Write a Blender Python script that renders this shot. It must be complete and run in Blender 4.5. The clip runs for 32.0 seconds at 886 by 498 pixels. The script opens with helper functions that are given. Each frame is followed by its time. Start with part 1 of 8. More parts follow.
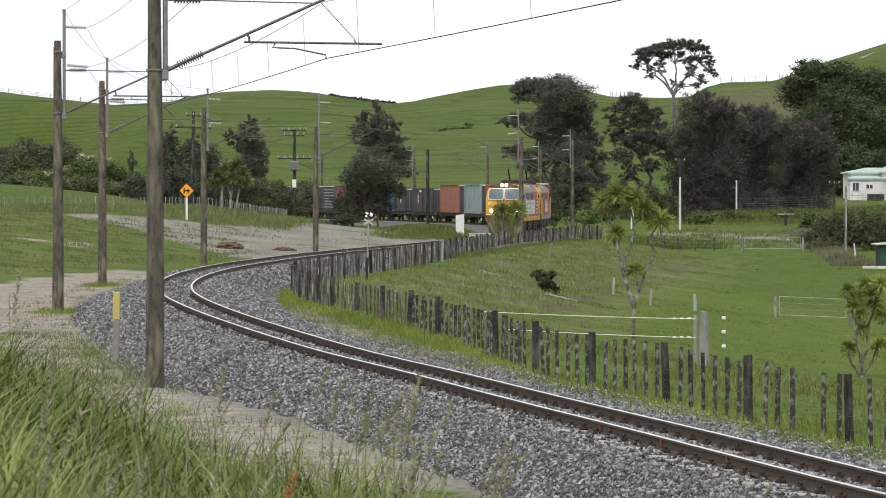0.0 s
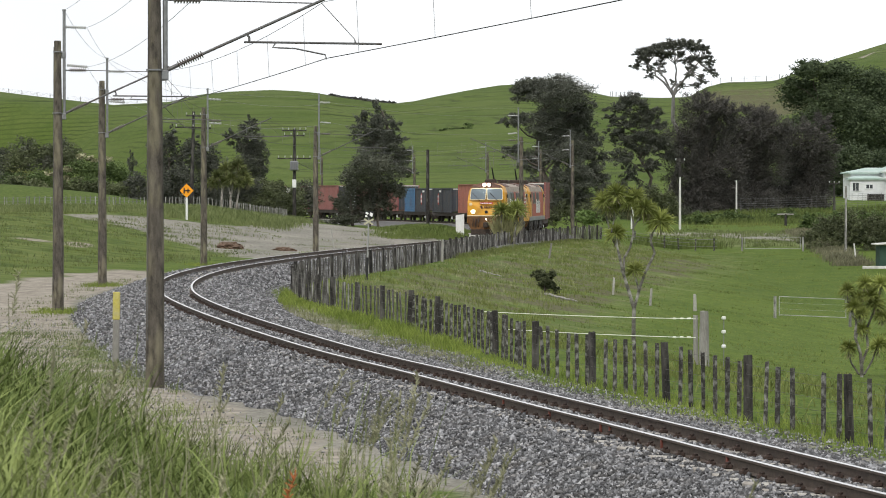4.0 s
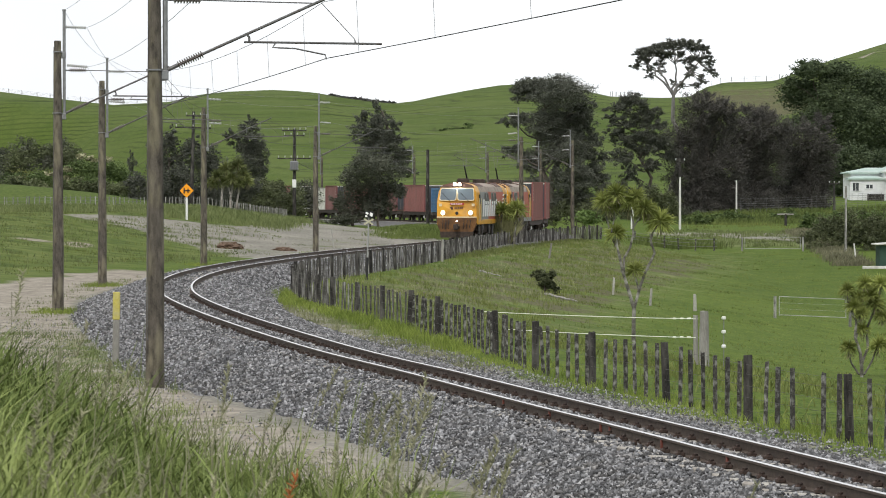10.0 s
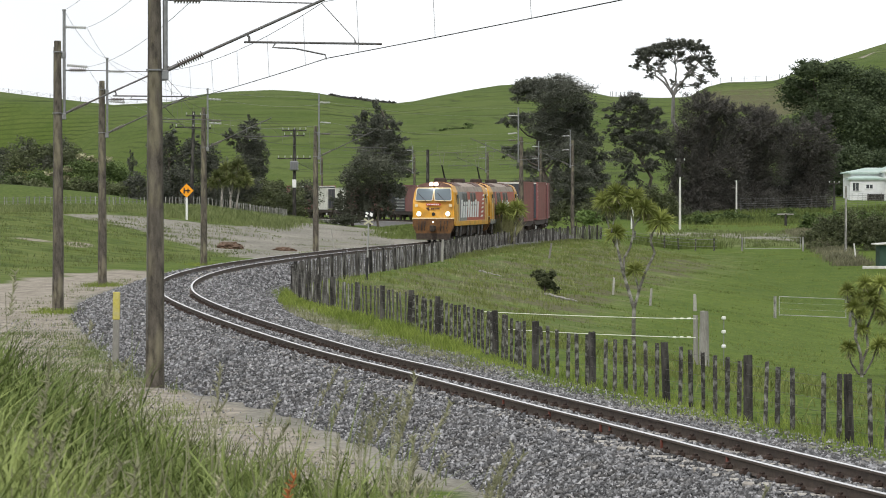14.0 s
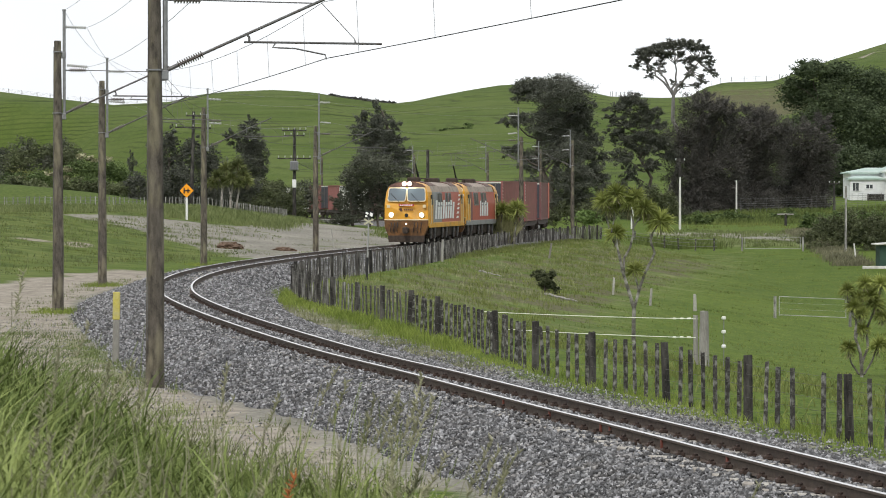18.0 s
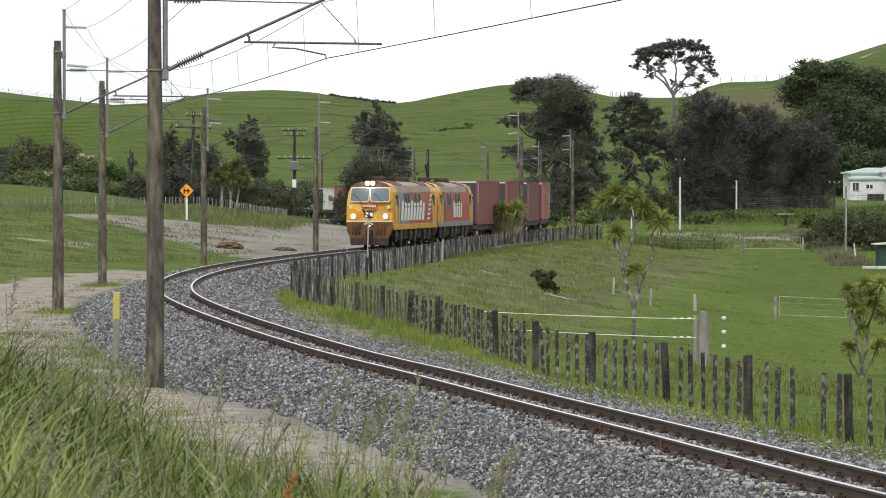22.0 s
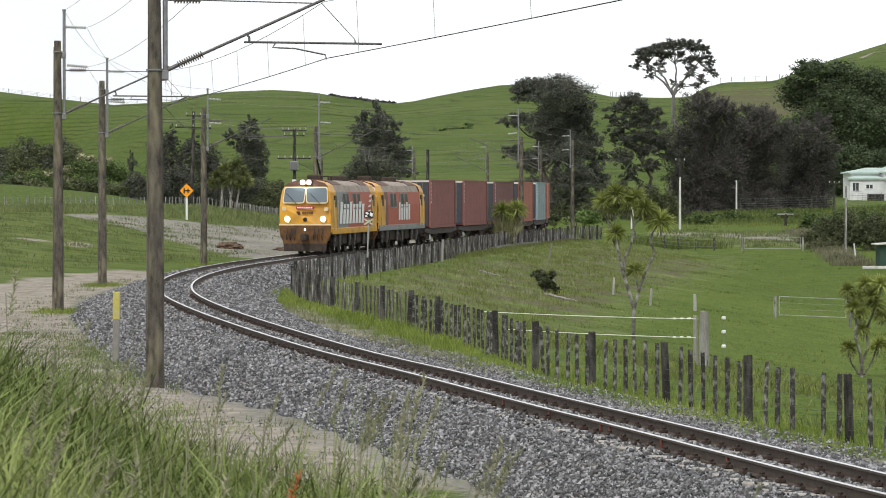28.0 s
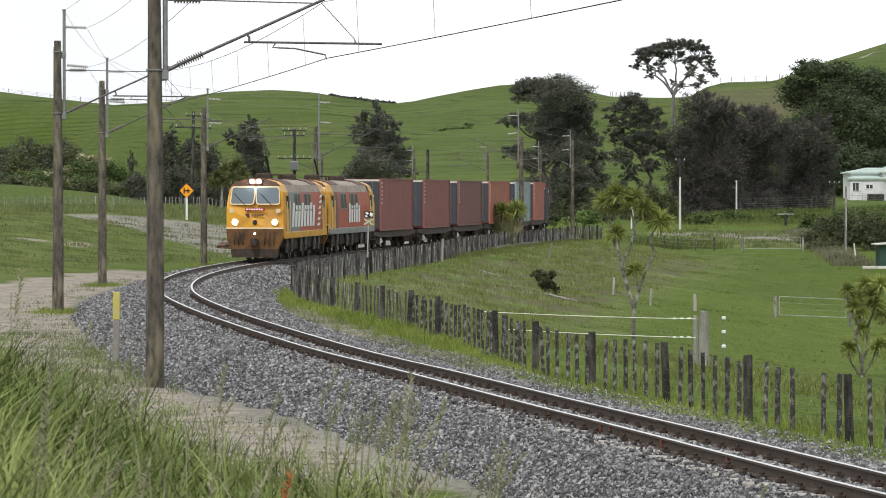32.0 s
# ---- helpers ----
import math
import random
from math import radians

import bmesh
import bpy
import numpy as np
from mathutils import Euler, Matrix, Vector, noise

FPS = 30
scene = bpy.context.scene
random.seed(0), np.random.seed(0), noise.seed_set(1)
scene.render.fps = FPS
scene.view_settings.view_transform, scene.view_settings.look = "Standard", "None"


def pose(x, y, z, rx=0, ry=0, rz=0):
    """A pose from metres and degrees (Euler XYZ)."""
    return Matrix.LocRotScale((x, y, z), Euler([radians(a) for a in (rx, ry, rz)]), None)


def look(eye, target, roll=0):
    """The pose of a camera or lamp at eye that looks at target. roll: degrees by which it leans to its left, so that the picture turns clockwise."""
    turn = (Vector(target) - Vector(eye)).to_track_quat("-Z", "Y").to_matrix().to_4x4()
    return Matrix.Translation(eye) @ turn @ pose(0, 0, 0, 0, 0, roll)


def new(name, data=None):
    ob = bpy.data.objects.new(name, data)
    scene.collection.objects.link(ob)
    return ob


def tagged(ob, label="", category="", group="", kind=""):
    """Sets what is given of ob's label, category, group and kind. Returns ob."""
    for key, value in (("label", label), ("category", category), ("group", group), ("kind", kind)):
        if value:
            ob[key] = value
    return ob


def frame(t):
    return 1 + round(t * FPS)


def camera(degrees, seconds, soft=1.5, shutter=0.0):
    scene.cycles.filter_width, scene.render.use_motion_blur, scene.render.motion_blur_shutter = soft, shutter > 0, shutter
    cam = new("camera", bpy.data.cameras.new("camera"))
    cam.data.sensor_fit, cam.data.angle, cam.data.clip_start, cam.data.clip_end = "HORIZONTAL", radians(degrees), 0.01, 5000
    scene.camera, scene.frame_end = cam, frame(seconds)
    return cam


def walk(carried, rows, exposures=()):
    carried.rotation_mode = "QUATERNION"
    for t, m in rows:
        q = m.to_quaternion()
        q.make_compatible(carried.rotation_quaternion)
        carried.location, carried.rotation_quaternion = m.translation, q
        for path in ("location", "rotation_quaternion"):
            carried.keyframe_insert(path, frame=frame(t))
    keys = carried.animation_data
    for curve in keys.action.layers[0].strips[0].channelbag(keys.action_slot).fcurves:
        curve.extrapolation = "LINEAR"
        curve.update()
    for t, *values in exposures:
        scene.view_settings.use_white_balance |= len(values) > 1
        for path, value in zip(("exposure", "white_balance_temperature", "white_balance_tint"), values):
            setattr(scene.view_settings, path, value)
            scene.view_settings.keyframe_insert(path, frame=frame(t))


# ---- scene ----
# Plan: x to the right, y away from the camera, z = 0 at the rail heads.

EYE_HEIGHT = 3.15
cam = camera(14.187, 32.0, soft=0.95)
STAND = look((0, 0, EYE_HEIGHT), (0, 6300, EYE_HEIGHT - 102))
cam.data.dof.use_dof = True
cam.data.dof.focus_distance = 150.0
cam.data.dof.aperture_fstop = 22.0
walk(cam, [(0, STAND), (32, STAND)])

# ---- world, sun, exposure: bright overcast day ----
world = bpy.data.worlds.new("overcast_sky")
scene.world = world
world.use_nodes = True
SUN_UP, SUN_TURN = radians(48), radians(200)


def build_world():
    nt = world.node_tree
    nt.nodes.clear()
    out = nt.nodes.new("ShaderNodeOutputWorld")
    bg = nt.nodes.new("ShaderNodeBackground")
    sky = nt.nodes.new("ShaderNodeTexSky")
    sky.sky_type = "NISHITA"
    sky.sun_disc = False
    sky.sun_elevation, sky.sun_rotation = SUN_UP, SUN_TURN
    dim = nt.nodes.new("ShaderNodeMix")
    dim.data_type = "RGBA"
    dim.blend_type = "MULTIPLY"
    dim.inputs["Factor"].default_value = 1.0
    dim.inputs["B"].default_value = (0.07, 0.07, 0.07, 1)
    nt.links.new(sky.outputs[0], dim.inputs["A"])
    tex = nt.nodes.new("ShaderNodeTexNoise")
    tex.inputs["Scale"].default_value = 3.0
    tex.inputs["Detail"].default_value = 6
    ramp = nt.nodes.new("ShaderNodeValToRGB")
    ramp.color_ramp.elements[0].position, ramp.color_ramp.elements[1].position = 0.3, 0.7
    ramp.color_ramp.elements[0].color = (1.02, 1.06, 1.12, 1)
    ramp.color_ramp.elements[1].color = (1.45, 1.47, 1.5, 1)
    nt.links.new(tex.outputs["Fac"], ramp.inputs["Fac"])
    mix = nt.nodes.new("ShaderNodeMix")
    mix.data_type = "RGBA"
    mix.inputs["Factor"].default_value = 0.86
    nt.links.new(dim.outputs["Result"], mix.inputs["A"])
    nt.links.new(ramp.outputs["Color"], mix.inputs["B"])
    nt.links.new(mix.outputs["Result"], bg.inputs["Color"])
    bg.inputs["Strength"].default_value = 0.93
    nt.links.new(bg.outputs[0], out.inputs[0])


build_world()
sun = new("sun", bpy.data.lights.new("sun", "SUN"))
sun.data.energy, sun.data.angle, sun.data.color = 2.0, radians(10), (1.0, 0.96, 0.9)
sun.matrix_world = Matrix.Translation((0, 0, 60)) @ (
    Vector((-math.sin(SUN_TURN) * math.cos(SUN_UP), -math.cos(SUN_TURN) * math.cos(SUN_UP), -math.sin(SUN_UP))).to_track_quat("-Z", "Y").to_matrix().to_4x4())
scene.view_settings.exposure = 0.0


# ---- materials ----
def material(name, a, b, scale=6.0, rough=0.8, metal=0.0, bump=0.3, fine=60.0, stain=None, stain_amount=0.4, stretch=(1, 1, 1), island=0.0, spec=0.3, lone=False):
    """Two colours mixed by a broad noise, a fine grain, optional stains, a bump; island varies piece by piece."""
    m = bpy.data.materials.new(name)
    m.use_nodes = True
    nt = m.node_tree
    n, l = nt.nodes, nt.links
    p = n["Principled BSDF"]
    p.inputs["Roughness"].default_value, p.inputs["Metallic"].default_value = rough, metal
    p.inputs["Specular IOR Level"].default_value = spec
    co = n.new("ShaderNodeTexCoord")
    mp = n.new("ShaderNodeMapping")
    mp.inputs["Scale"].default_value = stretch
    if island and not lone:
        who = n.new("ShaderNodeObjectInfo")
        shift = n.new("ShaderNodeVectorMath")
        shift.operation = "MULTIPLY_ADD"
        shift.inputs[1].default_value = (31.0, 47.0, 23.0)
        l.new(who.outputs["Random"], shift.inputs[0])
        l.new(co.outputs["Object"], shift.inputs[2])
        l.new(shift.outputs[0], mp.inputs["Vector"])
    else:
        l.new(co.outputs["Object"], mp.inputs["Vector"])
    t1 = n.new("ShaderNodeTexNoise")
    t1.inputs["Scale"].default_value, t1.inputs["Detail"].default_value = scale, 5
    l.new(mp.outputs[0], t1.inputs["Vector"])
    t2 = n.new("ShaderNodeTexNoise")
    t2.inputs["Scale"].default_value, t2.inputs["Detail"].default_value = fine, 3
    l.new(mp.outputs[0], t2.inputs["Vector"])
    add = n.new("ShaderNodeMath")
    add.operation = "MULTIPLY_ADD"
    add.inputs[1].default_value = 0.45
    l.new(t2.outputs["Fac"], add.inputs[0])
    half = n.new("ShaderNodeMath")
    half.operation = "MULTIPLY"
    half.inputs[1].default_value = 0.55
    l.new(t1.outputs["Fac"], half.inputs[0])
    l.new(half.outputs[0], add.inputs[2])
    r = n.new("ShaderNodeValToRGB")
    r.color_ramp.elements[0].position, r.color_ramp.elements[1].position = 0.36, 0.64
    r.color_ramp.elements[0].color, r.color_ramp.elements[1].color = (*a, 1), (*b, 1)
    l.new(add.outputs[0], r.inputs["Fac"])
    last = r.outputs["Color"]
    if stain:
        t3 = n.new("ShaderNodeTexNoise")
        t3.inputs["Scale"].default_value, t3.inputs["Detail"].default_value = scale * 0.4, 8
        l.new(mp.outputs[0], t3.inputs["Vector"])
        r3 = n.new("ShaderNodeValToRGB")
        r3.color_ramp.elements[0].position, r3.color_ramp.elements[1].position = 0.48, 0.68
        r3.color_ramp.elements[0].color, r3.color_ramp.elements[1].color = (0, 0, 0, 1), (stain_amount,) * 3 + (1,)
        l.new(t3.outputs["Fac"], r3.inputs["Fac"])
        mx = n.new("ShaderNodeMix")
        mx.data_type = "RGBA"
        mx.inputs["B"].default_value = (*stain, 1)
        l.new(r3.outputs["Color"], mx.inputs["Factor"])
        l.new(last, mx.inputs["A"])
        last = mx.outputs["Result"]
    if island:
        inf = n.new("ShaderNodeNewGeometry")
        obj = n.new("ShaderNodeObjectInfo")
        sm = n.new("ShaderNodeMath")
        sm.operation = "ADD"
        l.new(inf.outputs["Random Per Island"], sm.inputs[0])
        if not lone:
            l.new(obj.outputs["Random"], sm.inputs[1])
        else:
            sm.inputs[1].default_value = 0.0
        if lone:
            pw = n.new("ShaderNodeMath")
            pw.operation = "POWER"
            pw.inputs[1].default_value = 2.2
            l.new(sm.outputs[0], pw.inputs[0])
            sm = pw
        mr = n.new("ShaderNodeMapRange")
        mr.inputs["From Max"].default_value = 1.0 if lone else 2.0
        mr.inputs["To Min"].default_value, mr.inputs["To Max"].default_value = 1 - island, 1 + island * (1.9 if lone else 1)
        l.new(sm.outputs[0], mr.inputs["Value"])
        mu = n.new("ShaderNodeMix")
        mu.data_type = "RGBA"
        mu.blend_type = "MULTIPLY"
        mu.inputs["Factor"].default_value = 1.0
        l.new(last, mu.inputs["A"])
        l.new(mr.outputs[0], mu.inputs["B"])
        last = mu.outputs["Result"]
    l.new(last, p.inputs["Base Color"])
    if bump:
        bp = n.new("ShaderNodeBump")
        bp.inputs["Strength"].default_value, bp.inputs["Distance"].default_value = bump, 0.02
        l.new(add.outputs[0], bp.inputs["Height"])
        l.new(bp.outputs[0], p.inputs["Normal"])
    return m


def glow(name, colour, strength):
    m = bpy.data.materials.new(name)
    m.use_nodes = True
    p = m.node_tree.nodes["Principled BSDF"]
    p.inputs["Base Color"].default_value = (0.9, 0.9, 0.85, 1)
    p.inputs["Emission Color"].default_value = (*colour, 1)
    p.inputs["Emission Strength"].default_value = strength
    return m


def glass(name, tint, rough=0.05):
    m = bpy.data.materials.new(name)
    m.use_nodes = True
    p = m.node_tree.nodes["Principled BSDF"]
    p.inputs["Base Color"].default_value = (*tint, 1)
    p.inputs["Roughness"].default_value = rough
    p.inputs["Specular IOR Level"].default_value = 0.9
    return m


M = {}
M["rail_head"] = material("polished_rail_head", (0.62, 0.61, 0.6), (0.8, 0.79, 0.77), 30, 0.42, 0.9, 0.05)
M["rail"] = material("rusty_rail_steel", (0.055, 0.042, 0.034), (0.105, 0.08, 0.063), 12, 0.75, 0.1, 0.2, 80)
M["clip"] = material("rusty_rail_clip", (0.035, 0.026, 0.022), (0.075, 0.05, 0.04), 30, 0.8, 0.2, 0.2)
M["sleeper"] = material("pale_concrete_sleeper", (0.3, 0.28, 0.25), (0.46, 0.44, 0.4), 9, 0.9, 0, 0.3, 90, (0.16, 0.12, 0.09), 0.5)
# Grey bed darkened to paint in the shade between the loose stones.
M["ballast"] = material("grey_ballast_bed_gap_shade", (0.06, 0.06, 0.06), (0.19, 0.19, 0.19), 12, 0.95, 0, 1.0, 26, (0.13, 0.11, 0.09), 0.4)
M["stone"] = material("grey_ballast_stone", (0.132, 0.132, 0.136), (0.24, 0.24, 0.246), 7, 0.9, 0, 0.2, 50, (0.2, 0.175, 0.145), 0.3, island=0.62, lone=True)
M["post"] = material("weathered_dark_timber", (0.012, 0.011, 0.01), (0.045, 0.041, 0.037), 10, 0.9, 0, 0.5, 40, (0.2, 0.19, 0.17), 0.4, (1, 1, 0.3), 0.35)
M["batten"] = material("weathered_grey_batten", (0.016, 0.015, 0.013), (0.06, 0.056, 0.05), 12, 0.9, 0, 0.5, 50, (0.36, 0.36, 0.33), 0.5, (2.6, 2.6, 1.6), 0.5)
M["fence_wire"] = material("dull_dark_fence_wire", (0.06, 0.058, 0.055), (0.12, 0.115, 0.11), 20, 0.7, 0.3, 0)
M["wire"] = material("galvanised_wire", (0.16, 0.16, 0.16), (0.26, 0.26, 0.26), 20, 0.5, 0.7, 0)
M["pole"] = material("brown_weathered_mast_timber", (0.024, 0.02, 0.016), (0.15, 0.132, 0.108), 4, 0.9, 0, 0.8, 70, (0.25, 0.225, 0.15), 0.7, (2.2, 2.2, 0.7))
# Bleached palings; pale streaks paint in lit edges, near-black their shaded sides.
M["paling"] = material("bleached_paling_lit_streaks", (0.014, 0.013, 0.012), (0.1, 0.095, 0.085), 14, 0.9, 0, 0.5, 60, (0.34, 0.335, 0.315), 0.6, (2.5, 2.5, 0.3), 0.55)
M["berm_paling"] = material("bleached_pale_paling", (0.08, 0.08, 0.07), (0.24, 0.235, 0.22), 9, 0.9, 0, 0.5, 40, (0.4, 0.39, 0.36), 0.7, (1, 1, 0.3), 0.5)
M["stake"] = material("pale_weathered_stake", (0.2, 0.19, 0.17), (0.34, 0.33, 0.3), 6, 0.9, 0, 0.4, 40, (0.12, 0.11, 0.09), 0.5, (1, 1, 0.2), 0.3)
M["concrete_pole"] = material("pale_concrete_pole", (0.5, 0.49, 0.46), (0.66, 0.65, 0.62), 4, 0.85, 0, 0.2, 40, (0.3, 0.28, 0.24), 0.5)
M["steel"] = material("galvanised_steel", (0.2, 0.205, 0.21), (0.3, 0.305, 0.31), 10, 0.5, 0.6, 0.05, 60, (0.16, 0.14, 0.12), 0.3)
M["steel_dark"] = material("weathered_dark_steel", (0.09, 0.09, 0.09), (0.17, 0.168, 0.165), 10, 0.6, 0.5, 0.05, 60, (0.12, 0.08, 0.06), 0.4)
M["insulator"] = material("brown_ceramic_insulator", (0.115, 0.1, 0.092), (0.18, 0.16, 0.15), 10, 0.35, 0, 0)
M["insulator_pale"] = material("pale_grey_insulator", (0.36, 0.37, 0.36), (0.5, 0.5, 0.48), 10, 0.35, 0, 0)
M["white"] = material("white_paint", (0.7, 0.7, 0.68), (0.8, 0.8, 0.79), 5, 0.6, 0, 0.05, 50, (0.5, 0.48, 0.43), 0.4)
M["black"] = material("black_paint", (0.015, 0.015, 0.016), (0.03, 0.03, 0.03), 8, 0.6, 0, 0.05)
M["yellow_sign"] = material("amber_sign_face", (0.85, 0.32, 0.01), (0.9, 0.37, 0.015), 4, 0.5, 0, 0)
M["yellow_paint"] = material("chalky_yellow_paint", (0.42, 0.36, 0.07), (0.55, 0.48, 0.12), 8, 0.8, 0, 0.1, 40, (0.4, 0.38, 0.3), 0.5)


# ---- builders ----
def mesh_object(name, verts, faces, mat, parent=None, label="", smooth=False):
    me = bpy.data.meshes.new(name)
    me.from_pydata([tuple(v) for v in verts], [], [tuple(f) for f in faces])
    me.materials.append(mat)
    if smooth:
        me.shade_smooth()
    me.update()
    ob = new(name, me)
    ob.parent = parent
    if label:
        tagged(ob, label)
    return ob


def part(name, bm, mat, parent, label="", smooth=False):
    me = bpy.data.meshes.new(name)
    bm.normal_update()
    bm.to_mesh(me)
    bm.free()
    for m in (mat if isinstance(mat, (list, tuple)) else [mat]):
        me.materials.append(m)
    if smooth:
        me.shade_smooth()
    ob = new(name, me)
    ob.parent = parent
    if label:
        tagged(ob, label)
    return ob


def empty(name, m=None):
    ob = new(name)
    ob.empty_display_size = 0.3
    if m is not None:
        ob.matrix_world = m
    return ob


def box(bm, x0, x1, y0, y1, z0, z1, bevel=0.0):
    r = bmesh.ops.create_cube(bm, size=1.0, matrix=Matrix.Translation(((x0 + x1) / 2, (y0 + y1) / 2, (z0 + z1) / 2)) @ Matrix.Diagonal((x1 - x0, y1 - y0, z1 - z0, 1)))
    if bevel:
        es = list({e for v in r["verts"] for e in v.link_edges})
        bmesh.ops.bevel(bm, geom=es, offset=bevel, segments=1, affect="EDGES", profile=0.5)
    return r["verts"]


def tube(bm, a, b, r0, r1=None, sides=10):
    a, b = Vector(a), Vector(b)
    r1 = r0 if r1 is None else r1
    d = b - a
    m = Matrix.Translation((a + b) / 2) @ d.to_track_quat("Z", "Y").to_matrix().to_4x4()
    return bmesh.ops.create_cone(bm, cap_ends=True, segments=sides, radius1=r0, radius2=r1, depth=d.length, matrix=m)["verts"]


def sweep(bm, points, radius, sides=8):
    """One closed tube along the points; radius is a number or one per point."""
    pts = [Vector(p) for p in points]
    rr = [radius] * len(pts) if isinstance(radius, (int, float)) else radius
    rings, u = [], None
    for i, p in enumerate(pts):
        d = (pts[min(i + 1, len(pts) - 1)] - pts[max(i - 1, 0)]).normalized()
        if u is None:
            u = d.orthogonal()
        u = (u - d * u.dot(d)).normalized()
        w = d.cross(u)
        rings.append([bm.verts.new(p + (u * math.cos(6.28319 * k / sides) + w * math.sin(6.28319 * k / sides)) * rr[i]) for k in range(sides)])
    for a, b in zip(rings[:-1], rings[1:]):
        for k in range(sides):
            bm.faces.new((a[k], a[(k + 1) % sides], b[(k + 1) % sides], b[k]))
    bm.faces.new(rings[0][::-1])
    bm.faces.new(rings[-1])


def prism(bm, outline, y0, y1, axis="y"):
    """An outline of (x, z) pushed from y0 to y1 (axis y), or of (y, z) from x0 to x1 (axis x)."""
    put = (lambda p, t: (p[0], t, p[1])) if axis == "y" else (lambda p, t: (t, p[0], p[1]))
    va = [bm.verts.new(put(p, y0)) for p in outline]
    vb = [bm.verts.new(put(p, y1)) for p in outline]
    n = len(outline)
    fs = [bm.faces.new(va), bm.faces.new(vb[::-1])]
    fs += [bm.faces.new((va[i], vb[i], vb[(i + 1) % n], va[(i + 1) % n])) for i in range(n)]
    bmesh.ops.recalc_face_normals(bm, faces=fs)
    return fs


def pane(bm, corners, depth=0.03):
    """A thin solid from four corners, thickened along its normal."""
    c = [Vector(p) for p in corners]
    n = (c[1] - c[0]).cross(c[2] - c[0]).normalized() * depth
    a = [bm.verts.new(p) for p in c]
    b = [bm.verts.new(p - n) for p in c]
    k = len(c)
    bm.faces.new(a)
    bm.faces.new(b[::-1])
    for i in range(k):
        bm.faces.new((a[i], b[i], b[(i + 1) % k], a[(i + 1) % k]))
    bmesh.ops.recalc_face_normals(bm, faces=bm.faces)


def spline(points, step=0.5):
    """A smooth line through the points, with a point every step metres."""
    p = np.array(points, float)
    k = np.r_[0, np.cumsum(np.linalg.norm(np.diff(p, axis=0), axis=1))]
    n = len(p)
    h = np.diff(k)
    a = np.zeros((n, n))
    rhs = np.zeros((n, p.shape[1]))
    a[0, 0] = a[-1, -1] = 1
    for i in range(1, n - 1):
        a[i, i - 1:i + 2] = h[i - 1], 2 * (h[i - 1] + h[i]), h[i]
        rhs[i] = 6 * ((p[i + 1] - p[i]) / h[i] - (p[i] - p[i - 1]) / h[i - 1])
    m = np.linalg.solve(a, rhs)
    t = np.arange(0, k[-1], 0.1)
    i = np.clip(np.searchsorted(k, t, side="right") - 1, 0, n - 2)
    u, w = (k[i + 1] - t)[:, None], (t - k[i])[:, None]
    hh = h[i][:, None]
    q = m[i] * u ** 3 / (6 * hh) + m[i + 1] * w ** 3 / (6 * hh) + (p[i] / hh - m[i] * hh / 6) * u + (p[i + 1] / hh - m[i + 1] * hh / 6) * w
    s = np.r_[0, np.cumsum(np.linalg.norm(np.diff(q, axis=0), axis=1))]
    g = np.arange(0, s[-1], step)
    return np.column_stack([np.interp(g, s, q[:, j]) for j in range(p.shape[1])])


def side_normals(line):
    t = np.gradient(line[:, :2], axis=0)
    t /= np.linalg.norm(t, axis=1)[:, None]
    return np.column_stack([t[:, 1], -t[:, 0]])  # to the right of the way ahead


# ---- the line of the track, from behind the camera to the far hidden end ----
TRACK = spline([(23.5, -28.2), (15.2, 0), (8.9, 21.7), (4.62, 39.1), (3, 46.9), (1.42, 54.3), (-0.35, 62.9), (-1.47, 68), (-2.8, 74.9), (-4.4, 84.1), (-6, 94), (-7.2, 102.3), (-8.25, 110.8), (-9.15, 121.7), (-9.55, 132.5),
                (-9.45, 145), (-8.9, 156), (-8.1, 165.3), (-7.15, 175.1), (-6.1, 183.6), (-4.7, 193.9), (-2.2, 209.6), (-0.2, 223.2), (1.94, 237.3), (3.94, 251.3), (5.6, 265.5), (6.85, 279), (7.5, 292), (7.65, 307), (7.0, 325), (4.9, 345), (1.4, 367), (-1.5, 381), (-4.5, 394), (-9.0, 411), (-14.5, 430), (-23.5, 459), (-58, 565.7), (-95, 676)], 0.5)
TRACK_S = np.arange(len(TRACK)) * 0.5
TRACK_N = side_normals(TRACK)
CANT = np.interp(TRACK[:, 1], [20, 65, 195, 260], [0.03, 0.03, 0.03, 0.0])  # half of the outer rail's lift


def on_track(s):
    """Point and heading (radians, 0 along +y, positive to the left) at s metres along the track."""
    p = Vector((np.interp(s, TRACK_S, TRACK[:, 0]), np.interp(s, TRACK_S, TRACK[:, 1])))
    q = Vector((np.interp(s + 0.5, TRACK_S, TRACK[:, 0]), np.interp(s + 0.5, TRACK_S, TRACK[:, 1])))
    d = (q - p).normalized()
    return p, math.atan2(-d.x, d.y)


def beside(s, d):
    """A point d metres to the right of the track at s."""
    x = np.interp(s, TRACK_S, TRACK[:, 0]) + d * np.interp(s, TRACK_S, TRACK_N[:, 0])
    y = np.interp(s, TRACK_S, TRACK[:, 1]) + d * np.interp(s, TRACK_S, TRACK_N[:, 1])
    return float(x), float(y)


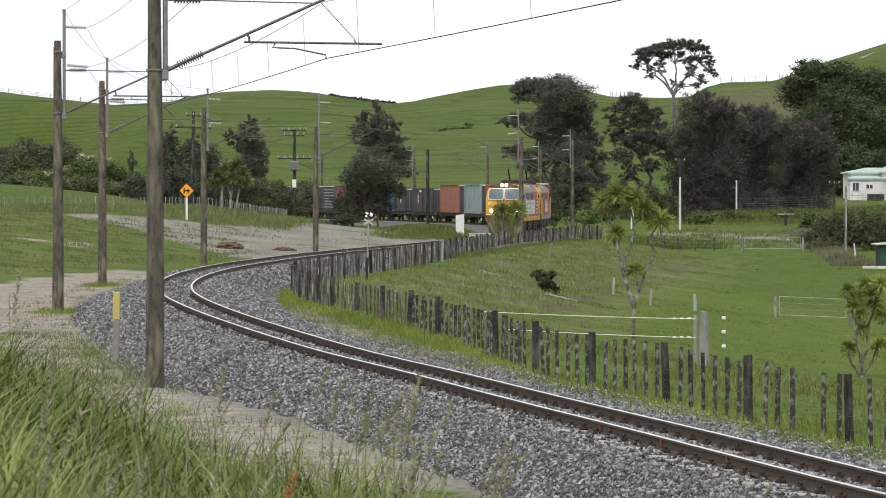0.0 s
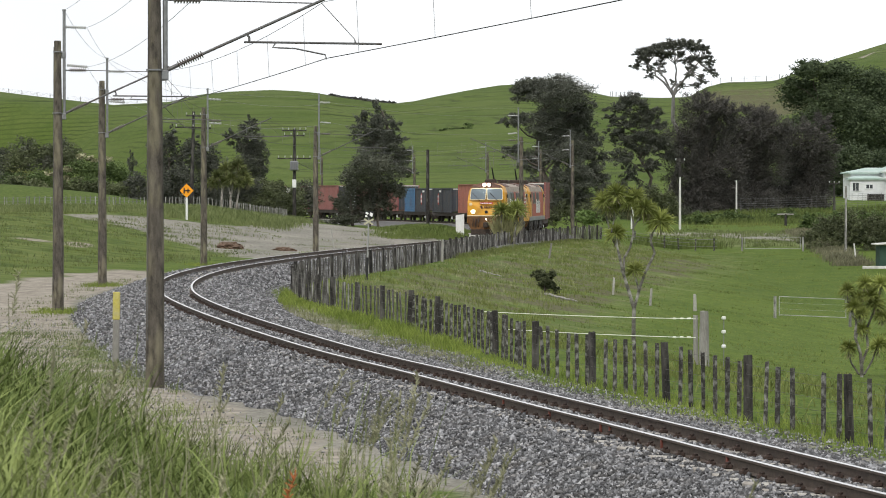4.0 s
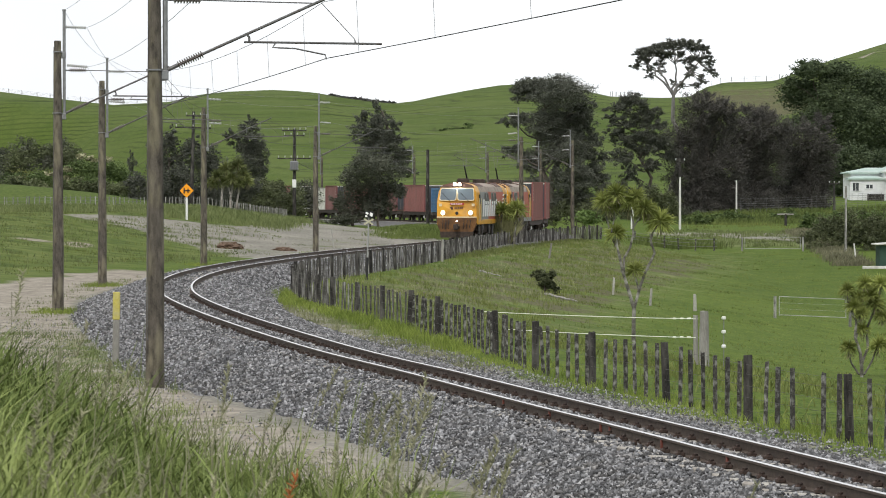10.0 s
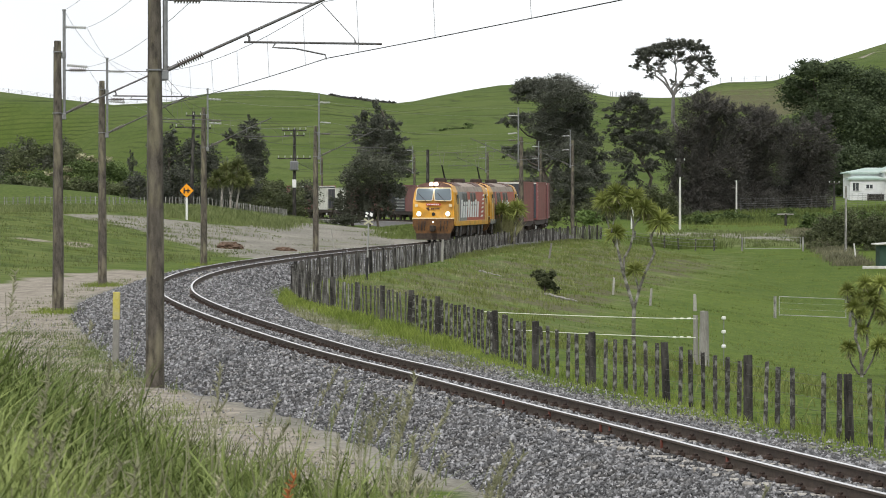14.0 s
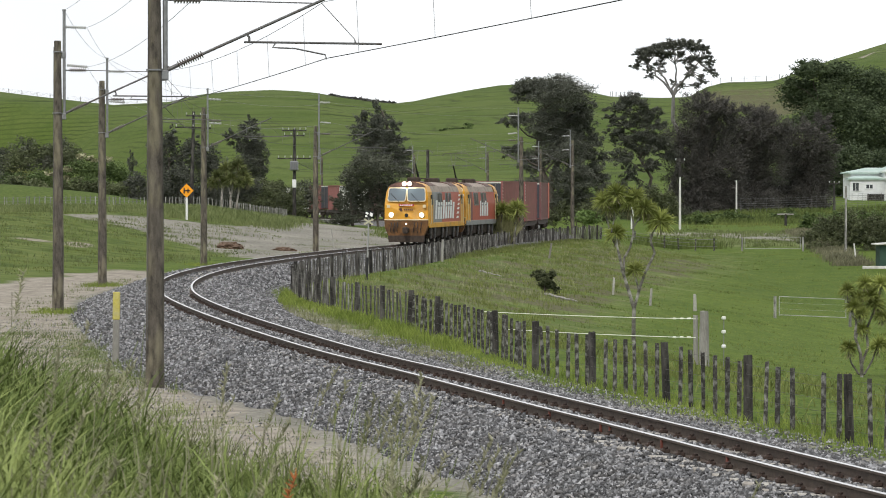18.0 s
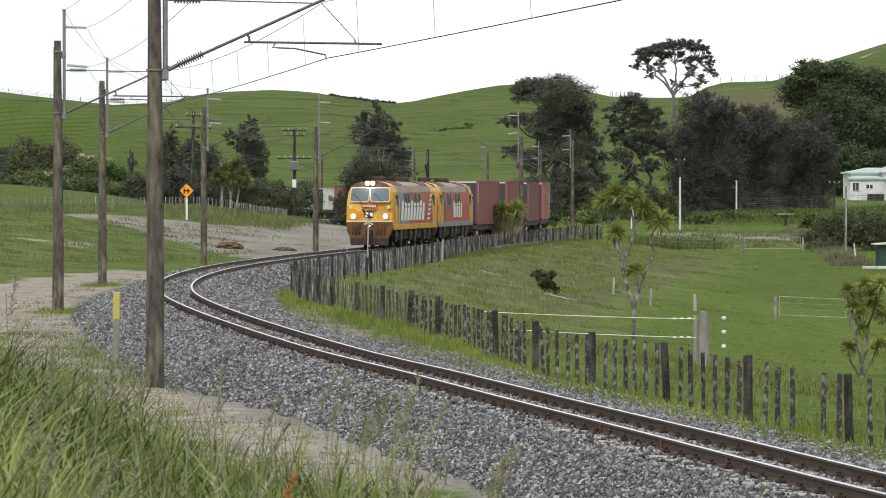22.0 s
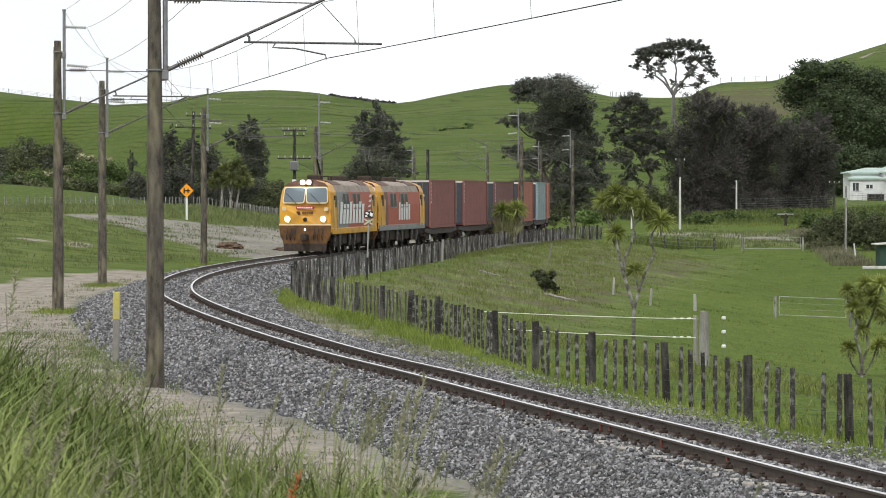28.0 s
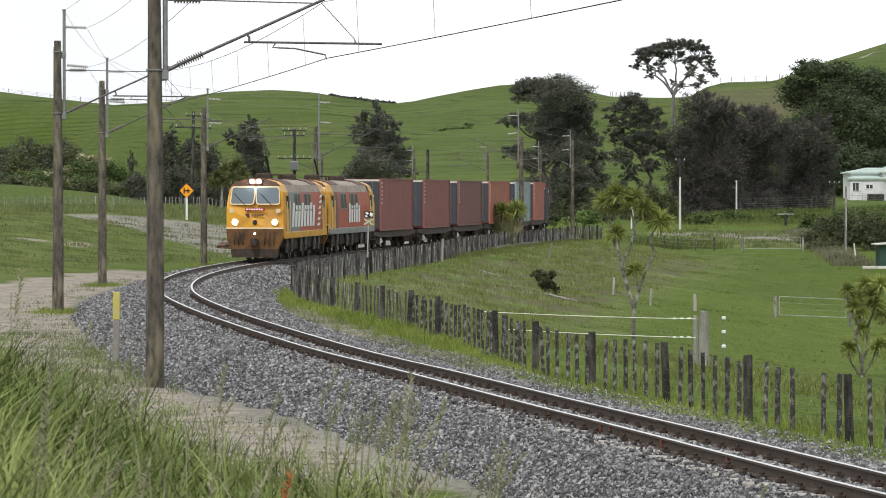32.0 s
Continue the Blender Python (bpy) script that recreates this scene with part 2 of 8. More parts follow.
def track_distance(x, y):
    """Signed distance to the track (right positive) and the place along it, for arrays."""
    x, y = np.asarray(x, float).ravel(), np.asarray(y, float).ravel()
    best, idx = np.full(x.shape, 1e18), np.zeros(x.shape, int)
    for j in range(0, len(TRACK), 4):
        q = (x - TRACK[j, 0]) ** 2 + (y - TRACK[j, 1]) ** 2
        w = q < best
        best[w], idx[w] = q[w], j
    for k in (-2, -1, 1, 2):
        j = np.clip(idx + k, 0, len(TRACK) - 1)
        q = (x - TRACK[j, 0]) ** 2 + (y - TRACK[j, 1]) ** 2
        w = q < best
        best[w], idx[w] = q[w], j[w]
    side = (x - TRACK[idx, 0]) * TRACK_N[idx, 0] + (y - TRACK[idx, 1]) * TRACK_N[idx, 1]
    return np.sign(side) * np.sqrt(best), idx * 0.5


def smooth(t):
    t = np.clip(t, 0, 1)
    return t * t * (3 - 2 * t)


def waves(x, y, size, seed=0):
    """Cheap rolling noise in -1..1 from a few turned waves."""
    r = np.random.RandomState(seed)
    out = np.zeros_like(x, dtype=float)
    for k in range(7):
        a, f, ph = r.uniform(0, 6.28), (0.6 + 0.3 * k) / size * 6.28, r.uniform(0, 6.28)
        out += np.sin((x * math.cos(a) + y * math.sin(a)) * f + ph + 1.3 * np.sin((x * math.sin(a) - y * math.cos(a)) * f * 0.6 + ph)) / (1 + 0.5 * k)
    return out / 3.2


# skyline of the hills: across (thousandths of the distance) and height of the crest at 760 m
SKY_U = np.array([-387, -239, -166, -124, -117, -109, -93, -85, -76, -69, -61, -48, -42, -36, -29, -21, -14, -8, -2, 7, 16, 20, 39, 47, 62, 69, 74, 79, 93, 101, 110, 124, 157, 221, 368])
SKY_Z = np.array([30.6, 35.2, 27.9, 24.4, 23.7, 23.0, 21.6, 21.9, 22.3, 23.7, 24.4, 24.8, 24.6, 24.2, 23.3, 22.4, 21.9, 22.4, 23.4, 24.7, 25.8, 25.9, 24.7, 23.4, 23.1, 23.3, 25.4, 26.4, 26.7, 29.0, 31.4, 34.7, 42.6, 48.1, 46.3])
CREST = 760.0


def bank_lift(x, y):
    """Garden bank below the house and the knoll behind the berm fence."""
    bank = smooth((x - 26) / 9) * smooth((y - 385) / 36) * smooth((500 - y) / 20) * (0.7 + 0.02 * np.clip(x - 36, 0, 20))
    knoll = 2.3 * smooth((-20 - x) / 25) * np.exp(-((y - 347) / 11) ** 2)
    return bank + knoll


def ground_height(x, y):
    x, y = np.asarray(x, float), np.asarray(y, float)
    shape = x.shape
    x, y = x.ravel(), y.ravel()
    d, s = track_distance(x, y)
    e = -d
    # right of the track: bank down to the paddock
    floor = np.interp(y, [-50, 206, 277, 326, 434, 500], [-3.9, -3.9, -1.75, -0.6, 0.0, 1.6])
    shelf = np.interp(y, [-50, 88, 150, 200], [-0.75, -0.78, -0.8, -0.62])
    right = np.maximum(shelf - 0.15 * np.maximum(d - np.interp(y, [100, 125], [8.0, 5.2]), 0), floor)
    right = np.where(floor > -0.62, -0.62 + (floor + 0.62) * smooth((d - 4) / 14), right)
    # left of the track: path, lawn and yard rising gently
    left = np.interp(y, [60, 74], [-0.57, -0.72]) + 0.05 * np.maximum(e - 5.5, 0) + 0.07 * np.maximum(e - 13, 0)
    left = np.minimum(left, 1.5 + 0.004 * np.maximum(e - 25, 0))
    left = np.where(y > 440, np.maximum(left, -0.6), left)
    z = np.where(d > 0, right, left)
    # bank on which the camera stands
    bank = np.clip(1.62 - np.where(x < 0, 0.36, 0.3) * x, 0.3, 2.6) + 0.02 * waves(x, y, 3, 5)
    k = smooth((e - 3.6) / 5.0) * smooth((26 - y) / 12)
    z = z + (bank - z) * k
    # mound inside the far curve
    z = z + 0.75 * np.exp(-((x + 0.9) / 4.6) ** 2 - ((y - 296) / 22) ** 2) * smooth((np.abs(d) - 3) / 3)
    z = z + bank_lift(x, y)
    # relief of the grass
    rough = smooth((np.abs(d) - 3.5) / 4)
    z = z + rough * (0.07 * waves(x, y, 7, 1) + 0.12 * waves(x, y, 31, 2) * smooth((y - 65) / 105) + 0.25 * waves(x, y, 90, 3) * smooth((y - 260) / 150))
    # hills
    u = 1000 * x / np.maximum(y, 200)
    crest = np.interp(u, SKY_U, SKY_Z)
    t = (y - 490) / (CREST - 490)
    rise = np.clip(t, 0, 1) * smooth((np.abs(d) - 7) / 30)
    rise = 0.55 * rise + 0.45 * smooth(rise)
    fold = waves(x, y, 120, 8) * 3.2 * np.sin(np.clip(t, 0, 1) * math.pi)
    hill = z * (1 - rise) + crest * rise + fold * np.clip(t, 0, 1)
    steps = np.sin((hill + 0.35 * waves(x, y, 40, 12)) * 6.28 / 1.35)
    hill = hill + 0.26 * steps * smooth(t * 4) * smooth((1 - t) * 8)
    over = np.maximum(y - CREST, 0)
    hill = hill - np.minimum(over * 0.06, 14) + waves(x, y, 400, 9) * 8 * smooth(over / 600)
    z = np.where(y > 490, hill, z)
    return z.reshape(shape)


def gz(x, y):
    return float(ground_height(np.array([x]), np.array([y]))[0])


def root_z(x, y):
    """Level of the natural ground below bank and knoll, where trunks go in."""
    return gz(x, y) - float(bank_lift(np.array([x]), np.array([y]))[0])


# ---- ground ----
def ground_material():
    m = bpy.data.materials.new("pasture_path_and_gravel")
    m.use_nodes = True
    nt = m.node_tree
    n, l = nt.nodes, nt.links
    p = n["Principled BSDF"]
    p.inputs["Roughness"].default_value = 0.95
    p.inputs["Specular IOR Level"].default_value = 0.1
    co = n.new("ShaderNodeTexCoord")

    def tex(scale, detail=4, stretch=(1, 1, 1)):
        mp = n.new("ShaderNodeMapping")
        mp.inputs["Scale"].default_value = stretch
        l.new(co.outputs["Object"], mp.inputs["Vector"])
        t = n.new("ShaderNodeTexNoise")
        t.inputs["Scale"].default_value, t.inputs["Detail"].default_value = scale, detail
        l.new(mp.outputs[0], t.inputs["Vector"])
        return t.outputs["Fac"]

    def ramp(fac, stops):
        r = n.new("ShaderNodeValToRGB")
        e = r.color_ramp.elements
        while len(e) < len(stops):
            e.new(0.5)
        for k, (at, c) in enumerate(stops):
            e[k].position, e[k].color = at, (*c, 1)
        l.new(fac, r.inputs["Fac"])
        return r.outputs["Color"]

    def mix(fac, a, b, blend="MIX"):
        x = n.new("ShaderNodeMix")
        x.data_type, x.blend_type = "RGBA", blend
        if isinstance(fac, float):
            x.inputs["Factor"].default_value = fac
        else:
            l.new(fac, x.inputs["Factor"])
        l.new(a, x.inputs["A"])
        l.new(b, x.inputs["B"])
        return x.outputs["Result"]

    def mask(name, noise_fac, soft=0.18):
        at = n.new("ShaderNodeAttribute")
        at.attribute_name = name
        s = n.new("ShaderNodeMath")
        s.operation = "MULTIPLY_ADD"
        s.inputs[1].default_value = 0.7
        l.new(noise_fac, s.inputs[0])
        l.new(at.outputs["Fac"], s.inputs[2])
        r = n.new("ShaderNodeMapRange")
        r.inputs["From Min"].default_value, r.inputs["From Max"].default_value = 0.85 - soft, 0.85 + soft
        l.new(s.outputs[0], r.inputs["Value"])
        return r.outputs[0]

    broad, mid, fine = tex(0.06, 5), tex(0.9, 6), tex(7.0, 5)
    streak = tex(0.35, 5, (0.5, 2.2, 1))
    grass = mix(0.5, ramp(broad, [(0.4, (0.046, 0.084, 0.01)), (0.6, (0.098, 0.14, 0.021))]), ramp(mid, [(0.4, (0.034, 0.067, 0.008)), (0.62, (0.113, 0.15, 0.025))]))
    grass = mix(0.45, grass, ramp(fine, [(0.38, (0.03, 0.06, 0.009)), (0.64, (0.152, 0.192, 0.036))]))
    dry = ramp(streak, [(0.3, (0.12, 0.145, 0.055)), (0.7, (0.22, 0.22, 0.115))])
    sand = ramp(tex(2.2, 6), [(0.3, (0.17, 0.148, 0.118)), (0.7, (0.35, 0.315, 0.26))])
    gravel = ramp(tex(7.0, 6), [(0.36, (0.115, 0.108, 0.09)), (0.64, (0.3, 0.285, 0.245))])
    gravel = mix(0.35, gravel, ramp(tex(0.3, 6, (1, 0.45, 1)), [(0.36, (0.115, 0.112, 0.085)), (0.64, (0.3, 0.28, 0.235))]))
    rank = ramp(tex(3.0, 5), [(0.3, (0.045, 0.075, 0.014)), (0.7, (0.11, 0.14, 0.038))])
    # sheep tracks along the contours of the hills
    geo = n.new("ShaderNodeNewGeometry")
    sep = n.new("ShaderNodeSeparateXYZ")
    l.new(geo.outputs["Position"], sep.inputs[0])
    warp = n.new("ShaderNodeMath")
    warp.operation = "MULTIPLY_ADD"
    warp.inputs[1].default_value = 7.0
    l.new(tex(0.022, 7), warp.inputs[0])
    l.new(sep.outputs["Z"], warp.inputs[2])
    wave = n.new("ShaderNodeMath")
    wave.operation = "SINE"
    turn = n.new("ShaderNodeMath")
    turn.operation = "MULTIPLY"
    turn.inputs[1].default_value = 7.4
    l.new(warp.outputs[0], turn.inputs[0])
    l.new(turn.outputs[0], wave.inputs[0])
    at_hill = n.new("ShaderNodeAttribute")
    at_hill.attribute_name = "hill"
    line = n.new("ShaderNodeMapRange")
    line.inputs["From Min"].default_value, line.inputs["From Max"].default_value = 0.2, 0.95
    l.new(wave.outputs[0], line.inputs["Value"])
    patchy = n.new("ShaderNodeMath")
    patchy.operation = "MULTIPLY"
    l.new(line.outputs[0], patchy.inputs[0])
    l.new(at_hill.outputs["Fac"], patchy.inputs[1])
    patchy2 = n.new("ShaderNodeMath")
    patchy2.operation = "MULTIPLY"
    l.new(patchy.outputs[0], patchy2.inputs[0])
    broken = n.new("ShaderNodeMapRange")
    broken.inputs["From Min"].default_value, broken.inputs["From Max"].default_value = 0.36, 0.62
    l.new(tex(0.06, 6), broken.inputs["Value"])
    l.new(broken.outputs[0], patchy2.inputs[1])
    track_tone = ramp(tex(0.5, 3), [(0.3, (0.03, 0.048, 0.012)), (0.7, (0.055, 0.07, 0.02))])
    upland = n.new("ShaderNodeMath")
    upland.operation = "MULTIPLY"
    upland.inputs[1].default_value = 0.55
    l.new(at_hill.outputs["Fac"], upland.inputs[0])
    grass = mix(upland.outputs[0], grass, ramp(tex(0.045, 6), [(0.36, (0.06, 0.088, 0.023)), (0.64, (0.105, 0.128, 0.046))]))
    grass = mix(patchy2.outputs[0], grass, track_tone)
    c = mix(mask("rank", mid, 0.3), grass, rank)
    c = mix(mask("dry", mid, 0.3), c, dry)
    c = mix(mask("lawn", broad, 0.4), c, ramp(tex(0.5, 7), [(0.36, (0.052, 0.078, 0.015)), (0.5, (0.086, 0.114, 0.025)), (0.66, (0.132, 0.152, 0.046))]))
    c = mix(mask("scar", tex(0.8, 6, (1.3, 0.5, 1)), 0.12), c, ramp(fine, [(0.35, (0.06, 0.062, 0.03)), (0.65, (0.135, 0.128, 0.066))]))
    c = mix(mask("sand", mid), c, sand)
    c = mix(mask("gravel", mid), c, gravel)
    l.new(c, p.inputs["Base Color"])
    b = n.new("ShaderNodeBump")
    b.inputs["Strength"].default_value, b.inputs["Distance"].default_value = 0.6, 0.12
    l.new(mix(0.5, mid, fine), b.inputs["Height"])
    l.new(b.outputs[0], p.inputs["Normal"])
    return m


def grid_steps(stops):
    """Coordinates from (start, step) pairs up to the last start."""
    out = [stops[0][0]]
    while out[-1] < stops[-1][0]:
        step = np.interp(out[-1], [s[0] for s in stops], [s[1] for s in stops])
        out.append(out[-1] + step)
    return np.array(out)


def build_ground():
    xs = grid_steps([(-2500, 300), (-400, 40), (-120, 5), (-60, 1.6), (-25, 0.65), (30, 0.65), (70, 1.4), (130, 5), (400, 40), (2500, 300)])
    ys = grid_steps([(-600, 150), (-60, 10), (2, 0.6), (120, 0.75), (330, 1.4), (480, 2.6), (780, 3.2), (860, 8), (1500, 60), (4500, 500)])
    gx, gy = np.meshgrid(xs, ys)
    z = ground_height(gx, gy)
    d, s = track_distance(gx, gy)
    d = d.reshape(gx.shape)
    e = -d
    # lie a little under the ballast
    z = z - 0.4 * smooth((np.interp(gy, [60, 71, 78, 96], [2.9, 3.5, 3.7, 3.1]) - e) / 0.9) * smooth((4.0 - d) / 0.7)
    nx, ny = len(xs), len(ys)
    idx = np.arange(nx * ny).reshape(ny, nx)
    quads = np.column_stack([idx[:-1, :-1].ravel(), idx[:-1, 1:].ravel(), idx[1:, 1:].ravel(), idx[1:, :-1].ravel()])
    me = bpy.data.meshes.new("ground")
    me.from_pydata(np.column_stack([gx.ravel(), gy.ravel(), z.ravel()]).tolist(), [], quads.tolist())
    me.shade_smooth()

    def band(v, a, b, soft):
        return smooth((v - a) / soft + 0.5) * smooth((b - v) / soft + 0.5)

    w = waves(gx, gy, 9, 21)
    w2 = waves(gx, gy, 3.1, 22)
    sand = (0.85 + 0.3 * w2) * band(e, 2.5 + 0.25 * w, 6.0 + 0.9 * w, 1.0) * band(gy, 44, 73.5 + w2, 3)
    sand = np.maximum(sand, (0.72 + 0.5 * waves(gx, gy, 2.3, 23)) * band(e, 3.7 + 0.3 * w, 7.5 + w, 1.4) * band(gy, 73, 92, 3))
    sand = np.maximum(sand, 0.95 * band(e, 3.3 + 0.3 * w, np.interp(gy, [88, 100, 112, 136, 160], [6.5, 7.5, 8.5, 8.6, 8.2]) + w, 1.6) * band(gy, 91, 170, 8))
    sand = np.maximum(sand, 0.8 * band(e, 2.4, 4.2, 0.8) * band(gy, 150, 240, 20))
    yard_edge = np.interp(gx, [-60, -30, -20, -12, -5, 3], [262, 252, 232, 205, 190, 200])
    gravel = (0.8 + 0.35 * w) * band(e, 3.6, 60, 1.5) * band(gy, yard_edge + 3 * w, np.interp(gx, [-27, -15, -11.5, -5, -3, 3], [252, 264, 322, 322, 276, 262]), 6) * smooth((8 - gx) / 6)
    gravel = gravel * smooth((gx + 31) / 5)
    # bare pale streaks on the lawn
    for bx, by, rx, ry in ((87.3, 732, 2.0, 4.0), (-20.6, 201.5, 0.8, 2.6), (-23.2, 200.5, 1.3, 0.9)):
        sand = np.maximum(sand, 1.1 * np.exp(-((gx - bx) / rx) ** 2 - ((gy - by) / ry) ** 2))
    lawn = band(e, 8, 90, 5) * band(gy, 120, 300, 20)
    scar = 0.92 * band(d, 5.5, 16, 4) * band(gy, 140, 262, 30) * (0.6 + 0.65 * waves(gx, gy, 6, 41))
    scar = np.maximum(scar, (0.62 + 0.4 * waves(gx, gy, 14, 43)) * band(gx, 51, 71, 5) * band(gy, 640, 728, 22))
    gravel = np.maximum(gravel, band(np.abs(d), -1, 3.5 + 0.4 * w, 1.4))
    gravel = np.maximum(gravel, (0.78 + 0.3 * w2) * band(d, 2, 4.6 + 0.5 * w, 1.0) * band(gy, 20, 150, 20))
    gravel = np.maximum(gravel, (0.72 + 0.25 * w2) * band(gx, 18.5, 31.5, 1.5) * band(gy, np.interp(gx, [19, 25, 31], [322, 312, 303]), 329, 4))
    hill = smooth((gy - 500) / 60)
    dry = 0.75 * band(d, 2.6, 4.2, 1.0) * (0.6 + 0.4 * w) + 0.45 * band(gx, 20, 34, 5) * band(gy, 290, 312, 8) + 0.3 * band(gx, 50, 68, 5) * band(gy, 655, 735, 25)
    dry = np.maximum(dry, 0.55 * band(d, 5, 18, 5) * band(gy, 130, 285, 30) * (0.6 + 0.5 * waves(gx, gy, 5, 31)))
    dry = np.maximum(dry, 0.8 * band(e, 3.2, 9.5, 1.5) * band(gy, 58, 104, 10) * (0.75 + 0.4 * w))
    rank = 0.8 * band(e, 7, 200, 4) * band(gy, 285, 430, 20) + 0.8 * band(gy, -60, 50, 8) * band(e, 5, 100, 3)
    for name, val in (("sand", sand), ("gravel", gravel), ("dry", dry), ("rank", rank), ("hill", hill), ("lawn", 0.75 * lawn), ("scar", scar)):
        a = me.attributes.new(name, "FLOAT", "POINT")
        a.data.foreach_set("value", np.clip(val, 0, 1).ravel())
    me.materials.append(ground_material())
    me.update()
    tagged(new("ground", me), "green hill pasture with gravel yard and sandy path", "ground", kind="structure")


build_ground()


# ---- track: ballast, rails, sleepers ----
def strip(name, offsets, heights, s0, s1, mat, step=1, cant_gain=0.0, parent=None):
    """A ribbon along the track through the given cross-section, from left to right."""
    i0, i1 = int(s0 * 2), int(s1 * 2)
    idx = np.arange(i0, i1 + 1, step)
    v, f = [], []
    k = len(offsets)
    for i in idx:
        for o, h in zip(offsets, heights):
            v.append((TRACK[i, 0] + TRACK_N[i, 0] * o, TRACK[i, 1] + TRACK_N[i, 1] * o, h - cant_gain * CANT[i] * np.clip(o / 0.5685, -1.6, 1.6)))
    for a in range(len(idx) - 1):
        for b in range(k - 1):
            q = a * k + b
            f.append((q, q + 1, q + k + 1, q + k))
    return mesh_object(name, v, f, mat, parent)


END_S = float(TRACK_S[-1])
tagged(strip("ballast", [-3.9, -3.1, -2.25, -1.65, -1.2, -0.5, 1.2, 1.65, 2.7, 3.5, 4.0], [-1.05, -0.74, -0.46, -0.235, -0.205, -0.195, -0.185, -0.215, -0.46, -0.66, -0.95], 4, END_S - 3, M["ballast"], 1, 1.0), "grey crushed stone ballast bed under the track", "ballast", kind="structure")

RAIL_PROFILE = [(-0.035, 0.0), (-0.036, -0.028), (-0.009, -0.042), (-0.009, -0.135), (-0.065, -0.15), (-0.065, -0.16), (0.065, -0.16), (0.065, -0.15), (0.009, -0.135), (0.009, -0.042), (0.036, -0.028), (0.035, 0.0)]


def build_rail(side, label):
    i0, i1 = 8, len(TRACK) - 8
    n = len(RAIL_PROFILE)
    v, f, mi = [], [], []
    idx = list(range(i0, i1))
    for i in idx:
        for o, h in RAIL_PROFILE:
            o2 = o + side * 0.5685
            v.append((TRACK[i, 0] + TRACK_N[i, 0] * o2, TRACK[i, 1] + TRACK_N[i, 1] * o2, h - side * CANT[i]))
    for a in range(len(idx) - 1):
        for b in range(n):
            c = (b + 1) % n
            f.append((a * n + b, a * n + c, (a + 1) * n + c, (a + 1) * n + b))
            mi.append(1 if b == n - 1 else 0)
    ob = mesh_object("rail", v, f, M["rail"])
    ob.data.materials.append(M["rail_head"])
    ob.data.polygons.foreach_set("material_index", mi)
    return tagged(ob, label, "rail", "running rails", "structure")


near_rail = build_rail(-1, "rusty brown steel rail with a polished head")
M["red_mark"] = material("dull_red_paint_mark", (0.11, 0.035, 0.026), (0.18, 0.06, 0.042), 20, 0.8, 0, 0)
for s in (73.19, 76.16, 78.79, 79.27, 82.17, 85.1):
    bm = bmesh.new()
    box(bm, -0.022, 0.004, -0.028, 0.028, -0.15, -0.02, 0.004)
    mark = part("paint_mark", bm, M["red_mark"], near_rail)
    mx, my = beside(s, -0.5685 - 0.012)
    mark.matrix_basis = Matrix.Translation((mx, my, 0.03)) @ Matrix.Rotation(on_track(s)[1], 4, "Z")
build_rail(1, "rusty brown steel rail with a polished head")


def sleeper_mesh():
    bm = bmesh.new()
    box(bm, -1.08, 1.08, -0.12, 0.12, -0.36, -0.165, 0.02)
    me = bpy.data.meshes.new("sleeper")
    bm.to_mesh(me)
    bm.free()
    me.materials.append(M["sleeper"])
    return me


def clip_mesh():
    bm = bmesh.new()
    box(bm, -0.055, 0.055, -0.05, 0.05, -0.165, -0.105, 0.015)
    tube(bm, (-0.03, -0.045, -0.1), (0.035, 0.05, -0.095), 0.02, sides=6)
    tube(bm, (0.02, 0.05, -0.1), (-0.035, 0.06, -0.12), 0.016, sides=6)
    me = bpy.data.meshes.new("rail_clip")
    bm.to_mesh(me)
    bm.free()
    me.materials.append(M["clip"])
    return me


SLEEPER_STEP = 0.7


def build_sleepers():
    sm, cm = sleeper_mesh(), clip_mesh()
    bed = empty("sleepers")
    tagged(bed, "row of pale concrete sleepers half sunk in ballast", "sleepers", kind="structure")
    far_v, far_f = [], []
    s, k = 54.0, 0
    while s < END_S - 8:
        p, a = on_track(s)
        i = int(s * 2)
        m = Matrix.Translation((p.x, p.y, 0.012 * math.sin(k * 2.4))) @ Matrix.Rotation(a + 0.02 * math.sin(k * 1.7), 4, "Z") @ Matrix.Rotation(CANT[i] / 0.5685, 4, "Y")
        if k < 130:
            ob = new("sleeper", sm)
            ob.parent = bed
            ob.matrix_basis = m
            for o in (-0.665, -0.475, 0.475, 0.665):
                c = new("rail_clip", cm)
                c.parent = ob
                c.matrix_basis = Matrix.Translation((o, 0, 0)) @ Matrix.Rotation(0 if o in (-0.665, 0.475) else math.pi, 4, "Z")
        else:
            b = len(far_v)
            for x in (-1.08, 1.08):
                for y in (-0.12, 0.12):
                    for z in (-0.36, -0.165):
                        far_v.append(m @ Vector((x, y, z)))
            far_f += [tuple(b + j for j in q) for q in ((1, 3, 7, 5), (0, 1, 5, 4), (2, 6, 7, 3), (0, 2, 3, 1), (4, 5, 7, 6))]
        s += SLEEPER_STEP
        k += 1
    tagged(mesh_object("sleeper_row", far_v, far_f, M["sleeper"], bed), kind="stuff")


build_sleepers()


def ballast_height(i, o):
    return np.interp(o, [-3.9, -3.1, -2.25, -1.65, -1.2, -0.5, 1.2, 1.65, 2.7, 3.5, 4.0], [-1.05, -0.74, -0.46, -0.235, -0.205, -0.195, -0.185, -0.215, -0.46, -0.66, -0.95]) - CANT[i] * np.clip(o / 0.5685, -1.6, 1.6)


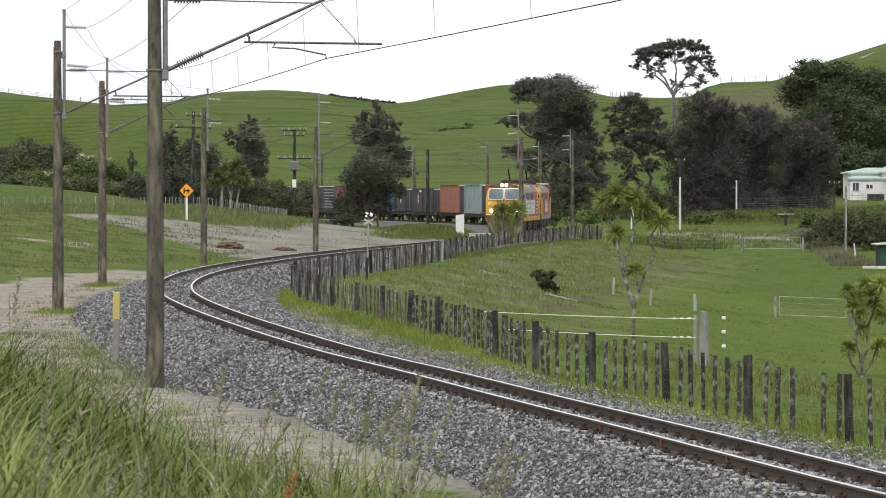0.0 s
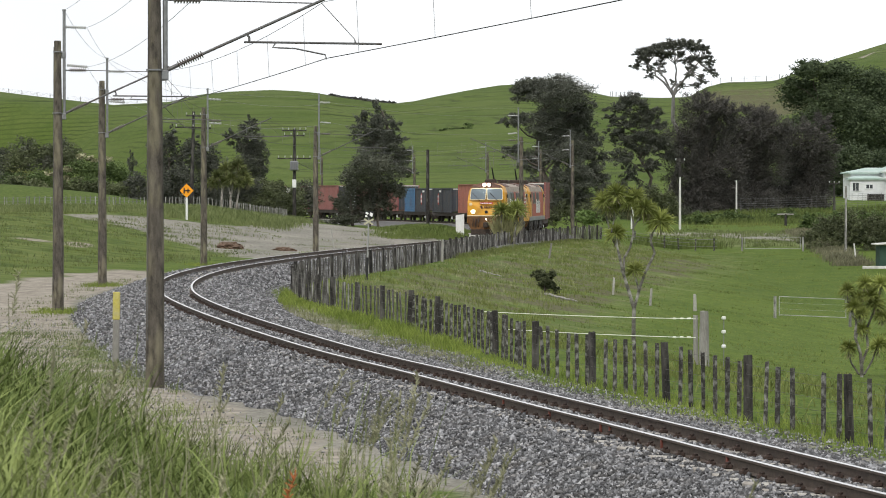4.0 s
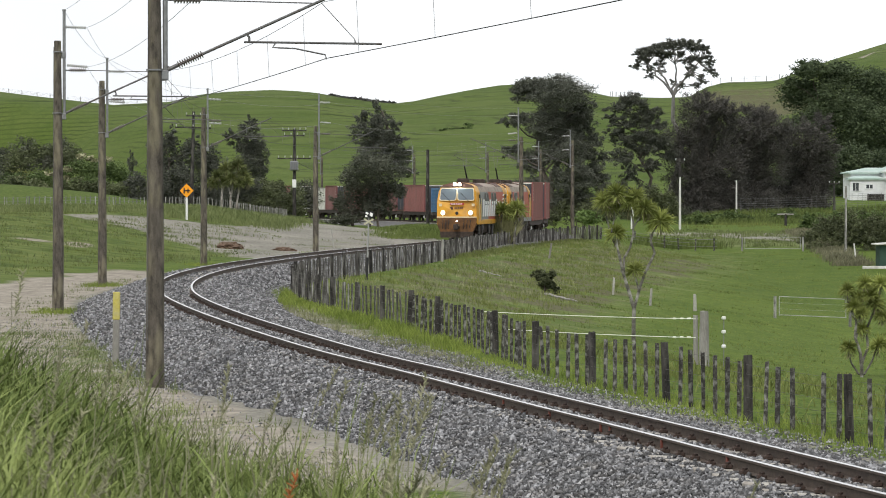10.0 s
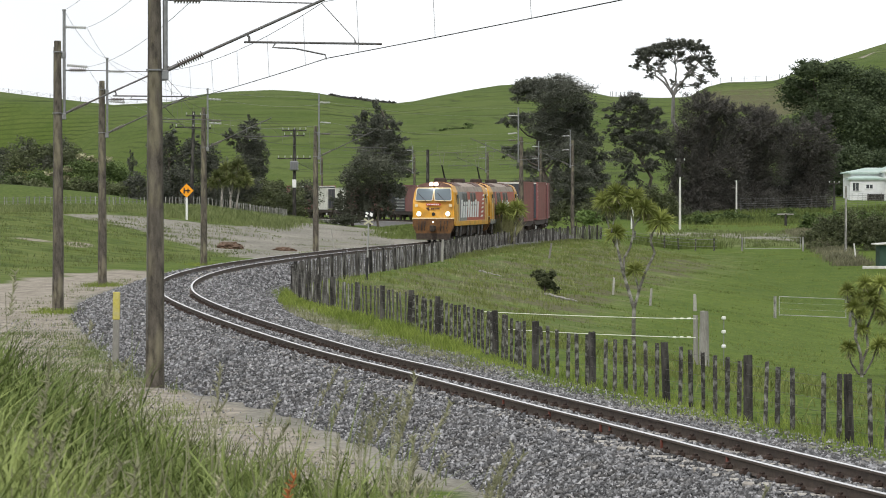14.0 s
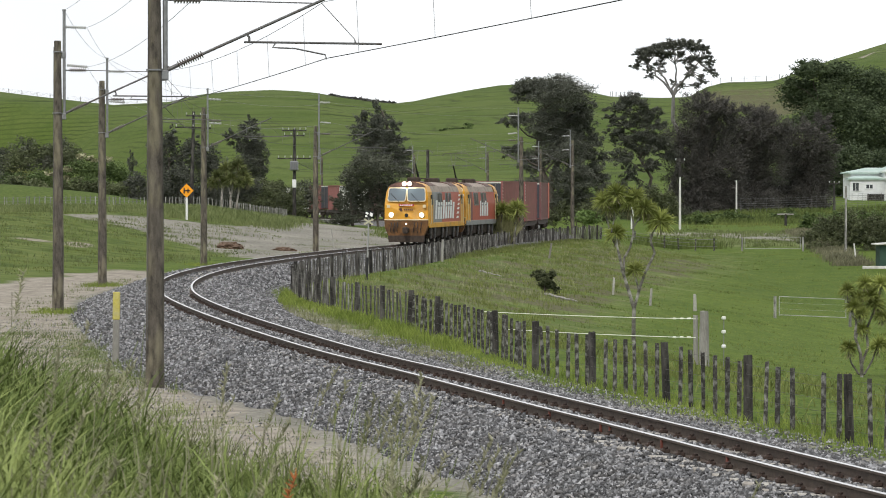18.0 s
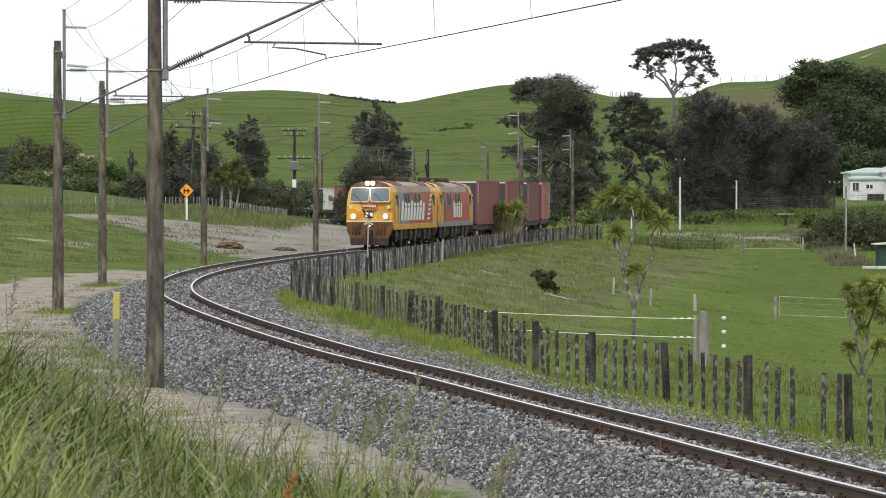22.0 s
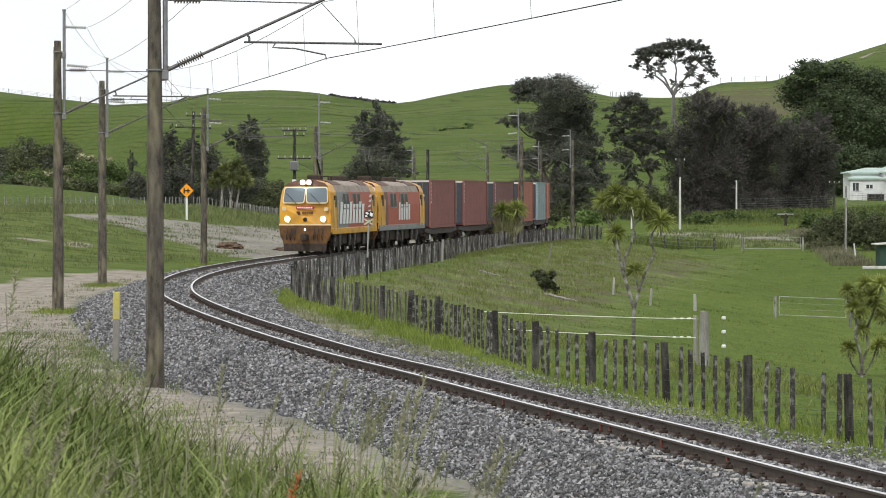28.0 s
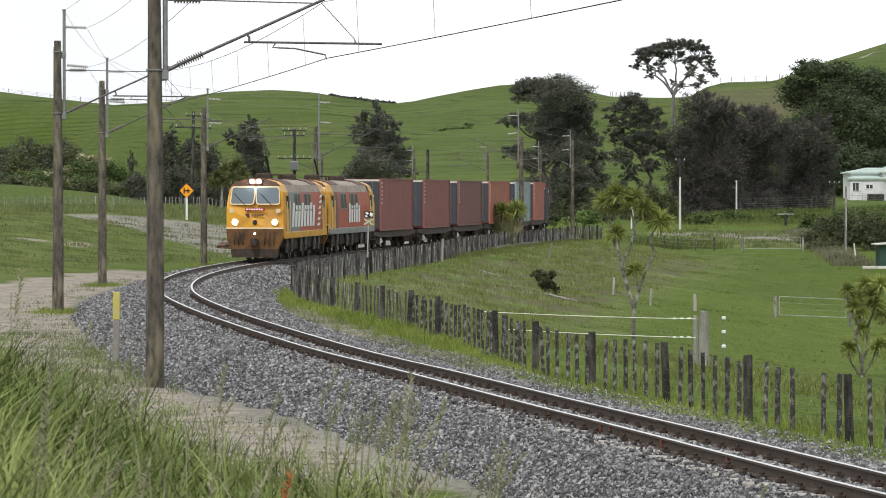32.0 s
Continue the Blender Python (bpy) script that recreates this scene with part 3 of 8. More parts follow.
def build_stones():
    """Loose stones on the ballast, dense and small near by, larger and sparser far off."""
    rng = np.random.RandomState(4)
    base = np.array([(1, 0, -0.75), (-0.6, 0.85, -0.75), (-0.6, -0.85, -0.75), (0.9, 0.1, 0.75), (-0.5, 0.8, 0.75), (-0.6, -0.8, 0.75)], float)
    tri = np.array([(0, 2, 1), (3, 4, 5), (0, 1, 4), (0, 4, 3), (1, 2, 5), (1, 5, 4), (2, 0, 3), (2, 3, 5)])
    V, F, count = [], [], 0
    for s0, s1, density, size, lo, hi in ((67, 92, 470, 0.031, -3.1, 3.75), (92, 122, 265, 0.035, -3.58, 3.75), (122, 165, 100, 0.044, -3.5, 3.65), (165, 250, 26, 0.052, -3.4, 3.5), (67, 128, 100, 0.028, 3.5, 5.0), (72, 140, 22, 0.02, -6.4, -3.6)):
        n = int((s1 - s0) * (hi - lo) * density)
        s, o = rng.uniform(s0, s1, n), rng.uniform(lo, hi, n)
        near_rail = np.abs(np.abs(o) - 0.5685) < 0.09
        s, o = s[~near_rail], o[~near_rail]
        n = len(s)
        i = (s * 2).astype(int)
        r = size * rng.uniform(0.55, 1.25, n)
        cx = np.interp(s, TRACK_S, TRACK[:, 0]) + o * np.interp(s, TRACK_S, TRACK_N[:, 0])
        cy = np.interp(s, TRACK_S, TRACK[:, 1]) + o * np.interp(s, TRACK_S, TRACK_N[:, 1])
        cz = np.where((o > 3.5) | (o < -3.6), ground_height(cx, cy) - 0.01, ballast_height(i, o)) + r * rng.uniform(0.05, 0.75, n)
        # between the rails the sleepers' tops stay half clear
        k = np.abs(((s - 54.0) / SLEEPER_STEP + 0.5) % 1 - 0.5) * SLEEPER_STEP
        on = (k < 0.13) & (np.abs(o) < 1.12) & (rng.uniform(0, 1, n) < np.where(s < 80, np.where(o < -0.6, 0.97, 0.9), np.where(s < 92, 0.45, 0.2)))
        cz = np.where((k < 0.15) & (np.abs(o) < 1.15) & ~on & (o < 0.2), cz + 0.035, cz)
        cz = np.where(on, cz - np.where(s < 76, 0.13, 0.09), cz)
        v = base[None] * rng.uniform(0.6, 1.15, (n, 6, 1)) * r[:, None, None] * rng.uniform(0.5, 1.3, (n, 1, 3))
        v += rng.normal(0, 0.16, (n, 6, 3)) * r[:, None, None]
        a, b = rng.uniform(0, 6.28, n), rng.uniform(0, 6.28, n)
        ca, sa, cb, sb = np.cos(a)[:, None], np.sin(a)[:, None], np.cos(b)[:, None], np.sin(b)[:, None]
        x, y, z = v[..., 0], v[..., 1], v[..., 2]
        y, z = y * cb - z * sb, y * sb + z * cb
        x, y = x * ca - y * sa, x * sa + y * ca
        V.append(np.stack([x + cx[:, None], y + cy[:, None], z + cz[:, None]], -1).reshape(-1, 3))
        F.append((tri[None] + (count + np.arange(n) * 6)[:, None, None]).reshape(-1, 3))
        count += n * 6
    fast_mesh("loose_ballast_stones", np.concatenate(V), np.concatenate(F), M["stone"], "loose grey crushed stones lying on the ballast", "stones")


def fast_mesh(name, v, f, mat, label, category):
    me = bpy.data.meshes.new(name)
    k = f.shape[1]
    me.vertices.add(len(v))
    me.vertices.foreach_set("co", v.ravel())
    me.loops.add(f.size)
    me.loops.foreach_set("vertex_index", f.ravel())
    me.polygons.add(len(f))
    me.polygons.foreach_set("loop_start", np.arange(0, f.size, k))
    me.update(calc_edges=True)
    me.materials.append(mat)
    return tagged(new(name, me), label, category, kind="stuff")


# ---- boundary fence ----
FENCE = spline([(9.9, 38), (6.75, 53.9), (5.55, 59.2), (4.46, 64.9), (3.1, 71.0), (2.2, 76), (1.4, 82.5), (-1.45, 104), (-4.3, 122), (-5.9, 140), (-5.3, 154), (-2.6, 173.5), (-0.1, 195), (3.3, 230), (9.2, 267), (12.6, 284)], 0.05)
FENCE_N = side_normals(FENCE)
# near stakes by their bearing, in ten-thousandths of the distance ahead; posts apart from battens
POST_BEARINGS = [148, 260, 421, 629, 859, 1144]
BATTEN_BEARINGS = [62, 75, 88, 100, 112, 124, 136, 167, 178, 192, 205, 217, 230, 282, 295, 321, 351, 378, 405, 456, 483, 513, 540, 571, 602, 667, 697, 732, 765, 798, 832, 905, 940, 983, 1068, 1113, 1203]


def stake_mesh(name, w, h, below, mat, seed, round_sides=0):
    r = random.Random(seed)
    bm = bmesh.new()
    if round_sides:
        tube(bm, (0, 0, -below), (0, 0, h), w / 2 * 1.05, w / 2 * 0.92, round_sides)
    else:
        box(bm, -w / 2, w / 2, -w * 0.33, w * 0.33, -below, h)
    for v in bm.verts:
        v.co.x += r.uniform(-0.1, 0.1) * w
        v.co.y += r.uniform(-0.1, 0.1) * w
        if v.co.z > 0.3:
            v.co.z += r.uniform(-0.035, 0.02)
    me = bpy.data.meshes.new(name)
    bm.to_mesh(me)
    bm.free()
    me.materials.append(mat)
    return me


def build_fence():
    rng = random.Random(7)
    posts = [stake_mesh("fence_post", 0.17, 1.12, 0.6, M["post"], k, 8) for k in range(4)]
    battens = [stake_mesh("fence_batten", 0.07, 1.04, 0.2, M["batten"], k) for k in range(7)]
    palings = [stake_mesh("fence_batten", 0.05, 1.04, 0.1, M["paling"], k) for k in range(7)]
    fence = tagged(empty("fence"), "weathered grey timber post and batten railway fence with wires", "fence", kind="structure")
    n = len(FENCE)
    z = ground_height(FENCE[:, 0], FENCE[:, 1])
    bearing = FENCE[:, 0] / FENCE[:, 1] * 10000
    spots = []
    for posts_here, wanted in ((True, POST_BEARINGS), (False, BATTEN_BEARINGS)):
        for w in wanted:
            spots.append((int(np.argmin(np.where(FENCE[:, 1] < 100, np.abs(bearing - w), 1e9))), posts_here))
    near_end = max(i for i, _ in spots) * 0.05 + 0.6
    s, k = 0.0, 0
    while s < n * 0.05 - 0.2:
        i = int(s / 0.05)
        y = FENCE[i, 1]
        if bearing[i] > 1240 or s > near_end:
            spots.append((i, k % 7 == 0))
        s += (0.83 + rng.uniform(-0.05, 0.05)) * (1.0 if y < 118 else 0.62)
        k += 1
    for i, post in spots:
        x, y = FENCE[i]
        me = rng.choice(posts if post else battens if y < 100 else palings)
        ob = new("fence_post" if post else "fence_batten", me)
        ob.parent = fence
        ob.matrix_basis = Matrix.Translation((x, y, z[i] + rng.uniform(-0.03, 0.03))) @ Euler((rng.gauss(0, 0.025), rng.gauss(0, 0.02), rng.uniform(-0.4, 0.4))).to_matrix().to_4x4()
    for h in (0.2, 0.42, 0.62, 0.82, 0.98):
        bm = bmesh.new()
        last = None
        for i in range(0, n, 40):
            ring = []
            for a in range(4):
                o = 0.0025 * math.cos(a * 1.571)
                ring.append(bm.verts.new((FENCE[i, 0] + FENCE_N[i, 0] * (o - 0.05), FENCE[i, 1] + FENCE_N[i, 1] * (o - 0.05), z[i] + h + 0.0025 * math.sin(a * 1.571))))
            if last:
                for a in range(4):
                    bm.faces.new((last[a], last[(a + 1) % 4], ring[(a + 1) % 4], ring[a]))
            last = ring
        part("fence_wire", bm, M["fence_wire"], fence)


build_fence()



# ---- overhead line: masts, arms and wires ----
def build_mast(top=7.98, tube_top=8.9, up=0.0):
    """Timber pole with a steel tube, insulated arm and registration tube; the arm reaches along +x to the track's centre 3.4 m off. top and tube_top: heights of pole and tube; up: lift of the arm."""
    mast = tagged(empty("overhead_line_mast"), "weathered brown timber overhead line mast with steel arm", "mast", "overhead line masts")
    bm = bmesh.new()
    sweep(bm, [(0, 0, -0.9), (0, 0, 0.1), (0.01, 0, 1.2), (0.006, 0.004, 0.53 * top), (0, 0, 0.87 * top), (0, 0, top - 0.03), (0, 0, top)], [0.19, 0.18, 0.176, 0.156, 0.122, 0.11, 0.098], 16)
    part("pole", bm, M["pole"], mast, smooth=False)
    bm = bmesh.new()
    tube(bm, (0.21, 0, 5.3 + up), (0.21, 0, tube_top), 0.05, sides=12)
    tube(bm, (0.21, 0, tube_top), (0.21, 0, tube_top + 0.06), 0.064, sides=10)
    part("steel_tube", bm, M["steel"], mast)
    for z in (5.42 + up, top - 0.43):
        bm = bmesh.new()
        tube(bm, (0, 0, z + 0.06), (0, 0, z + 0.09), 0.15 if z > 6 else 0.165, sides=16)
        for k in range(3):
            tube(bm, (0.08, 0, z - 0.11 + 0.07 * k), (0.22, 0, z - 0.11 + 0.07 * k), 0.026, sides=8)
        box(bm, 0.12, 0.27, -0.07, 0.07, z - 0.13, z + 0.07, 0.02)
        part("bracket", bm, M["steel"], mast)

    def insulator(a, b, mat, discs=10, r=0.075):
        a, b = Vector(a), Vector(b)
        bm = bmesh.new()
        pts, rad = [a], [0.03]
        for k in range(discs):
            for t, q in ((0.2, 0.03), (0.32, r), (0.6, r * 0.85), (0.8, 0.03)):
                pts.append(a.lerp(b, (k + t) / discs))
                rad.append(q)
        sweep(bm, pts + [b], rad + [0.03], 10)
        return part("insulator", bm, mat, mast)

    insulator((0.26, 0, tube_top - 0.5), (0.91, 0, tube_top - 0.52), M["insulator_pale"], 9, 0.06)
    insulator((0.3, 0, tube_top - 1.72), (0.94, 0, tube_top - 1.77), M["insulator_pale"], 9, 0.06)
    lift_up = Matrix.Translation((-0.045, 0, up))
    made = []
    made.append(insulator((0.42, 0, 6.86), (0.95, 0, 6.86), M["insulator"], 9))
    foot, tip = Vector((0.3, 0, 5.5)), Vector((3.6, 0, 7.0))
    a, b = foot.lerp(tip, 0.06), foot.lerp(tip, 0.21)
    made.append(insulator(a, b, M["insulator"], 11, 0.08))
    bm = bmesh.new()
    tube(bm, foot, a, 0.04, sides=8)
    tube(bm, b, tip, 0.028, sides=10)
    made.append(part("cantilever_tube", bm, M["steel_dark"], mast))
    bm = bmesh.new()
    tube(bm, (0.3, 0, 6.86), (0.42, 0, 6.86), 0.02, sides=6)
    tube(bm, (0.95, 0, 6.86), (3.15, 0, 6.82), 0.012, sides=6)
    made.append(part("top_stay", bm, M["steel_dark"], mast))
    bm = bmesh.new()
    tube(bm, (1.8, 0, 6.05), (4.52, 0, 6.03), 0.022, sides=10)
    reg = part("registration_tube", bm, M["steel_dark"], mast)
    made.append(reg)
    bm = bmesh.new()
    sweep(bm, [(1.84, 0, 6.22), (1.9, 0, 6.14), (1.9, 0, 6.03)], 0.024, 6)
    part("hanger", bm, M["steel_dark"], reg)
    bm = bmesh.new()
    sweep(bm, [(3.3, 0, 6.85), (3.98, 0, 6.12), (4.0, 0, 6.02)], [0.008, 0.008, 0.028], 6)
    part("stay_wire", bm, M["steel_dark"], reg)
    bm = bmesh.new()
    sweep(bm, [(2.42, 0, 6.04), (2.36, 0, 5.95), (2.5, 0, 5.94), (2.8, 0, 5.93), (3.4, 0, 5.81), (3.42, 0, 5.72)], [0.02, 0.018, 0.016, 0.016, 0.016, 0.018], 6)
    part("steady_arm", bm, M["steel_dark"], reg)
    for piece in made:
        piece.matrix_basis = lift_up
    bm = bmesh.new()
    tube(bm, (-0.15, -0.1, 0.3), (-0.125, -0.06, top - 0.2), 0.007, sides=5)
    part("earth_lead", bm, M["steel_dark"], mast)
    return mast


MASTS = [(4.5, 21.2), (-5.62, 69.4), (-12.28, 113.5), (-13.93, 145.5), (-12.4, 184.5), (-7.8, 218), (5.45, 247.6), (11.5, 316), (10.25, 374), (4.95, 394), (-3.4, 424), (-15.5, 456)]


def mast_pose(x, y):
    d, s = track_distance(np.array([x]), np.array([y]))
    p, a = on_track(float(s[0]))
    way = Vector((p.x - x, p.y - y))
    return Matrix.Translation((x, y, min(gz(x, y), -0.3))) @ Matrix.Rotation(math.atan2(way.y, way.x), 4, "Z"), float(s[0]), float(abs(d[0]))


# height of the pole's top and of the tube's, and lift of the arm, mast by mast
MAST_SHAPES = [(7.98, 8.9, -0.13), (7.98, 8.9, 0.07), (8.0, 8.94, 0.2), (7.72, 8.6, 0.1), (7.55, 8.47, 0.0), (7.18, 9.15, -0.15), (7.0, 8.97, -0.1), (7.75, 8.62, 0.0), (7.58, 8.42, 0.0)]
line_points = []
for k, (x, y) in enumerate(MASTS):
    m, s, off = mast_pose(x, y)
    top, tube_top, up = MAST_SHAPES[k] if k < len(MAST_SHAPES) else (7.6, 8.6, 0.0)
    low = m.translation.z
    lift = Matrix.Translation((0, 0, -0.05 - low)) if low < -0.05 else Matrix.Identity(4)
    if k == 0:
        lift = Matrix.Translation((0, 0, 0.2)) @ lift
    m = lift @ m
    build_mast(top, tube_top, up).matrix_world = m
    line_points.append((m @ Vector((3.375, 0, 5.74 + up)), m @ Vector((3.325, 0, 6.85 + up)), m @ Vector((0.21, 0, tube_top + 0.03)), m @ Vector((0.93, 0, tube_top - 0.52)), m @ Vector((0.94, 0, tube_top - 1.77)), s))


def wire_between(bm, a, b, sag, r, n=12):
    prev = None
    for k in range(n + 1):
        t = k / n
        p = a.lerp(b, t) - Vector((0, 0, 4 * sag * t * (1 - t)))
        if prev is not None:
            tube(bm, prev, p, r, sides=5)
        prev = p


def build_line_wires():
    order = sorted(line_points, key=lambda q: q[5])
    names = (("contact_wire", 0, 0.05, 0.009, "dark copper contact wire above the track"), ("messenger_wire", 1, 0.3, 0.006, "sagging messenger wire above the contact wire"), ("earth_wire", 2, 0.3, 0.006, "thin wire along the mast tops"), ("feeder_wire", 3, 0.3, 0.006, "thin feeder wire on insulators"), ("return_wire", 4, 0.3, 0.006, "thin return wire on insulators"))
    for name, j, sag, r, label in names:
        bm = bmesh.new()
        for p, q in zip(order[:-1], order[1:]):
            if j >= 2 and (p[j] - q[j]).length > 75:
                continue
            wire_between(bm, p[j], q[j], sag, r)
        ob = part(name, bm, M["black"] if j < 2 else M["wire"], None)
        tagged(ob, label, "wire", kind="structure")
        if j == 1:
            bm = bmesh.new()
            for p, q in zip(order[:-1], order[1:]):
                n = max(3, int((p[0] - q[0]).length / 7))
                for k in range(n):
                    t = (k + 0.5) / n
                    top = p[1].lerp(q[1], t) - Vector((0, 0, 4 * 0.3 * t * (1 - t)))
                    low = p[0].lerp(q[0], t) - Vector((0, 0, 4 * 0.05 * t * (1 - t)))
                    if top.z > low.z:
                        tube(bm, top, low, 0.004, sides=4)
            part("dropper_wires", bm, M["wire"], ob)


build_line_wires()


# ---- poles, signs and posts ----
def plain_pole(name, label, x, y, h, r, mat, lean=(0, 0), z=None, group=""):
    ob = tagged(empty(name, Matrix.Translation((x, y, gz(x, y) if z is None else z)) @ Euler((lean[0], lean[1], 0)).to_matrix().to_4x4()), label, "pole", group)
    bm = bmesh.new()
    tube(bm, (0, 0, -0.5), (0, 0, h), r * 1.12, r * 0.85, 12)
    part("shaft", bm, mat, ob)
    return ob


def crossarm(pole, z, width, pins, y=0.0):
    bm = bmesh.new()
    box(bm, -width / 2, width / 2, y - 0.2, y - 0.1, z - 0.06, z + 0.06, 0.01)
    arm = part("crossarm", bm, M["post"], pole)
    for k in range(pins):
        x = (k / (pins - 1) - 0.5) * width * 0.92
        bm = bmesh.new()
        tube(bm, (x, y - 0.15, z + 0.05), (x, y - 0.15, z + 0.2), 0.02, sides=6)
        tube(bm, (x, y - 0.15, z + 0.14), (x, y - 0.15, z + 0.3), 0.055, 0.04, 8)
        part("pin_insulator", bm, M["insulator_pale"], arm)
    return arm


transformer_pole = plain_pole("power_pole", "grey timber power pole with transformer and crossarms", -14.9, 357, 9.2, 0.17, M["post"])
crossarm(transformer_pole, 9.0, 2.5, 5)
crossarm(transformer_pole, 8.5, 2.1, 4)
crossarm(transformer_pole, 6.2, 3.4, 6)
bm = bmesh.new()
box(bm, -0.42, 0.42, -0.75, -0.2, 5.0, 5.95, 0.08)
tank = part("transformer", bm, M["steel"], transformer_pole)
for k in range(7):
    bm = bmesh.new()
    box(bm, -0.36 + 0.1 * k, -0.33 + 0.1 * k, -0.85, -0.752, 5.1, 5.85)
    part("cooling_fin", bm, M["steel"], tank)
for sx in (-0.25, 0.0, 0.25):
    bm = bmesh.new()
    tube(bm, (sx, -0.5, 5.95), (sx, -0.5, 6.2), 0.05, 0.03, 8)
    part("bushing", bm, M["insulator"], tank)
bm = bmesh.new()
box(bm, -0.2, 0.2, -0.24, -0.2, 3.3, 4.1, 0.01)
part("notice_plate", bm, M["white"], transformer_pole, "plain white notice plate")

back_pole = plain_pole("power_pole", "leaning grey timber power pole with one crossarm", -23.4, 331, 9.0, 0.16, M["post"], (0, 0.025))
crossarm(back_pole, 8.6, 1.4, 3)
crossarm(back_pole, 7.5, 3.4, 3)
left_pole = plain_pole("power_pole", "distant power pole with crossarm among the scrub", -47.2, 400, 6.2 - gz(-47.2, 400), 0.13, M["post"])
crossarm(left_pole, 6.0 - gz(-47.2, 400), 1.6, 3)
plain_pole("signal_pole", "plain weathered timber pole beside the far track", -1.58, 369, 8.2, 0.18, M["post"])
white_pole = plain_pole("power_pole", "power pole with white painted lower part", 22.9, 344, 5.1, 0.11, M["concrete_pole"])
bm = bmesh.new()
tube(bm, (0, 0, 5.1), (0, 0, 6.9), 0.125, 0.12, 12)
part("dark_top", bm, M["post"], white_pole)
crossarm(white_pole, 6.6, 0.9, 2)
plain_pole("garden_pole", "short pale pole at the paddock edge", 34.7, 421, 4.0, 0.1, M["concrete_pole"])
plain_pole("white_marker_pole", "short white pole behind the cabbage tree", 18.5, 348, 2.9, 0.14, M["white"])
house_pole = plain_pole("power_pole", "dark power pole with crossarm near the house", 44.7, 407, 3.7, 0.12, M["post"])
crossarm(house_pole, 3.6, 1.2, 3)
plain_pole("bare_pole", "thin grey pole among the shrubs", 31.4, 277.5, 5.3, 0.09, M["berm_paling"])
plain_pole("leaning_stake", "pale leaning stake by the hedge", 31.1, 268, 1.3, 0.06, M["concrete_pole"], (0, -0.12))
tee = plain_pole("stockyard_post", "short timber post with a crossbar", 34.9, 362.5, 1.2, 0.14, M["post"])
bm = bmesh.new()
box(bm, -0.85, 0.85, -0.1, 0.1, 1.1, 1.25, 0.02)
part("crossbar", bm, M["stake"], tee)

M["galv_dull"] = material("dull_grey_post", (0.26, 0.26, 0.25), (0.36, 0.36, 0.34), 8, 0.6, 0.2, 0.03)
M["frame_pale"] = material("weathered_cream_paint", (0.38, 0.36, 0.25), (0.5, 0.48, 0.36), 8, 0.7, 0, 0.05)

# crossing sign beside the track
crossing = tagged(empty("crossing_sign", Matrix.Translation((-3.38, 157.5, gz(-3.38, 157.5))) @ Euler((0, 0.035, 0)).to_matrix().to_4x4()), "railway crossing board with white cross on a leaning post", "sign")
bm = bmesh.new()
tube(bm, (0, 0, -0.4), (0, 0, 1.0), 0.055, 0.05, 10)
part("black_foot", bm, M["black"], crossing)
bm = bmesh.new()
tube(bm, (0, 0, 1.0), (0, 0, 3.0), 0.036, sides=10)
part("post", bm, M["galv_dull"], crossing)
bm = bmesh.new()
box(bm, -0.2, 0.2, -0.1, -0.07, 2.76, 3.04, 0.012)
board = part("board", bm, M["black"], crossing)
for s1 in (-1, 1):
    bm = bmesh.new()
    yy = -0.085 - 0.014 * s1
    pane(bm, [(-0.23 * s1, yy, 2.48), (-0.17 * s1, yy, 2.43), (0.23 * s1, yy, 2.68), (0.17 * s1, yy, 2.73)], 0.012)
    part("cross_arm", bm, M["frame_pale"], crossing)
bm = bmesh.new()
pane(bm, [(-0.18, -0.108, 2.96), (-0.09, -0.108, 3.02), (0.0, -0.108, 2.95), (-0.05, -0.108, 2.88)], 0.008)
part("white_shape", bm, M["white"], board)
bm = bmesh.new()
pane(bm, [(-0.17, -0.108, 2.86), (-0.07, -0.108, 2.87), (-0.05, -0.108, 2.79), (-0.16, -0.108, 2.78)], 0.008)
part("white_shape", bm, M["white"], board)
bm = bmesh.new()
pane(bm, [(0.05, -0.108, 3.0), (0.18, -0.108, 2.96), (0.16, -0.108, 2.8), (0.04, -0.108, 2.85)], 0.008)
part("white_shape", bm, M["white"], board)

# amber diamond warning sign
warn = tagged(empty("warning_sign", Matrix.Translation((-19.0, 264, gz(-19.0, 264)))), "amber diamond warning sign with black symbol on white post", "sign")
zc = 3.2 - gz(-19.0, 264)
bm = bmesh.new()
tube(bm, (0, 0, -0.4), (0, 0, zc), 0.085, sides=12)
part("post", bm, M["white"], warn)
bm = bmesh.new()
pane(bm, [(-0.52, -0.1, zc), (0, -0.1, zc - 0.52), (0.52, -0.1, zc), (0, -0.1, zc + 0.52)], 0.02)
face_plate = part("face", bm, M["yellow_sign"], warn)
bm = bmesh.new()
box(bm, -0.23, -0.14, -0.135, -0.125, zc - 0.2, zc + 0.2)
box(bm, 0.06, 0.14, -0.135, -0.125, zc - 0.15, zc + 0.15)
box(bm, -0.14, 0.27, -0.137, -0.127, zc - 0.04, zc + 0.04)
part("symbol", bm, M["black"], face_plate)

# yellow-topped marker post by the ballast
marker = tagged(empty("marker_post", Matrix.Translation((-7.45, 81, gz(-7.45, 81))) @ Euler((0.02, 0.015, 0)).to_matrix().to_4x4()), "square timber marker post with faded yellow top", "post")
bm = bmesh.new()
box(bm, -0.075, 0.075, -0.06, 0.06, -0.3, 0.95, 0.012)
part("shaft", bm, M["stake"], marker)
bm = bmesh.new()
box(bm, -0.08, 0.08, -0.065, 0.065, 0.95, 1.58, 0.015)
part("yellow_top", bm, M["yellow_paint"], marker)

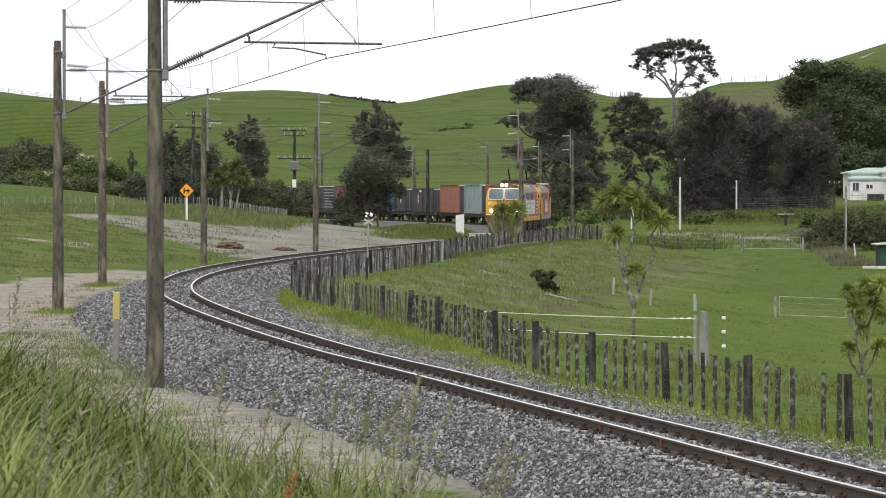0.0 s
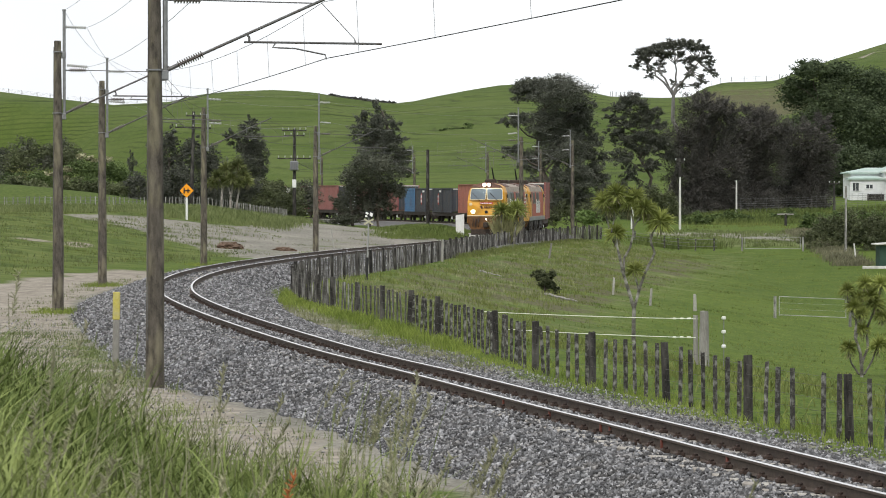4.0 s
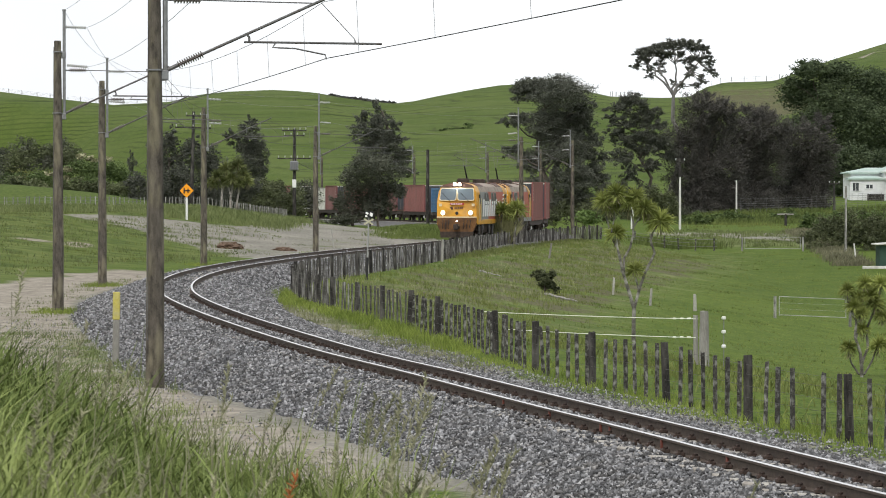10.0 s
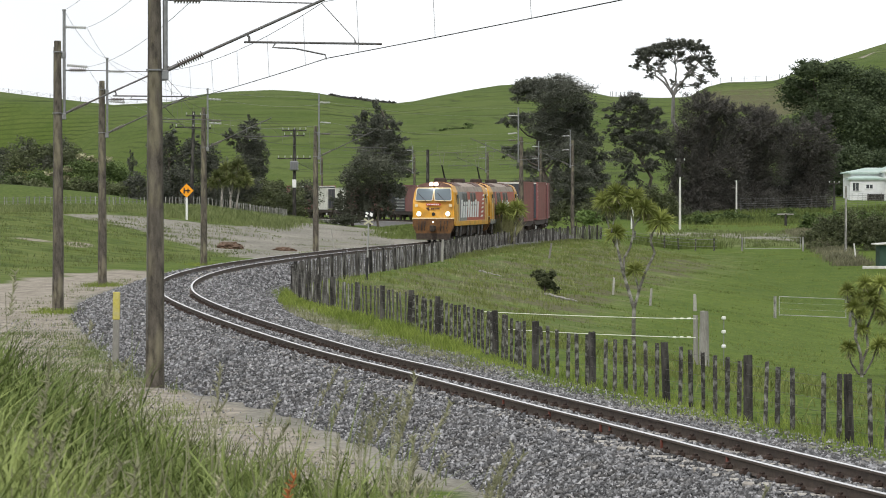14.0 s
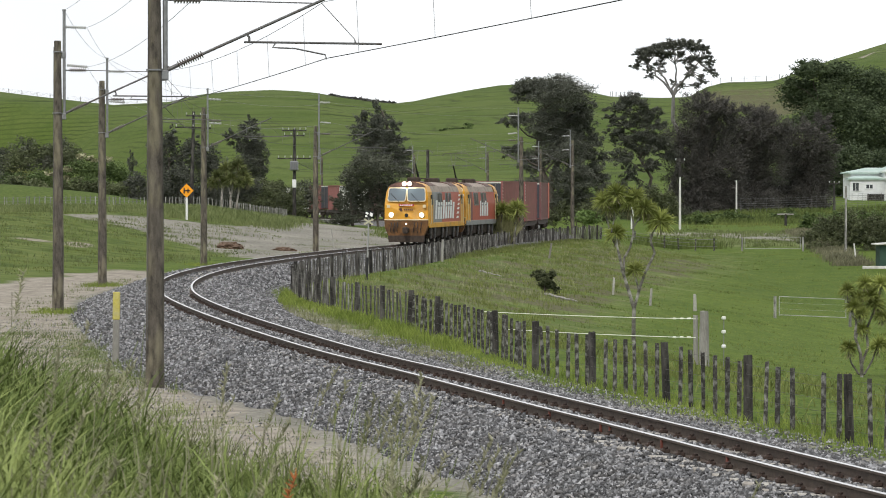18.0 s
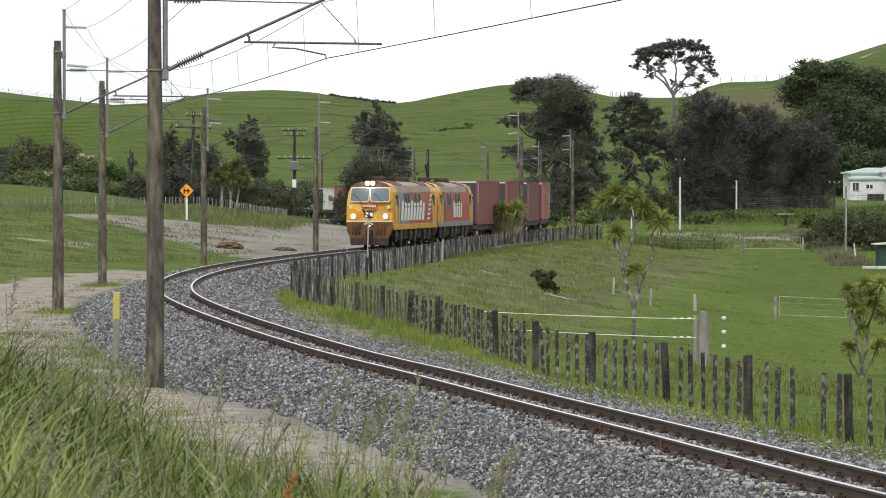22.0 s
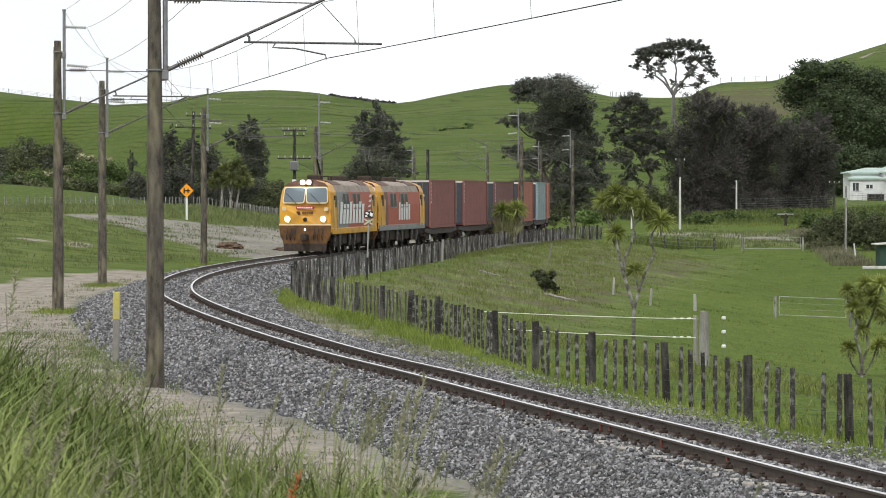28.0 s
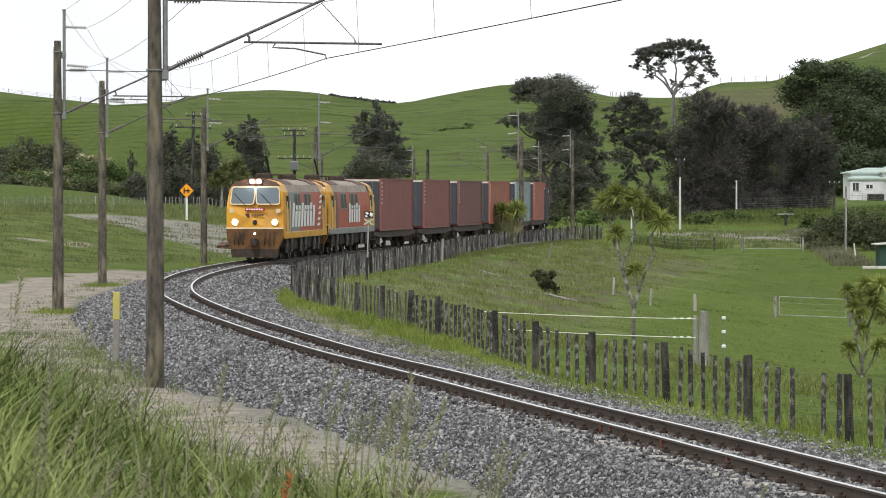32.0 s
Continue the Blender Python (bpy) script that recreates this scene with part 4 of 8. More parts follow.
# white board and concrete kerb inside the far curve
bx, by = 1.35, 284
board2 = tagged(empty("white_board", Matrix.Translation((bx, by, gz(bx, by)))), "upright white board standing in the grass", "board")
bm = bmesh.new()
prism(bm, [(-0.32, -0.2), (0.33, -0.2), (0.34, 1.62), (-0.34, 1.5)], -0.04, 0.04)
part("panel", bm, M["white"], board2)
bm = bmesh.new()
box(bm, -0.05, 0.05, 0.04, 0.14, -0.3, 1.3)
part("stay", bm, M["post"], board2)
kx, ky = 2.8, 263
kerb = tagged(empty("culvert_kerb", Matrix.Translation((kx, ky, gz(kx, ky))) @ Matrix.Rotation(0.15, 4, "Z")), "low white painted concrete kerb beside the track", "kerb")
bm = bmesh.new()
box(bm, -0.85, 0.7, -0.15, 0.15, -0.4, 0.7, 0.04)
part("wall", bm, M["white"], kerb)
bm = bmesh.new()
box(bm, -0.9, 0.75, -0.2, 0.2, 0.7, 0.79, 0.02)
part("coping", bm, M["concrete_pole"], kerb)
bm = bmesh.new()
bmesh.ops.create_icosphere(bm, subdivisions=2, radius=0.42)
for v in bm.verts:
    v.co *= 1 + 0.25 * noise.noise(v.co * 3)
    v.co.z *= 0.6
tagged(part("white_boulder", bm, M["white"], None), "pale boulder beside the far track", "boulder").matrix_world = Matrix.Translation((-2.4, 368, gz(-2.4, 368) + 0.1))

M["soil"] = material("reddish_brown_spoil", (0.07, 0.045, 0.03), (0.17, 0.115, 0.08), 7, 0.95, 0, 0.6, 20)
for x, y, w, h in ((-13.2, 220, 0.85, 0.42), (-9.9, 221.5, 0.7, 0.22)):
    bm = bmesh.new()
    bmesh.ops.create_icosphere(bm, subdivisions=4, radius=1.0)
    for v in bm.verts:
        k = 1 + 0.35 * noise.noise(v.co * 2.2 + Vector((x, y, 0))) + 0.22 * noise.noise(v.co * 6)
        v.co = Vector((v.co.x * w * k, v.co.y * w * k, max(v.co.z, -0.2) * h * k))
    tagged(part("spoil_heap", bm, M["soil"], None), "low heap of reddish brown spoil on the gravel", "heap", "spoil heaps").matrix_world = Matrix.Translation((x, y, gz(x, y)))


# ---- paddock: gates, posts, tapes ----
def build_gate(x0, y0, x1, y1, h, label, bars_count=5):
    g = tagged(empty("gate", Matrix.Translation((x0, y0, gz(x0, y0))) @ Matrix.Rotation(math.atan2(y1 - y0, x1 - x0), 4, "Z")), label, "gate", "farm gates")
    w = math.hypot(x1 - x0, y1 - y0)
    dz = 0.35 * (gz(x1, y1) - gz(x0, y0))
    for k in range(bars_count):
        z = 0.18 + (h - 0.18) * k / (bars_count - 1)
        bm = bmesh.new()
        tube(bm, (0.1, 0, z), (w - 0.1, 0, z + dz), 0.02 if k in (0, bars_count - 1) else 0.0035, sides=8)
        part("rail", bm, M["galv"], g)
    for x, z in ((0.1, 0), (w - 0.1, dz)):
        bm = bmesh.new()
        tube(bm, (x, 0, z + 0.15), (x, 0, z + h), 0.022, sides=8)
        part("stile", bm, M["galv"], g)
    for x, z in ((-0.12, 0), (w + 0.12, dz)):
        bm = bmesh.new()
        tube(bm, (x, 0, z - 0.5), (x, 0, z + h + 0.02), 0.08, 0.075, 10)
        part("gate_post", bm, M["berm_paling"], g)


M["galv"] = material("pale_galvanised_pipe", (0.3, 0.31, 0.29), (0.42, 0.43, 0.41), 8, 0.55, 0.4, 0.03)
build_gate(17.1, 182, 20.75, 182.4, 1.12, "pale galvanised pipe farm gate in the paddock", 4)
build_gate(23.9, 283, 28.6, 284, 1.1, "wide galvanised farm gate at the paddock corner", 3)


def stake(name, label, x, y, h, w, mat, lean=(0, 0), group=""):
    ob = new(name, stake_mesh(name, w, h, 0.3, mat, int(x * 10) % 9))
    ob.matrix_world = Matrix.Translation((x, y, gz(x, y))) @ Euler((lean[0], lean[1], 0.3)).to_matrix().to_4x4()
    return tagged(ob, label, "post", group)


for x, y, h, lean in ((8.7, 182, 0.9, 0.05), (10.2, 175.3, 0.85, 0.08), (12.5, 177, 0.85, 0.02), (12.62, 177.6, 0.8, -0.05), (6.5, 218, 0.95, 0.16), (-0.05, 191.5, 1.2, 0.03)):
    stake("paddock_stake", "pale weathered stake standing in the pasture", x, y, h, 0.1, M["stake"], (0, lean), "paddock stakes")

for x0, y0, x1, y1, r in ((4.9, 170.6, 6.35, 168.0, 0.075), (1.9, 186.5, 3.0, 183.0, 0.06)):
    bm = bmesh.new()
    pts = [(x0 + (x1 - x0) * k / 6, y0 + (y1 - y0) * k / 6, gz(x0 + (x1 - x0) * k / 6, y0 + (y1 - y0) * k / 6) + r * 0.6 + 0.03 * (k % 2)) for k in range(7)]
    sweep(bm, pts, [r * (1 - 0.08 * k) for k in range(7)], 7)
    tagged(part("fallen_branch", bm, M["stake"], None), "weathered grey branch lying on the grassy bank", "branch", "fallen branches")
stake("yard_stake", "thin pale leaning stake on the gravel yard", -7.2, 235, 1.25, 0.06, M["stake"], (0, -0.14))
tx, ty = 6.8, 92.8
strainer = new("strainer_post", stake_mesh("strainer_post", 0.26, 1.42, 0.5, M["stake"], 3, 10))
strainer.matrix_world = Matrix.Translation((tx, ty, gz(tx, ty)))
tagged(strainer, "thick weathered grey strainer post in the pasture", "post")
brace = new("strainer_post", stake_mesh("brace_post", 0.13, 1.3, 0.5, M["stake"], 5, 8))
brace.matrix_world = Matrix.Translation((tx - 0.2, ty + 0.2, gz(tx, ty)))
tagged(brace, "thin weathered post beside the strainer post", "post")
M["tape"] = material("white_fence_tape", (0.7, 0.72, 0.62), (0.78, 0.8, 0.7), 8, 0.6, 0, 0)
zg = gz(tx, ty)
for h, x0, dz in ((1.22, 1.3, 0.1), (0.73, 1.9, 0.12)):
    bm = bmesh.new()
    n = 16
    sweep(bm, [(tx - 0.2 + (x0 - tx) * k / n, ty + 2.6 * k / n, zg + h + dz * k / n - 0.1 * k / n * (1 - k / n)) for k in range(n + 1)], 0.009, 6)
    ob = part("electric_fence_tape", bm, M["tape"], None)
    tagged(ob, "white electric fence tape strung to a post", "fence tape", "fence tapes")
    for k in range(4):
        bm = bmesh.new()
        x = tx - 0.75 + 0.19 * k
        box(bm, x - 0.05, x + 0.05, ty + 0.19, ty + 0.24, zg + h - 0.02, zg + h + 0.025, 0.01)
        part("spring_handle", bm, M["tape"], ob)
tag_post = stake("insulator_stake", "thin dark stake carrying white insulators", 7.33, 92.9, 1.38, 0.02, M["wire"])
for h in (1.32, 0.96, 0.58):
    bm = bmesh.new()
    box(bm, -0.055, 0.055, -0.04, 0.04, h - 0.045, h + 0.045, 0.02)
    part("insulator", bm, M["white"], tag_post)


# ---- low far fence along the berm, and fences on the hill tops ----
def run_of_stakes(name, label, pts, gap, h, w, mat, wires=3, group=""):
    line = spline(pts, 0.25)
    z = ground_height(line[:, 0], line[:, 1])
    f = tagged(empty(name), label, "fence", kind="structure")
    r = random.Random(len(pts) * 7)
    mesh = stake_mesh("stake", w, h, 0.3, mat, 2)
    i = 0.0
    while i < len(line) - 1:
        k = int(i)
        ob = new("stake", mesh)
        ob.parent = f
        ob.matrix_basis = Matrix.Translation((line[k, 0], line[k, 1], z[k] + r.uniform(-0.05, 0.05))) @ Euler((r.gauss(0, 0.03), r.gauss(0, 0.03), r.uniform(0, 3))).to_matrix().to_4x4()
        i += gap * 4 * r.uniform(0.85, 1.15)
    for j in range(wires):
        bm = bmesh.new()
        hh = h * (0.35 + 0.55 * j / max(1, wires - 1))
        prev = None
        for k in range(0, len(line), 8):
            p = Vector((line[k, 0], line[k, 1], z[k] + hh))
            if prev is not None:
                tube(bm, prev, p, 0.012, sides=4)
            prev = p
        part("fence_wire", bm, M["wire"], f)


run_of_stakes("berm_fence", "long grey batten fence along the grassy berm", [(-46, 317), (-33, 322), (-25, 330), (-18, 345), (-15.5, 356)], 0.5, 1.05, 0.085, M["berm_paling"])
run_of_stakes("paddock_fence", "old wire fence with pale stakes before the gate", [(12.6, 284), (15.5, 287), (19, 284), (23.6, 283)], 1.5, 1.0, 0.1, M["batten"])
run_of_stakes("yard_fence", "netting fence before the dark trees", [(34.8, 422), (42, 424), (52, 428), (62, 432)], 0.8, 2.0, 0.035, M["steel_dark"], 5)
run_of_stakes("ridge_fence", "post and wire fence on the hill top", [(-104, 757), (-88, 757), (-76, 757), (-62, 757)], 3.0, 1.0, 0.09, M["post"])
run_of_stakes("ridge_fence", "post and wire fence on the flat hill crest", [(57, 757), (63, 757), (72, 757)], 2.4, 1.3, 0.09, M["post"])
run_of_stakes("stockyard_fence", "small rail yard on the hill crest", [(35.5, 756), (38, 755.5), (41, 756)], 0.8, 1.2, 0.12, M["post"], 4)


# ---- trees and shrubs ----
def leaf_material(name, a, b, spread=0.34):
    m = material(name, tuple(0.9 * v for v in a), tuple(1.15 * v for v in b), 0.45, 0.75, 0, 0, 2.0, island=spread, spec=0.25)
    return m


# Distance haze is put into these two needle colours: lifted, the first bluer.
M["leaf_dark"] = leaf_material("hazed_dark_conifer_needles", (0.054, 0.052, 0.047), (0.09, 0.084, 0.074), 0.24)
M["leaf_pine"] = leaf_material("hazed_pine_needles", (0.066, 0.071, 0.056), (0.108, 0.114, 0.09), 0.24)
M["leaf_olive"] = leaf_material("olive_leaves", (0.045, 0.07, 0.022), (0.1, 0.14, 0.045))
M["leaf_grey"] = leaf_material("grey_green_leaves", (0.056, 0.062, 0.045), (0.1, 0.106, 0.076), 0.3)
M["leaf_blossom"] = leaf_material("cream_blossom", (0.2, 0.2, 0.1), (0.42, 0.41, 0.26))
M["leaf_scrub"] = leaf_material("dull_scrub_leaves", (0.05, 0.06, 0.028), (0.11, 0.125, 0.06))
M["leaf_willow"] = leaf_material("shaded_willow_leaves", (0.039, 0.057, 0.028), (0.072, 0.094, 0.045), 0.28)
M["leaf_light"] = leaf_material("light_green_leaves", (0.09, 0.11, 0.04), (0.19, 0.205, 0.09))
M["leaf_yellow"] = leaf_material("yellow_green_leaves", (0.1, 0.115, 0.03), (0.19, 0.2, 0.075))
M["leaf_bright"] = leaf_material("bright_green_leaves", (0.07, 0.12, 0.03), (0.14, 0.2, 0.06))
M["bark"] = material("grey_brown_bark", (0.06, 0.05, 0.042), (0.14, 0.12, 0.1), 2.0, 0.95, 0, 0.6, 12, stretch=(1, 1, 0.3))
M["bark_grey"] = material("grey_pine_bark", (0.11, 0.105, 0.096), (0.21, 0.2, 0.185), 2.0, 0.95, 0, 0.6, 12, stretch=(1, 1, 0.3))
M["bark_pale"] = material("pale_lichen_bark", (0.2, 0.185, 0.165), (0.36, 0.34, 0.31), 5.0, 0.95, 0, 0.4, 30, (0.1, 0.085, 0.07), 0.7)


def leaf_cloud(blobs, per_m2, size, seed, droop=0.0, brush=0.0, narrow=0.45):
    """Leaf sprays in lumpy clumps, larger ones inside, fine ones at the surface; brush draws them outwards."""
    rng = np.random.RandomState(seed)
    V, F, count = [], [], 0
    for x, y, z, rx, rz in blobs:
        ry = rx * 0.9
        area = 4 * math.pi * ((rx * ry) ** 1.6 + (rx * rz) ** 1.6 + (ry * rz) ** 1.6) ** (1 / 1.6) / 2.08
        for inner in (True, False):
            n = max(30, int(per_m2 * area * (0.12 if inner else 0.88)))
            k = max(7, int(area * (1.7 - 1.0 * brush)))
            d = rng.normal(size=(k, 3))
            d /= np.linalg.norm(d, axis=1)[:, None]
            cc = d * (rng.uniform(0.1, 0.75, (k, 1)) if inner else rng.uniform(0.55, 1.05, (k, 1)))
            pick = rng.randint(0, k, n)
            p = cc[pick] + rng.normal(0, 0.13 - 0.04 * brush, (n, 3))
            out = d + np.array([0, 0, -droop])
            out /= np.linalg.norm(out, axis=1)[:, None]
            c = p * np.array([rx, ry, rz]) + np.array([x, y, z])
            c += out[pick] * (brush * rng.uniform(-0.3, 1.0, n) * rng.uniform(0.2, 1, n))[:, None]
            s = size * rng.uniform(0.6, 1.5, n) * (1.9 if inner else 1.0)
            u = rng.normal(size=(n, 3)) + out[pick] * 2.2 * brush
            u[:, 2] = u[:, 2] * (0.5 if brush == 0 else 0.8) - droop * 0.5
            u /= np.linalg.norm(u, axis=1)[:, None]
            w = np.cross(u, rng.normal(size=(n, 3)))
            w /= np.linalg.norm(w, axis=1)[:, None]
            u, w = u * s[:, None], w * (s * narrow)[:, None]
            q = np.stack([c - u, c + w, c + u, c - w], 1)
            V.append(q.reshape(-1, 3))
            F.append(count + np.arange(n * 4).reshape(-1, 4))
            count += n * 4
    return np.concatenate(V), np.concatenate(F)


def leaf_mesh(name, v, f, mat, parent, kind=""):
    me = bpy.data.meshes.new(name)
    me.vertices.add(len(v))
    me.vertices.foreach_set("co", v.ravel())
    me.loops.add(f.size)
    me.loops.foreach_set("vertex_index", f.ravel())
    me.polygons.add(len(f))
    me.polygons.foreach_set("loop_start", np.arange(0, f.size, f.shape[1]))
    me.update(calc_edges=True)
    me.materials.append(mat)
    ob = new(name, me)
    ob.parent = parent
    if kind:
        tagged(ob, kind=kind)
    return ob


def limb(bm, a, b, r0, r1, seed, bends=4):
    r = random.Random(seed)
    a, b = Vector(a), Vector(b)
    size = (b - a).length
    pts, rad = [a], [r0]
    for k in range(1, bends + 1):
        t = k / bends
        pts.append(a.lerp(b, t) + Vector((r.uniform(-1, 1), r.uniform(-1, 1), r.uniform(-0.6, 0.8))) * size * 0.07 * (1 if k < bends else 0))
        rad.append(r0 + (r1 - r0) * t)
    sweep(bm, pts, rad, 8)


def build_tree(name, label, category, key, leaf, size, per_m2, trunks=((0, 0, 0.35),), trunk_top=0.75, bark="bark", droop=0.0, limbs=True, seed=1, group="", skirt=False, limb_size=0.3, brush=0.0, narrow=0.45, hubs=()):
    x, y, blobs = BLOBS[key]
    t = tagged(empty(name, Matrix.Translation((x, y, root_z(x, y)))), label, category, group)
    top = max(b[2] for b in blobs)
    bm = bmesh.new()
    for k, (tx, ty, r) in enumerate(trunks):
        limb(bm, (tx, ty, -0.5), (tx * 1.2, ty, top * trunk_top), r, r * 0.45, seed + k, 5)
    part("trunk", bm, M[bark], t)
    for k, hub in enumerate(hubs):
        bm = bmesh.new()
        limb(bm, (trunks[0][0] * 1.2, 0, top * trunk_top - 0.1), hub, trunks[0][2] * 0.34, trunks[0][2] * 0.16, seed * 17 + k, 5)
        part("limb", bm, M[bark], t)
    for k, b in enumerate(blobs if hubs else ()):
        hub = min(hubs, key=lambda h: (Vector(h) - Vector(b[:3])).length)
        for j in range(3):
            bm = bmesh.new()
            end = (b[0] + (j - 1) * b[3] * 0.6, b[1], b[2] + (0.3 if j != 1 else -0.1) * b[4])
            limb(bm, hub, end, trunks[0][2] * 0.13, trunks[0][2] * 0.05, seed * 31 + k * 3 + j, 5)
            part("limb", bm, M[bark], t)
    if limbs and not hubs:
        for k, b in enumerate(blobs):
            tx, ty, r = trunks[k % len(trunks)]
            start = max(top * 0.1, min(b[2] - 0.45 * abs(b[0] - tx) - b[4] * (0.3 + 0.13 * (k % 5)), top * trunk_top))
            bm = bmesh.new()
            limb(bm, (tx, ty, start), (b[0], b[1], b[2]), r * limb_size, r * 0.08, seed * 31 + k, 5)
            part("limb", bm, M[bark], t)
    if skirt:
        blobs = blobs + [(b[0] * 1.02, b[1] - 0.3, max(b[4] * 0.7, 0.5), b[3], max(b[4] * 0.8, 0.7)) for b in blobs[::2]]
    v, f = leaf_cloud(blobs, per_m2, size, seed, droop, brush, narrow)
    leaf_mesh("crown", v, f, M[leaf], t)
    return t


BLOBS = {}
BLOBS["macrocarpa"] = (12.5, 410, [(0.6, -2.5, 14.7, 3.9, 1.7), (-3.0, 0.0, 14.7, 1.8, 1.1), (1.6, 1.9, 12.1, 2.9, 2.0), (-4.0, -0.5, 11.6, 1.7, 0.7), (3.8, 0.4, 13.1, 1.2, 0.8), (-1.0, -1.5, 11.1, 2.3, 1.6), (-4.6, 0.0, 8.0, 1.3, 0.8), (-2.3, 1.3, 6.9, 2.1, 1.4), (1.6, -1.0, 8.0, 3.3, 1.8), (4.5, 0.4, 7.3, 1.3, 0.9), (2.2, -1.7, 4.9, 2.7, 1.6), (1.6, 0.0, 2.3, 2.6, 2.0), (-1.4, 1.0, 4.0, 1.6, 1.8), (0.5, 0.3, 9.9, 2.6, 1.3), (3.2, 0.5, 10.2, 1.8, 1.3), (4.2, 0.2, 5.2, 2.0, 1.5), (-3.2, 0.1, 4.0, 1.6, 0.7), (4.0, 0.3, 2.2, 2.2, 1.6), (-2.2, -0.8, 15.7, 2.1, 0.7), (1.8, 0.0, 15.5, 1.5, 0.5), (4.6, 0.3, 9.2, 1.3, 1.2), (5.6, 0.3, 7.0, 1.0, 1.0), (5.5, 0.2, 4.4, 1.3, 1.2), (3.6, 0.0, 11.6, 1.6, 1.2), (-5.2, 0.0, 11.3, 0.9, 0.35)])
BLOBS["leaning"] = (22.6, 428, [(0.2, -0.5, 14.0, 2.0, 1.1), (-1.8, 0.2, 13.4, 1.3, 0.8), (0.9, 0.6, 12.2, 1.8, 1.2), (-1.2, -0.3, 11.5, 1.4, 1.0), (1.8, 0.0, 10.2, 1.5, 1.2), (-0.5, 0.4, 9.8, 1.7, 1.1), (-1.4, -0.4, 7.6, 1.4, 1.2), (0.9, 0.3, 8.2, 1.4, 1.1), (2.6, 0.1, 12.8, 1.2, 1.0), (2.8, -0.2, 9.0, 1.3, 1.2), (-0.2, 0.3, 5.6, 1.3, 0.9), (3.6, 0.0, 9.3, 1.6, 0.8), (4.3, 0.2, 7.8, 1.3, 0.7), (2.2, 0.0, 6.5, 1.5, 0.7), (-2.6, 0.0, 12.3, 1.0, 0.5), (-2.3, 0.2, 10.4, 0.9, 0.45), (3.3, -0.3, 11.4, 1.2, 0.6), (-1.0, 0.2, 3.4, 1.5, 1.2), (1.2, 0.3, 3.2, 1.6, 1.2), (0.0, -0.4, 1.4, 2.2, 1.3)])
BLOBS["umbrella"] = (28.85, 446, [(-2.9, -1.1, 20.4, 1.8, 0.6), (-0.1, 0.0, 21.3, 1.8, 0.6), (2.8, 0.9, 21.3, 1.4, 0.7), (-1.9, -0.3, 19.0, 0.8, 0.4), (1.6, 0.3, 19.5, 1.0, 0.5), (4.1, -0.5, 19.8, 0.8, 0.6), (-4.6, 0.0, 18.9, 0.8, 0.5), (4.5, 0.4, 18.1, 0.6, 0.6), (-3.8, -0.3, 19.6, 0.9, 0.5), (2.3, 0.2, 18.4, 0.8, 0.4), (-0.8, -0.8, 20.1, 1.2, 0.4), (-2.9, 0.0, 17.4, 0.6, 0.3), (0.8, 0.5, 16.3, 0.8, 0.3), (2.6, -0.2, 16.3, 0.7, 0.3), (3.5, 0.2, 17.3, 0.6, 0.4), (-3.1, -0.4, 18.3, 0.6, 0.4), (-1.5, 0.0, 17.9, 0.5, 0.3), (-4.1, 0.1, 20.2, 1.0, 0.4), (-2.0, 0.3, 21.1, 1.1, 0.35), (1.5, -0.2, 21.5, 1.1, 0.4), (3.7, 0.2, 20.9, 0.9, 0.4), (4.7, 0.0, 19.2, 0.7, 0.4), (5.0, 0.1, 17.7, 0.6, 0.35), (2.8, 0.1, 19.5, 0.9, 0.35), (0.8, 0.2, 20.2, 0.9, 0.35), (-1.4, 0.1, 19.9, 0.9, 0.3), (3.8, 0.1, 16.7, 0.6, 0.25), (1.8, -0.3, 17.6, 0.6, 0.25), (-0.2, 0.3, 16.8, 0.45, 0.2)])
BLOBS["cedarA"] = (31.9, 432, [(-0.6, -1.8, 13.2, 2.9, 2.1), (-2.6, 0.0, 9.5, 3.3, 2.9), (1.4, 2.1, 11.2, 3.3, 2.5), (-1.5, -1.1, 5.4, 3.6, 3.0), (2.5, 1.1, 6.7, 3.3, 3.3), (-3.0, -1.5, 2.6, 2.4, 2.1), (2.8, 0.0, 12.9, 1.5, 0.8), (0.7, 2.1, 3.0, 3.3, 1.9), (0.0, 0.5, 8.0, 3.0, 4.5), (1.8, 0.0, 13.4, 1.8, 1.2), (-0.3, 0.0, 14.6, 1.5, 0.9)])
BLOBS["cedarB"] = (38.6, 440, [(0.2, -1.9, 11.1, 2.9, 2.2), (0.2, 0.0, 6.9, 3.9, 3.5), (-0.8, 2.2, 2.7, 3.5, 2.0), (2.3, -0.7, 10.0, 2.1, 2.1), (-0.8, 0.2, 12.6, 1.8, 1.2), (1.3, 0.2, 12.2, 1.6, 1.1), (0.0, 0.5, 7.5, 3.0, 4.3), (-2.6, 0.4, 9.5, 2.0, 2.6)])
BLOBS["cedarC"] = (45.9, 446, [(-0.9, -2.0, 9.2, 3.2, 2.7), (-0.5, 0.0, 5.7, 3.7, 2.8), (-2.6, 1.9, 2.5, 3.0, 1.7), (2.1, -0.5, 8.7, 1.7, 1.4), (0.5, 0.7, 2.9, 2.1, 1.7), (1.6, -0.9, 11.7, 1.4, 1.0), (-0.3, 0.5, 6.3, 2.9, 3.8), (-3.0, 0.4, 8.8, 1.8, 2.4)])
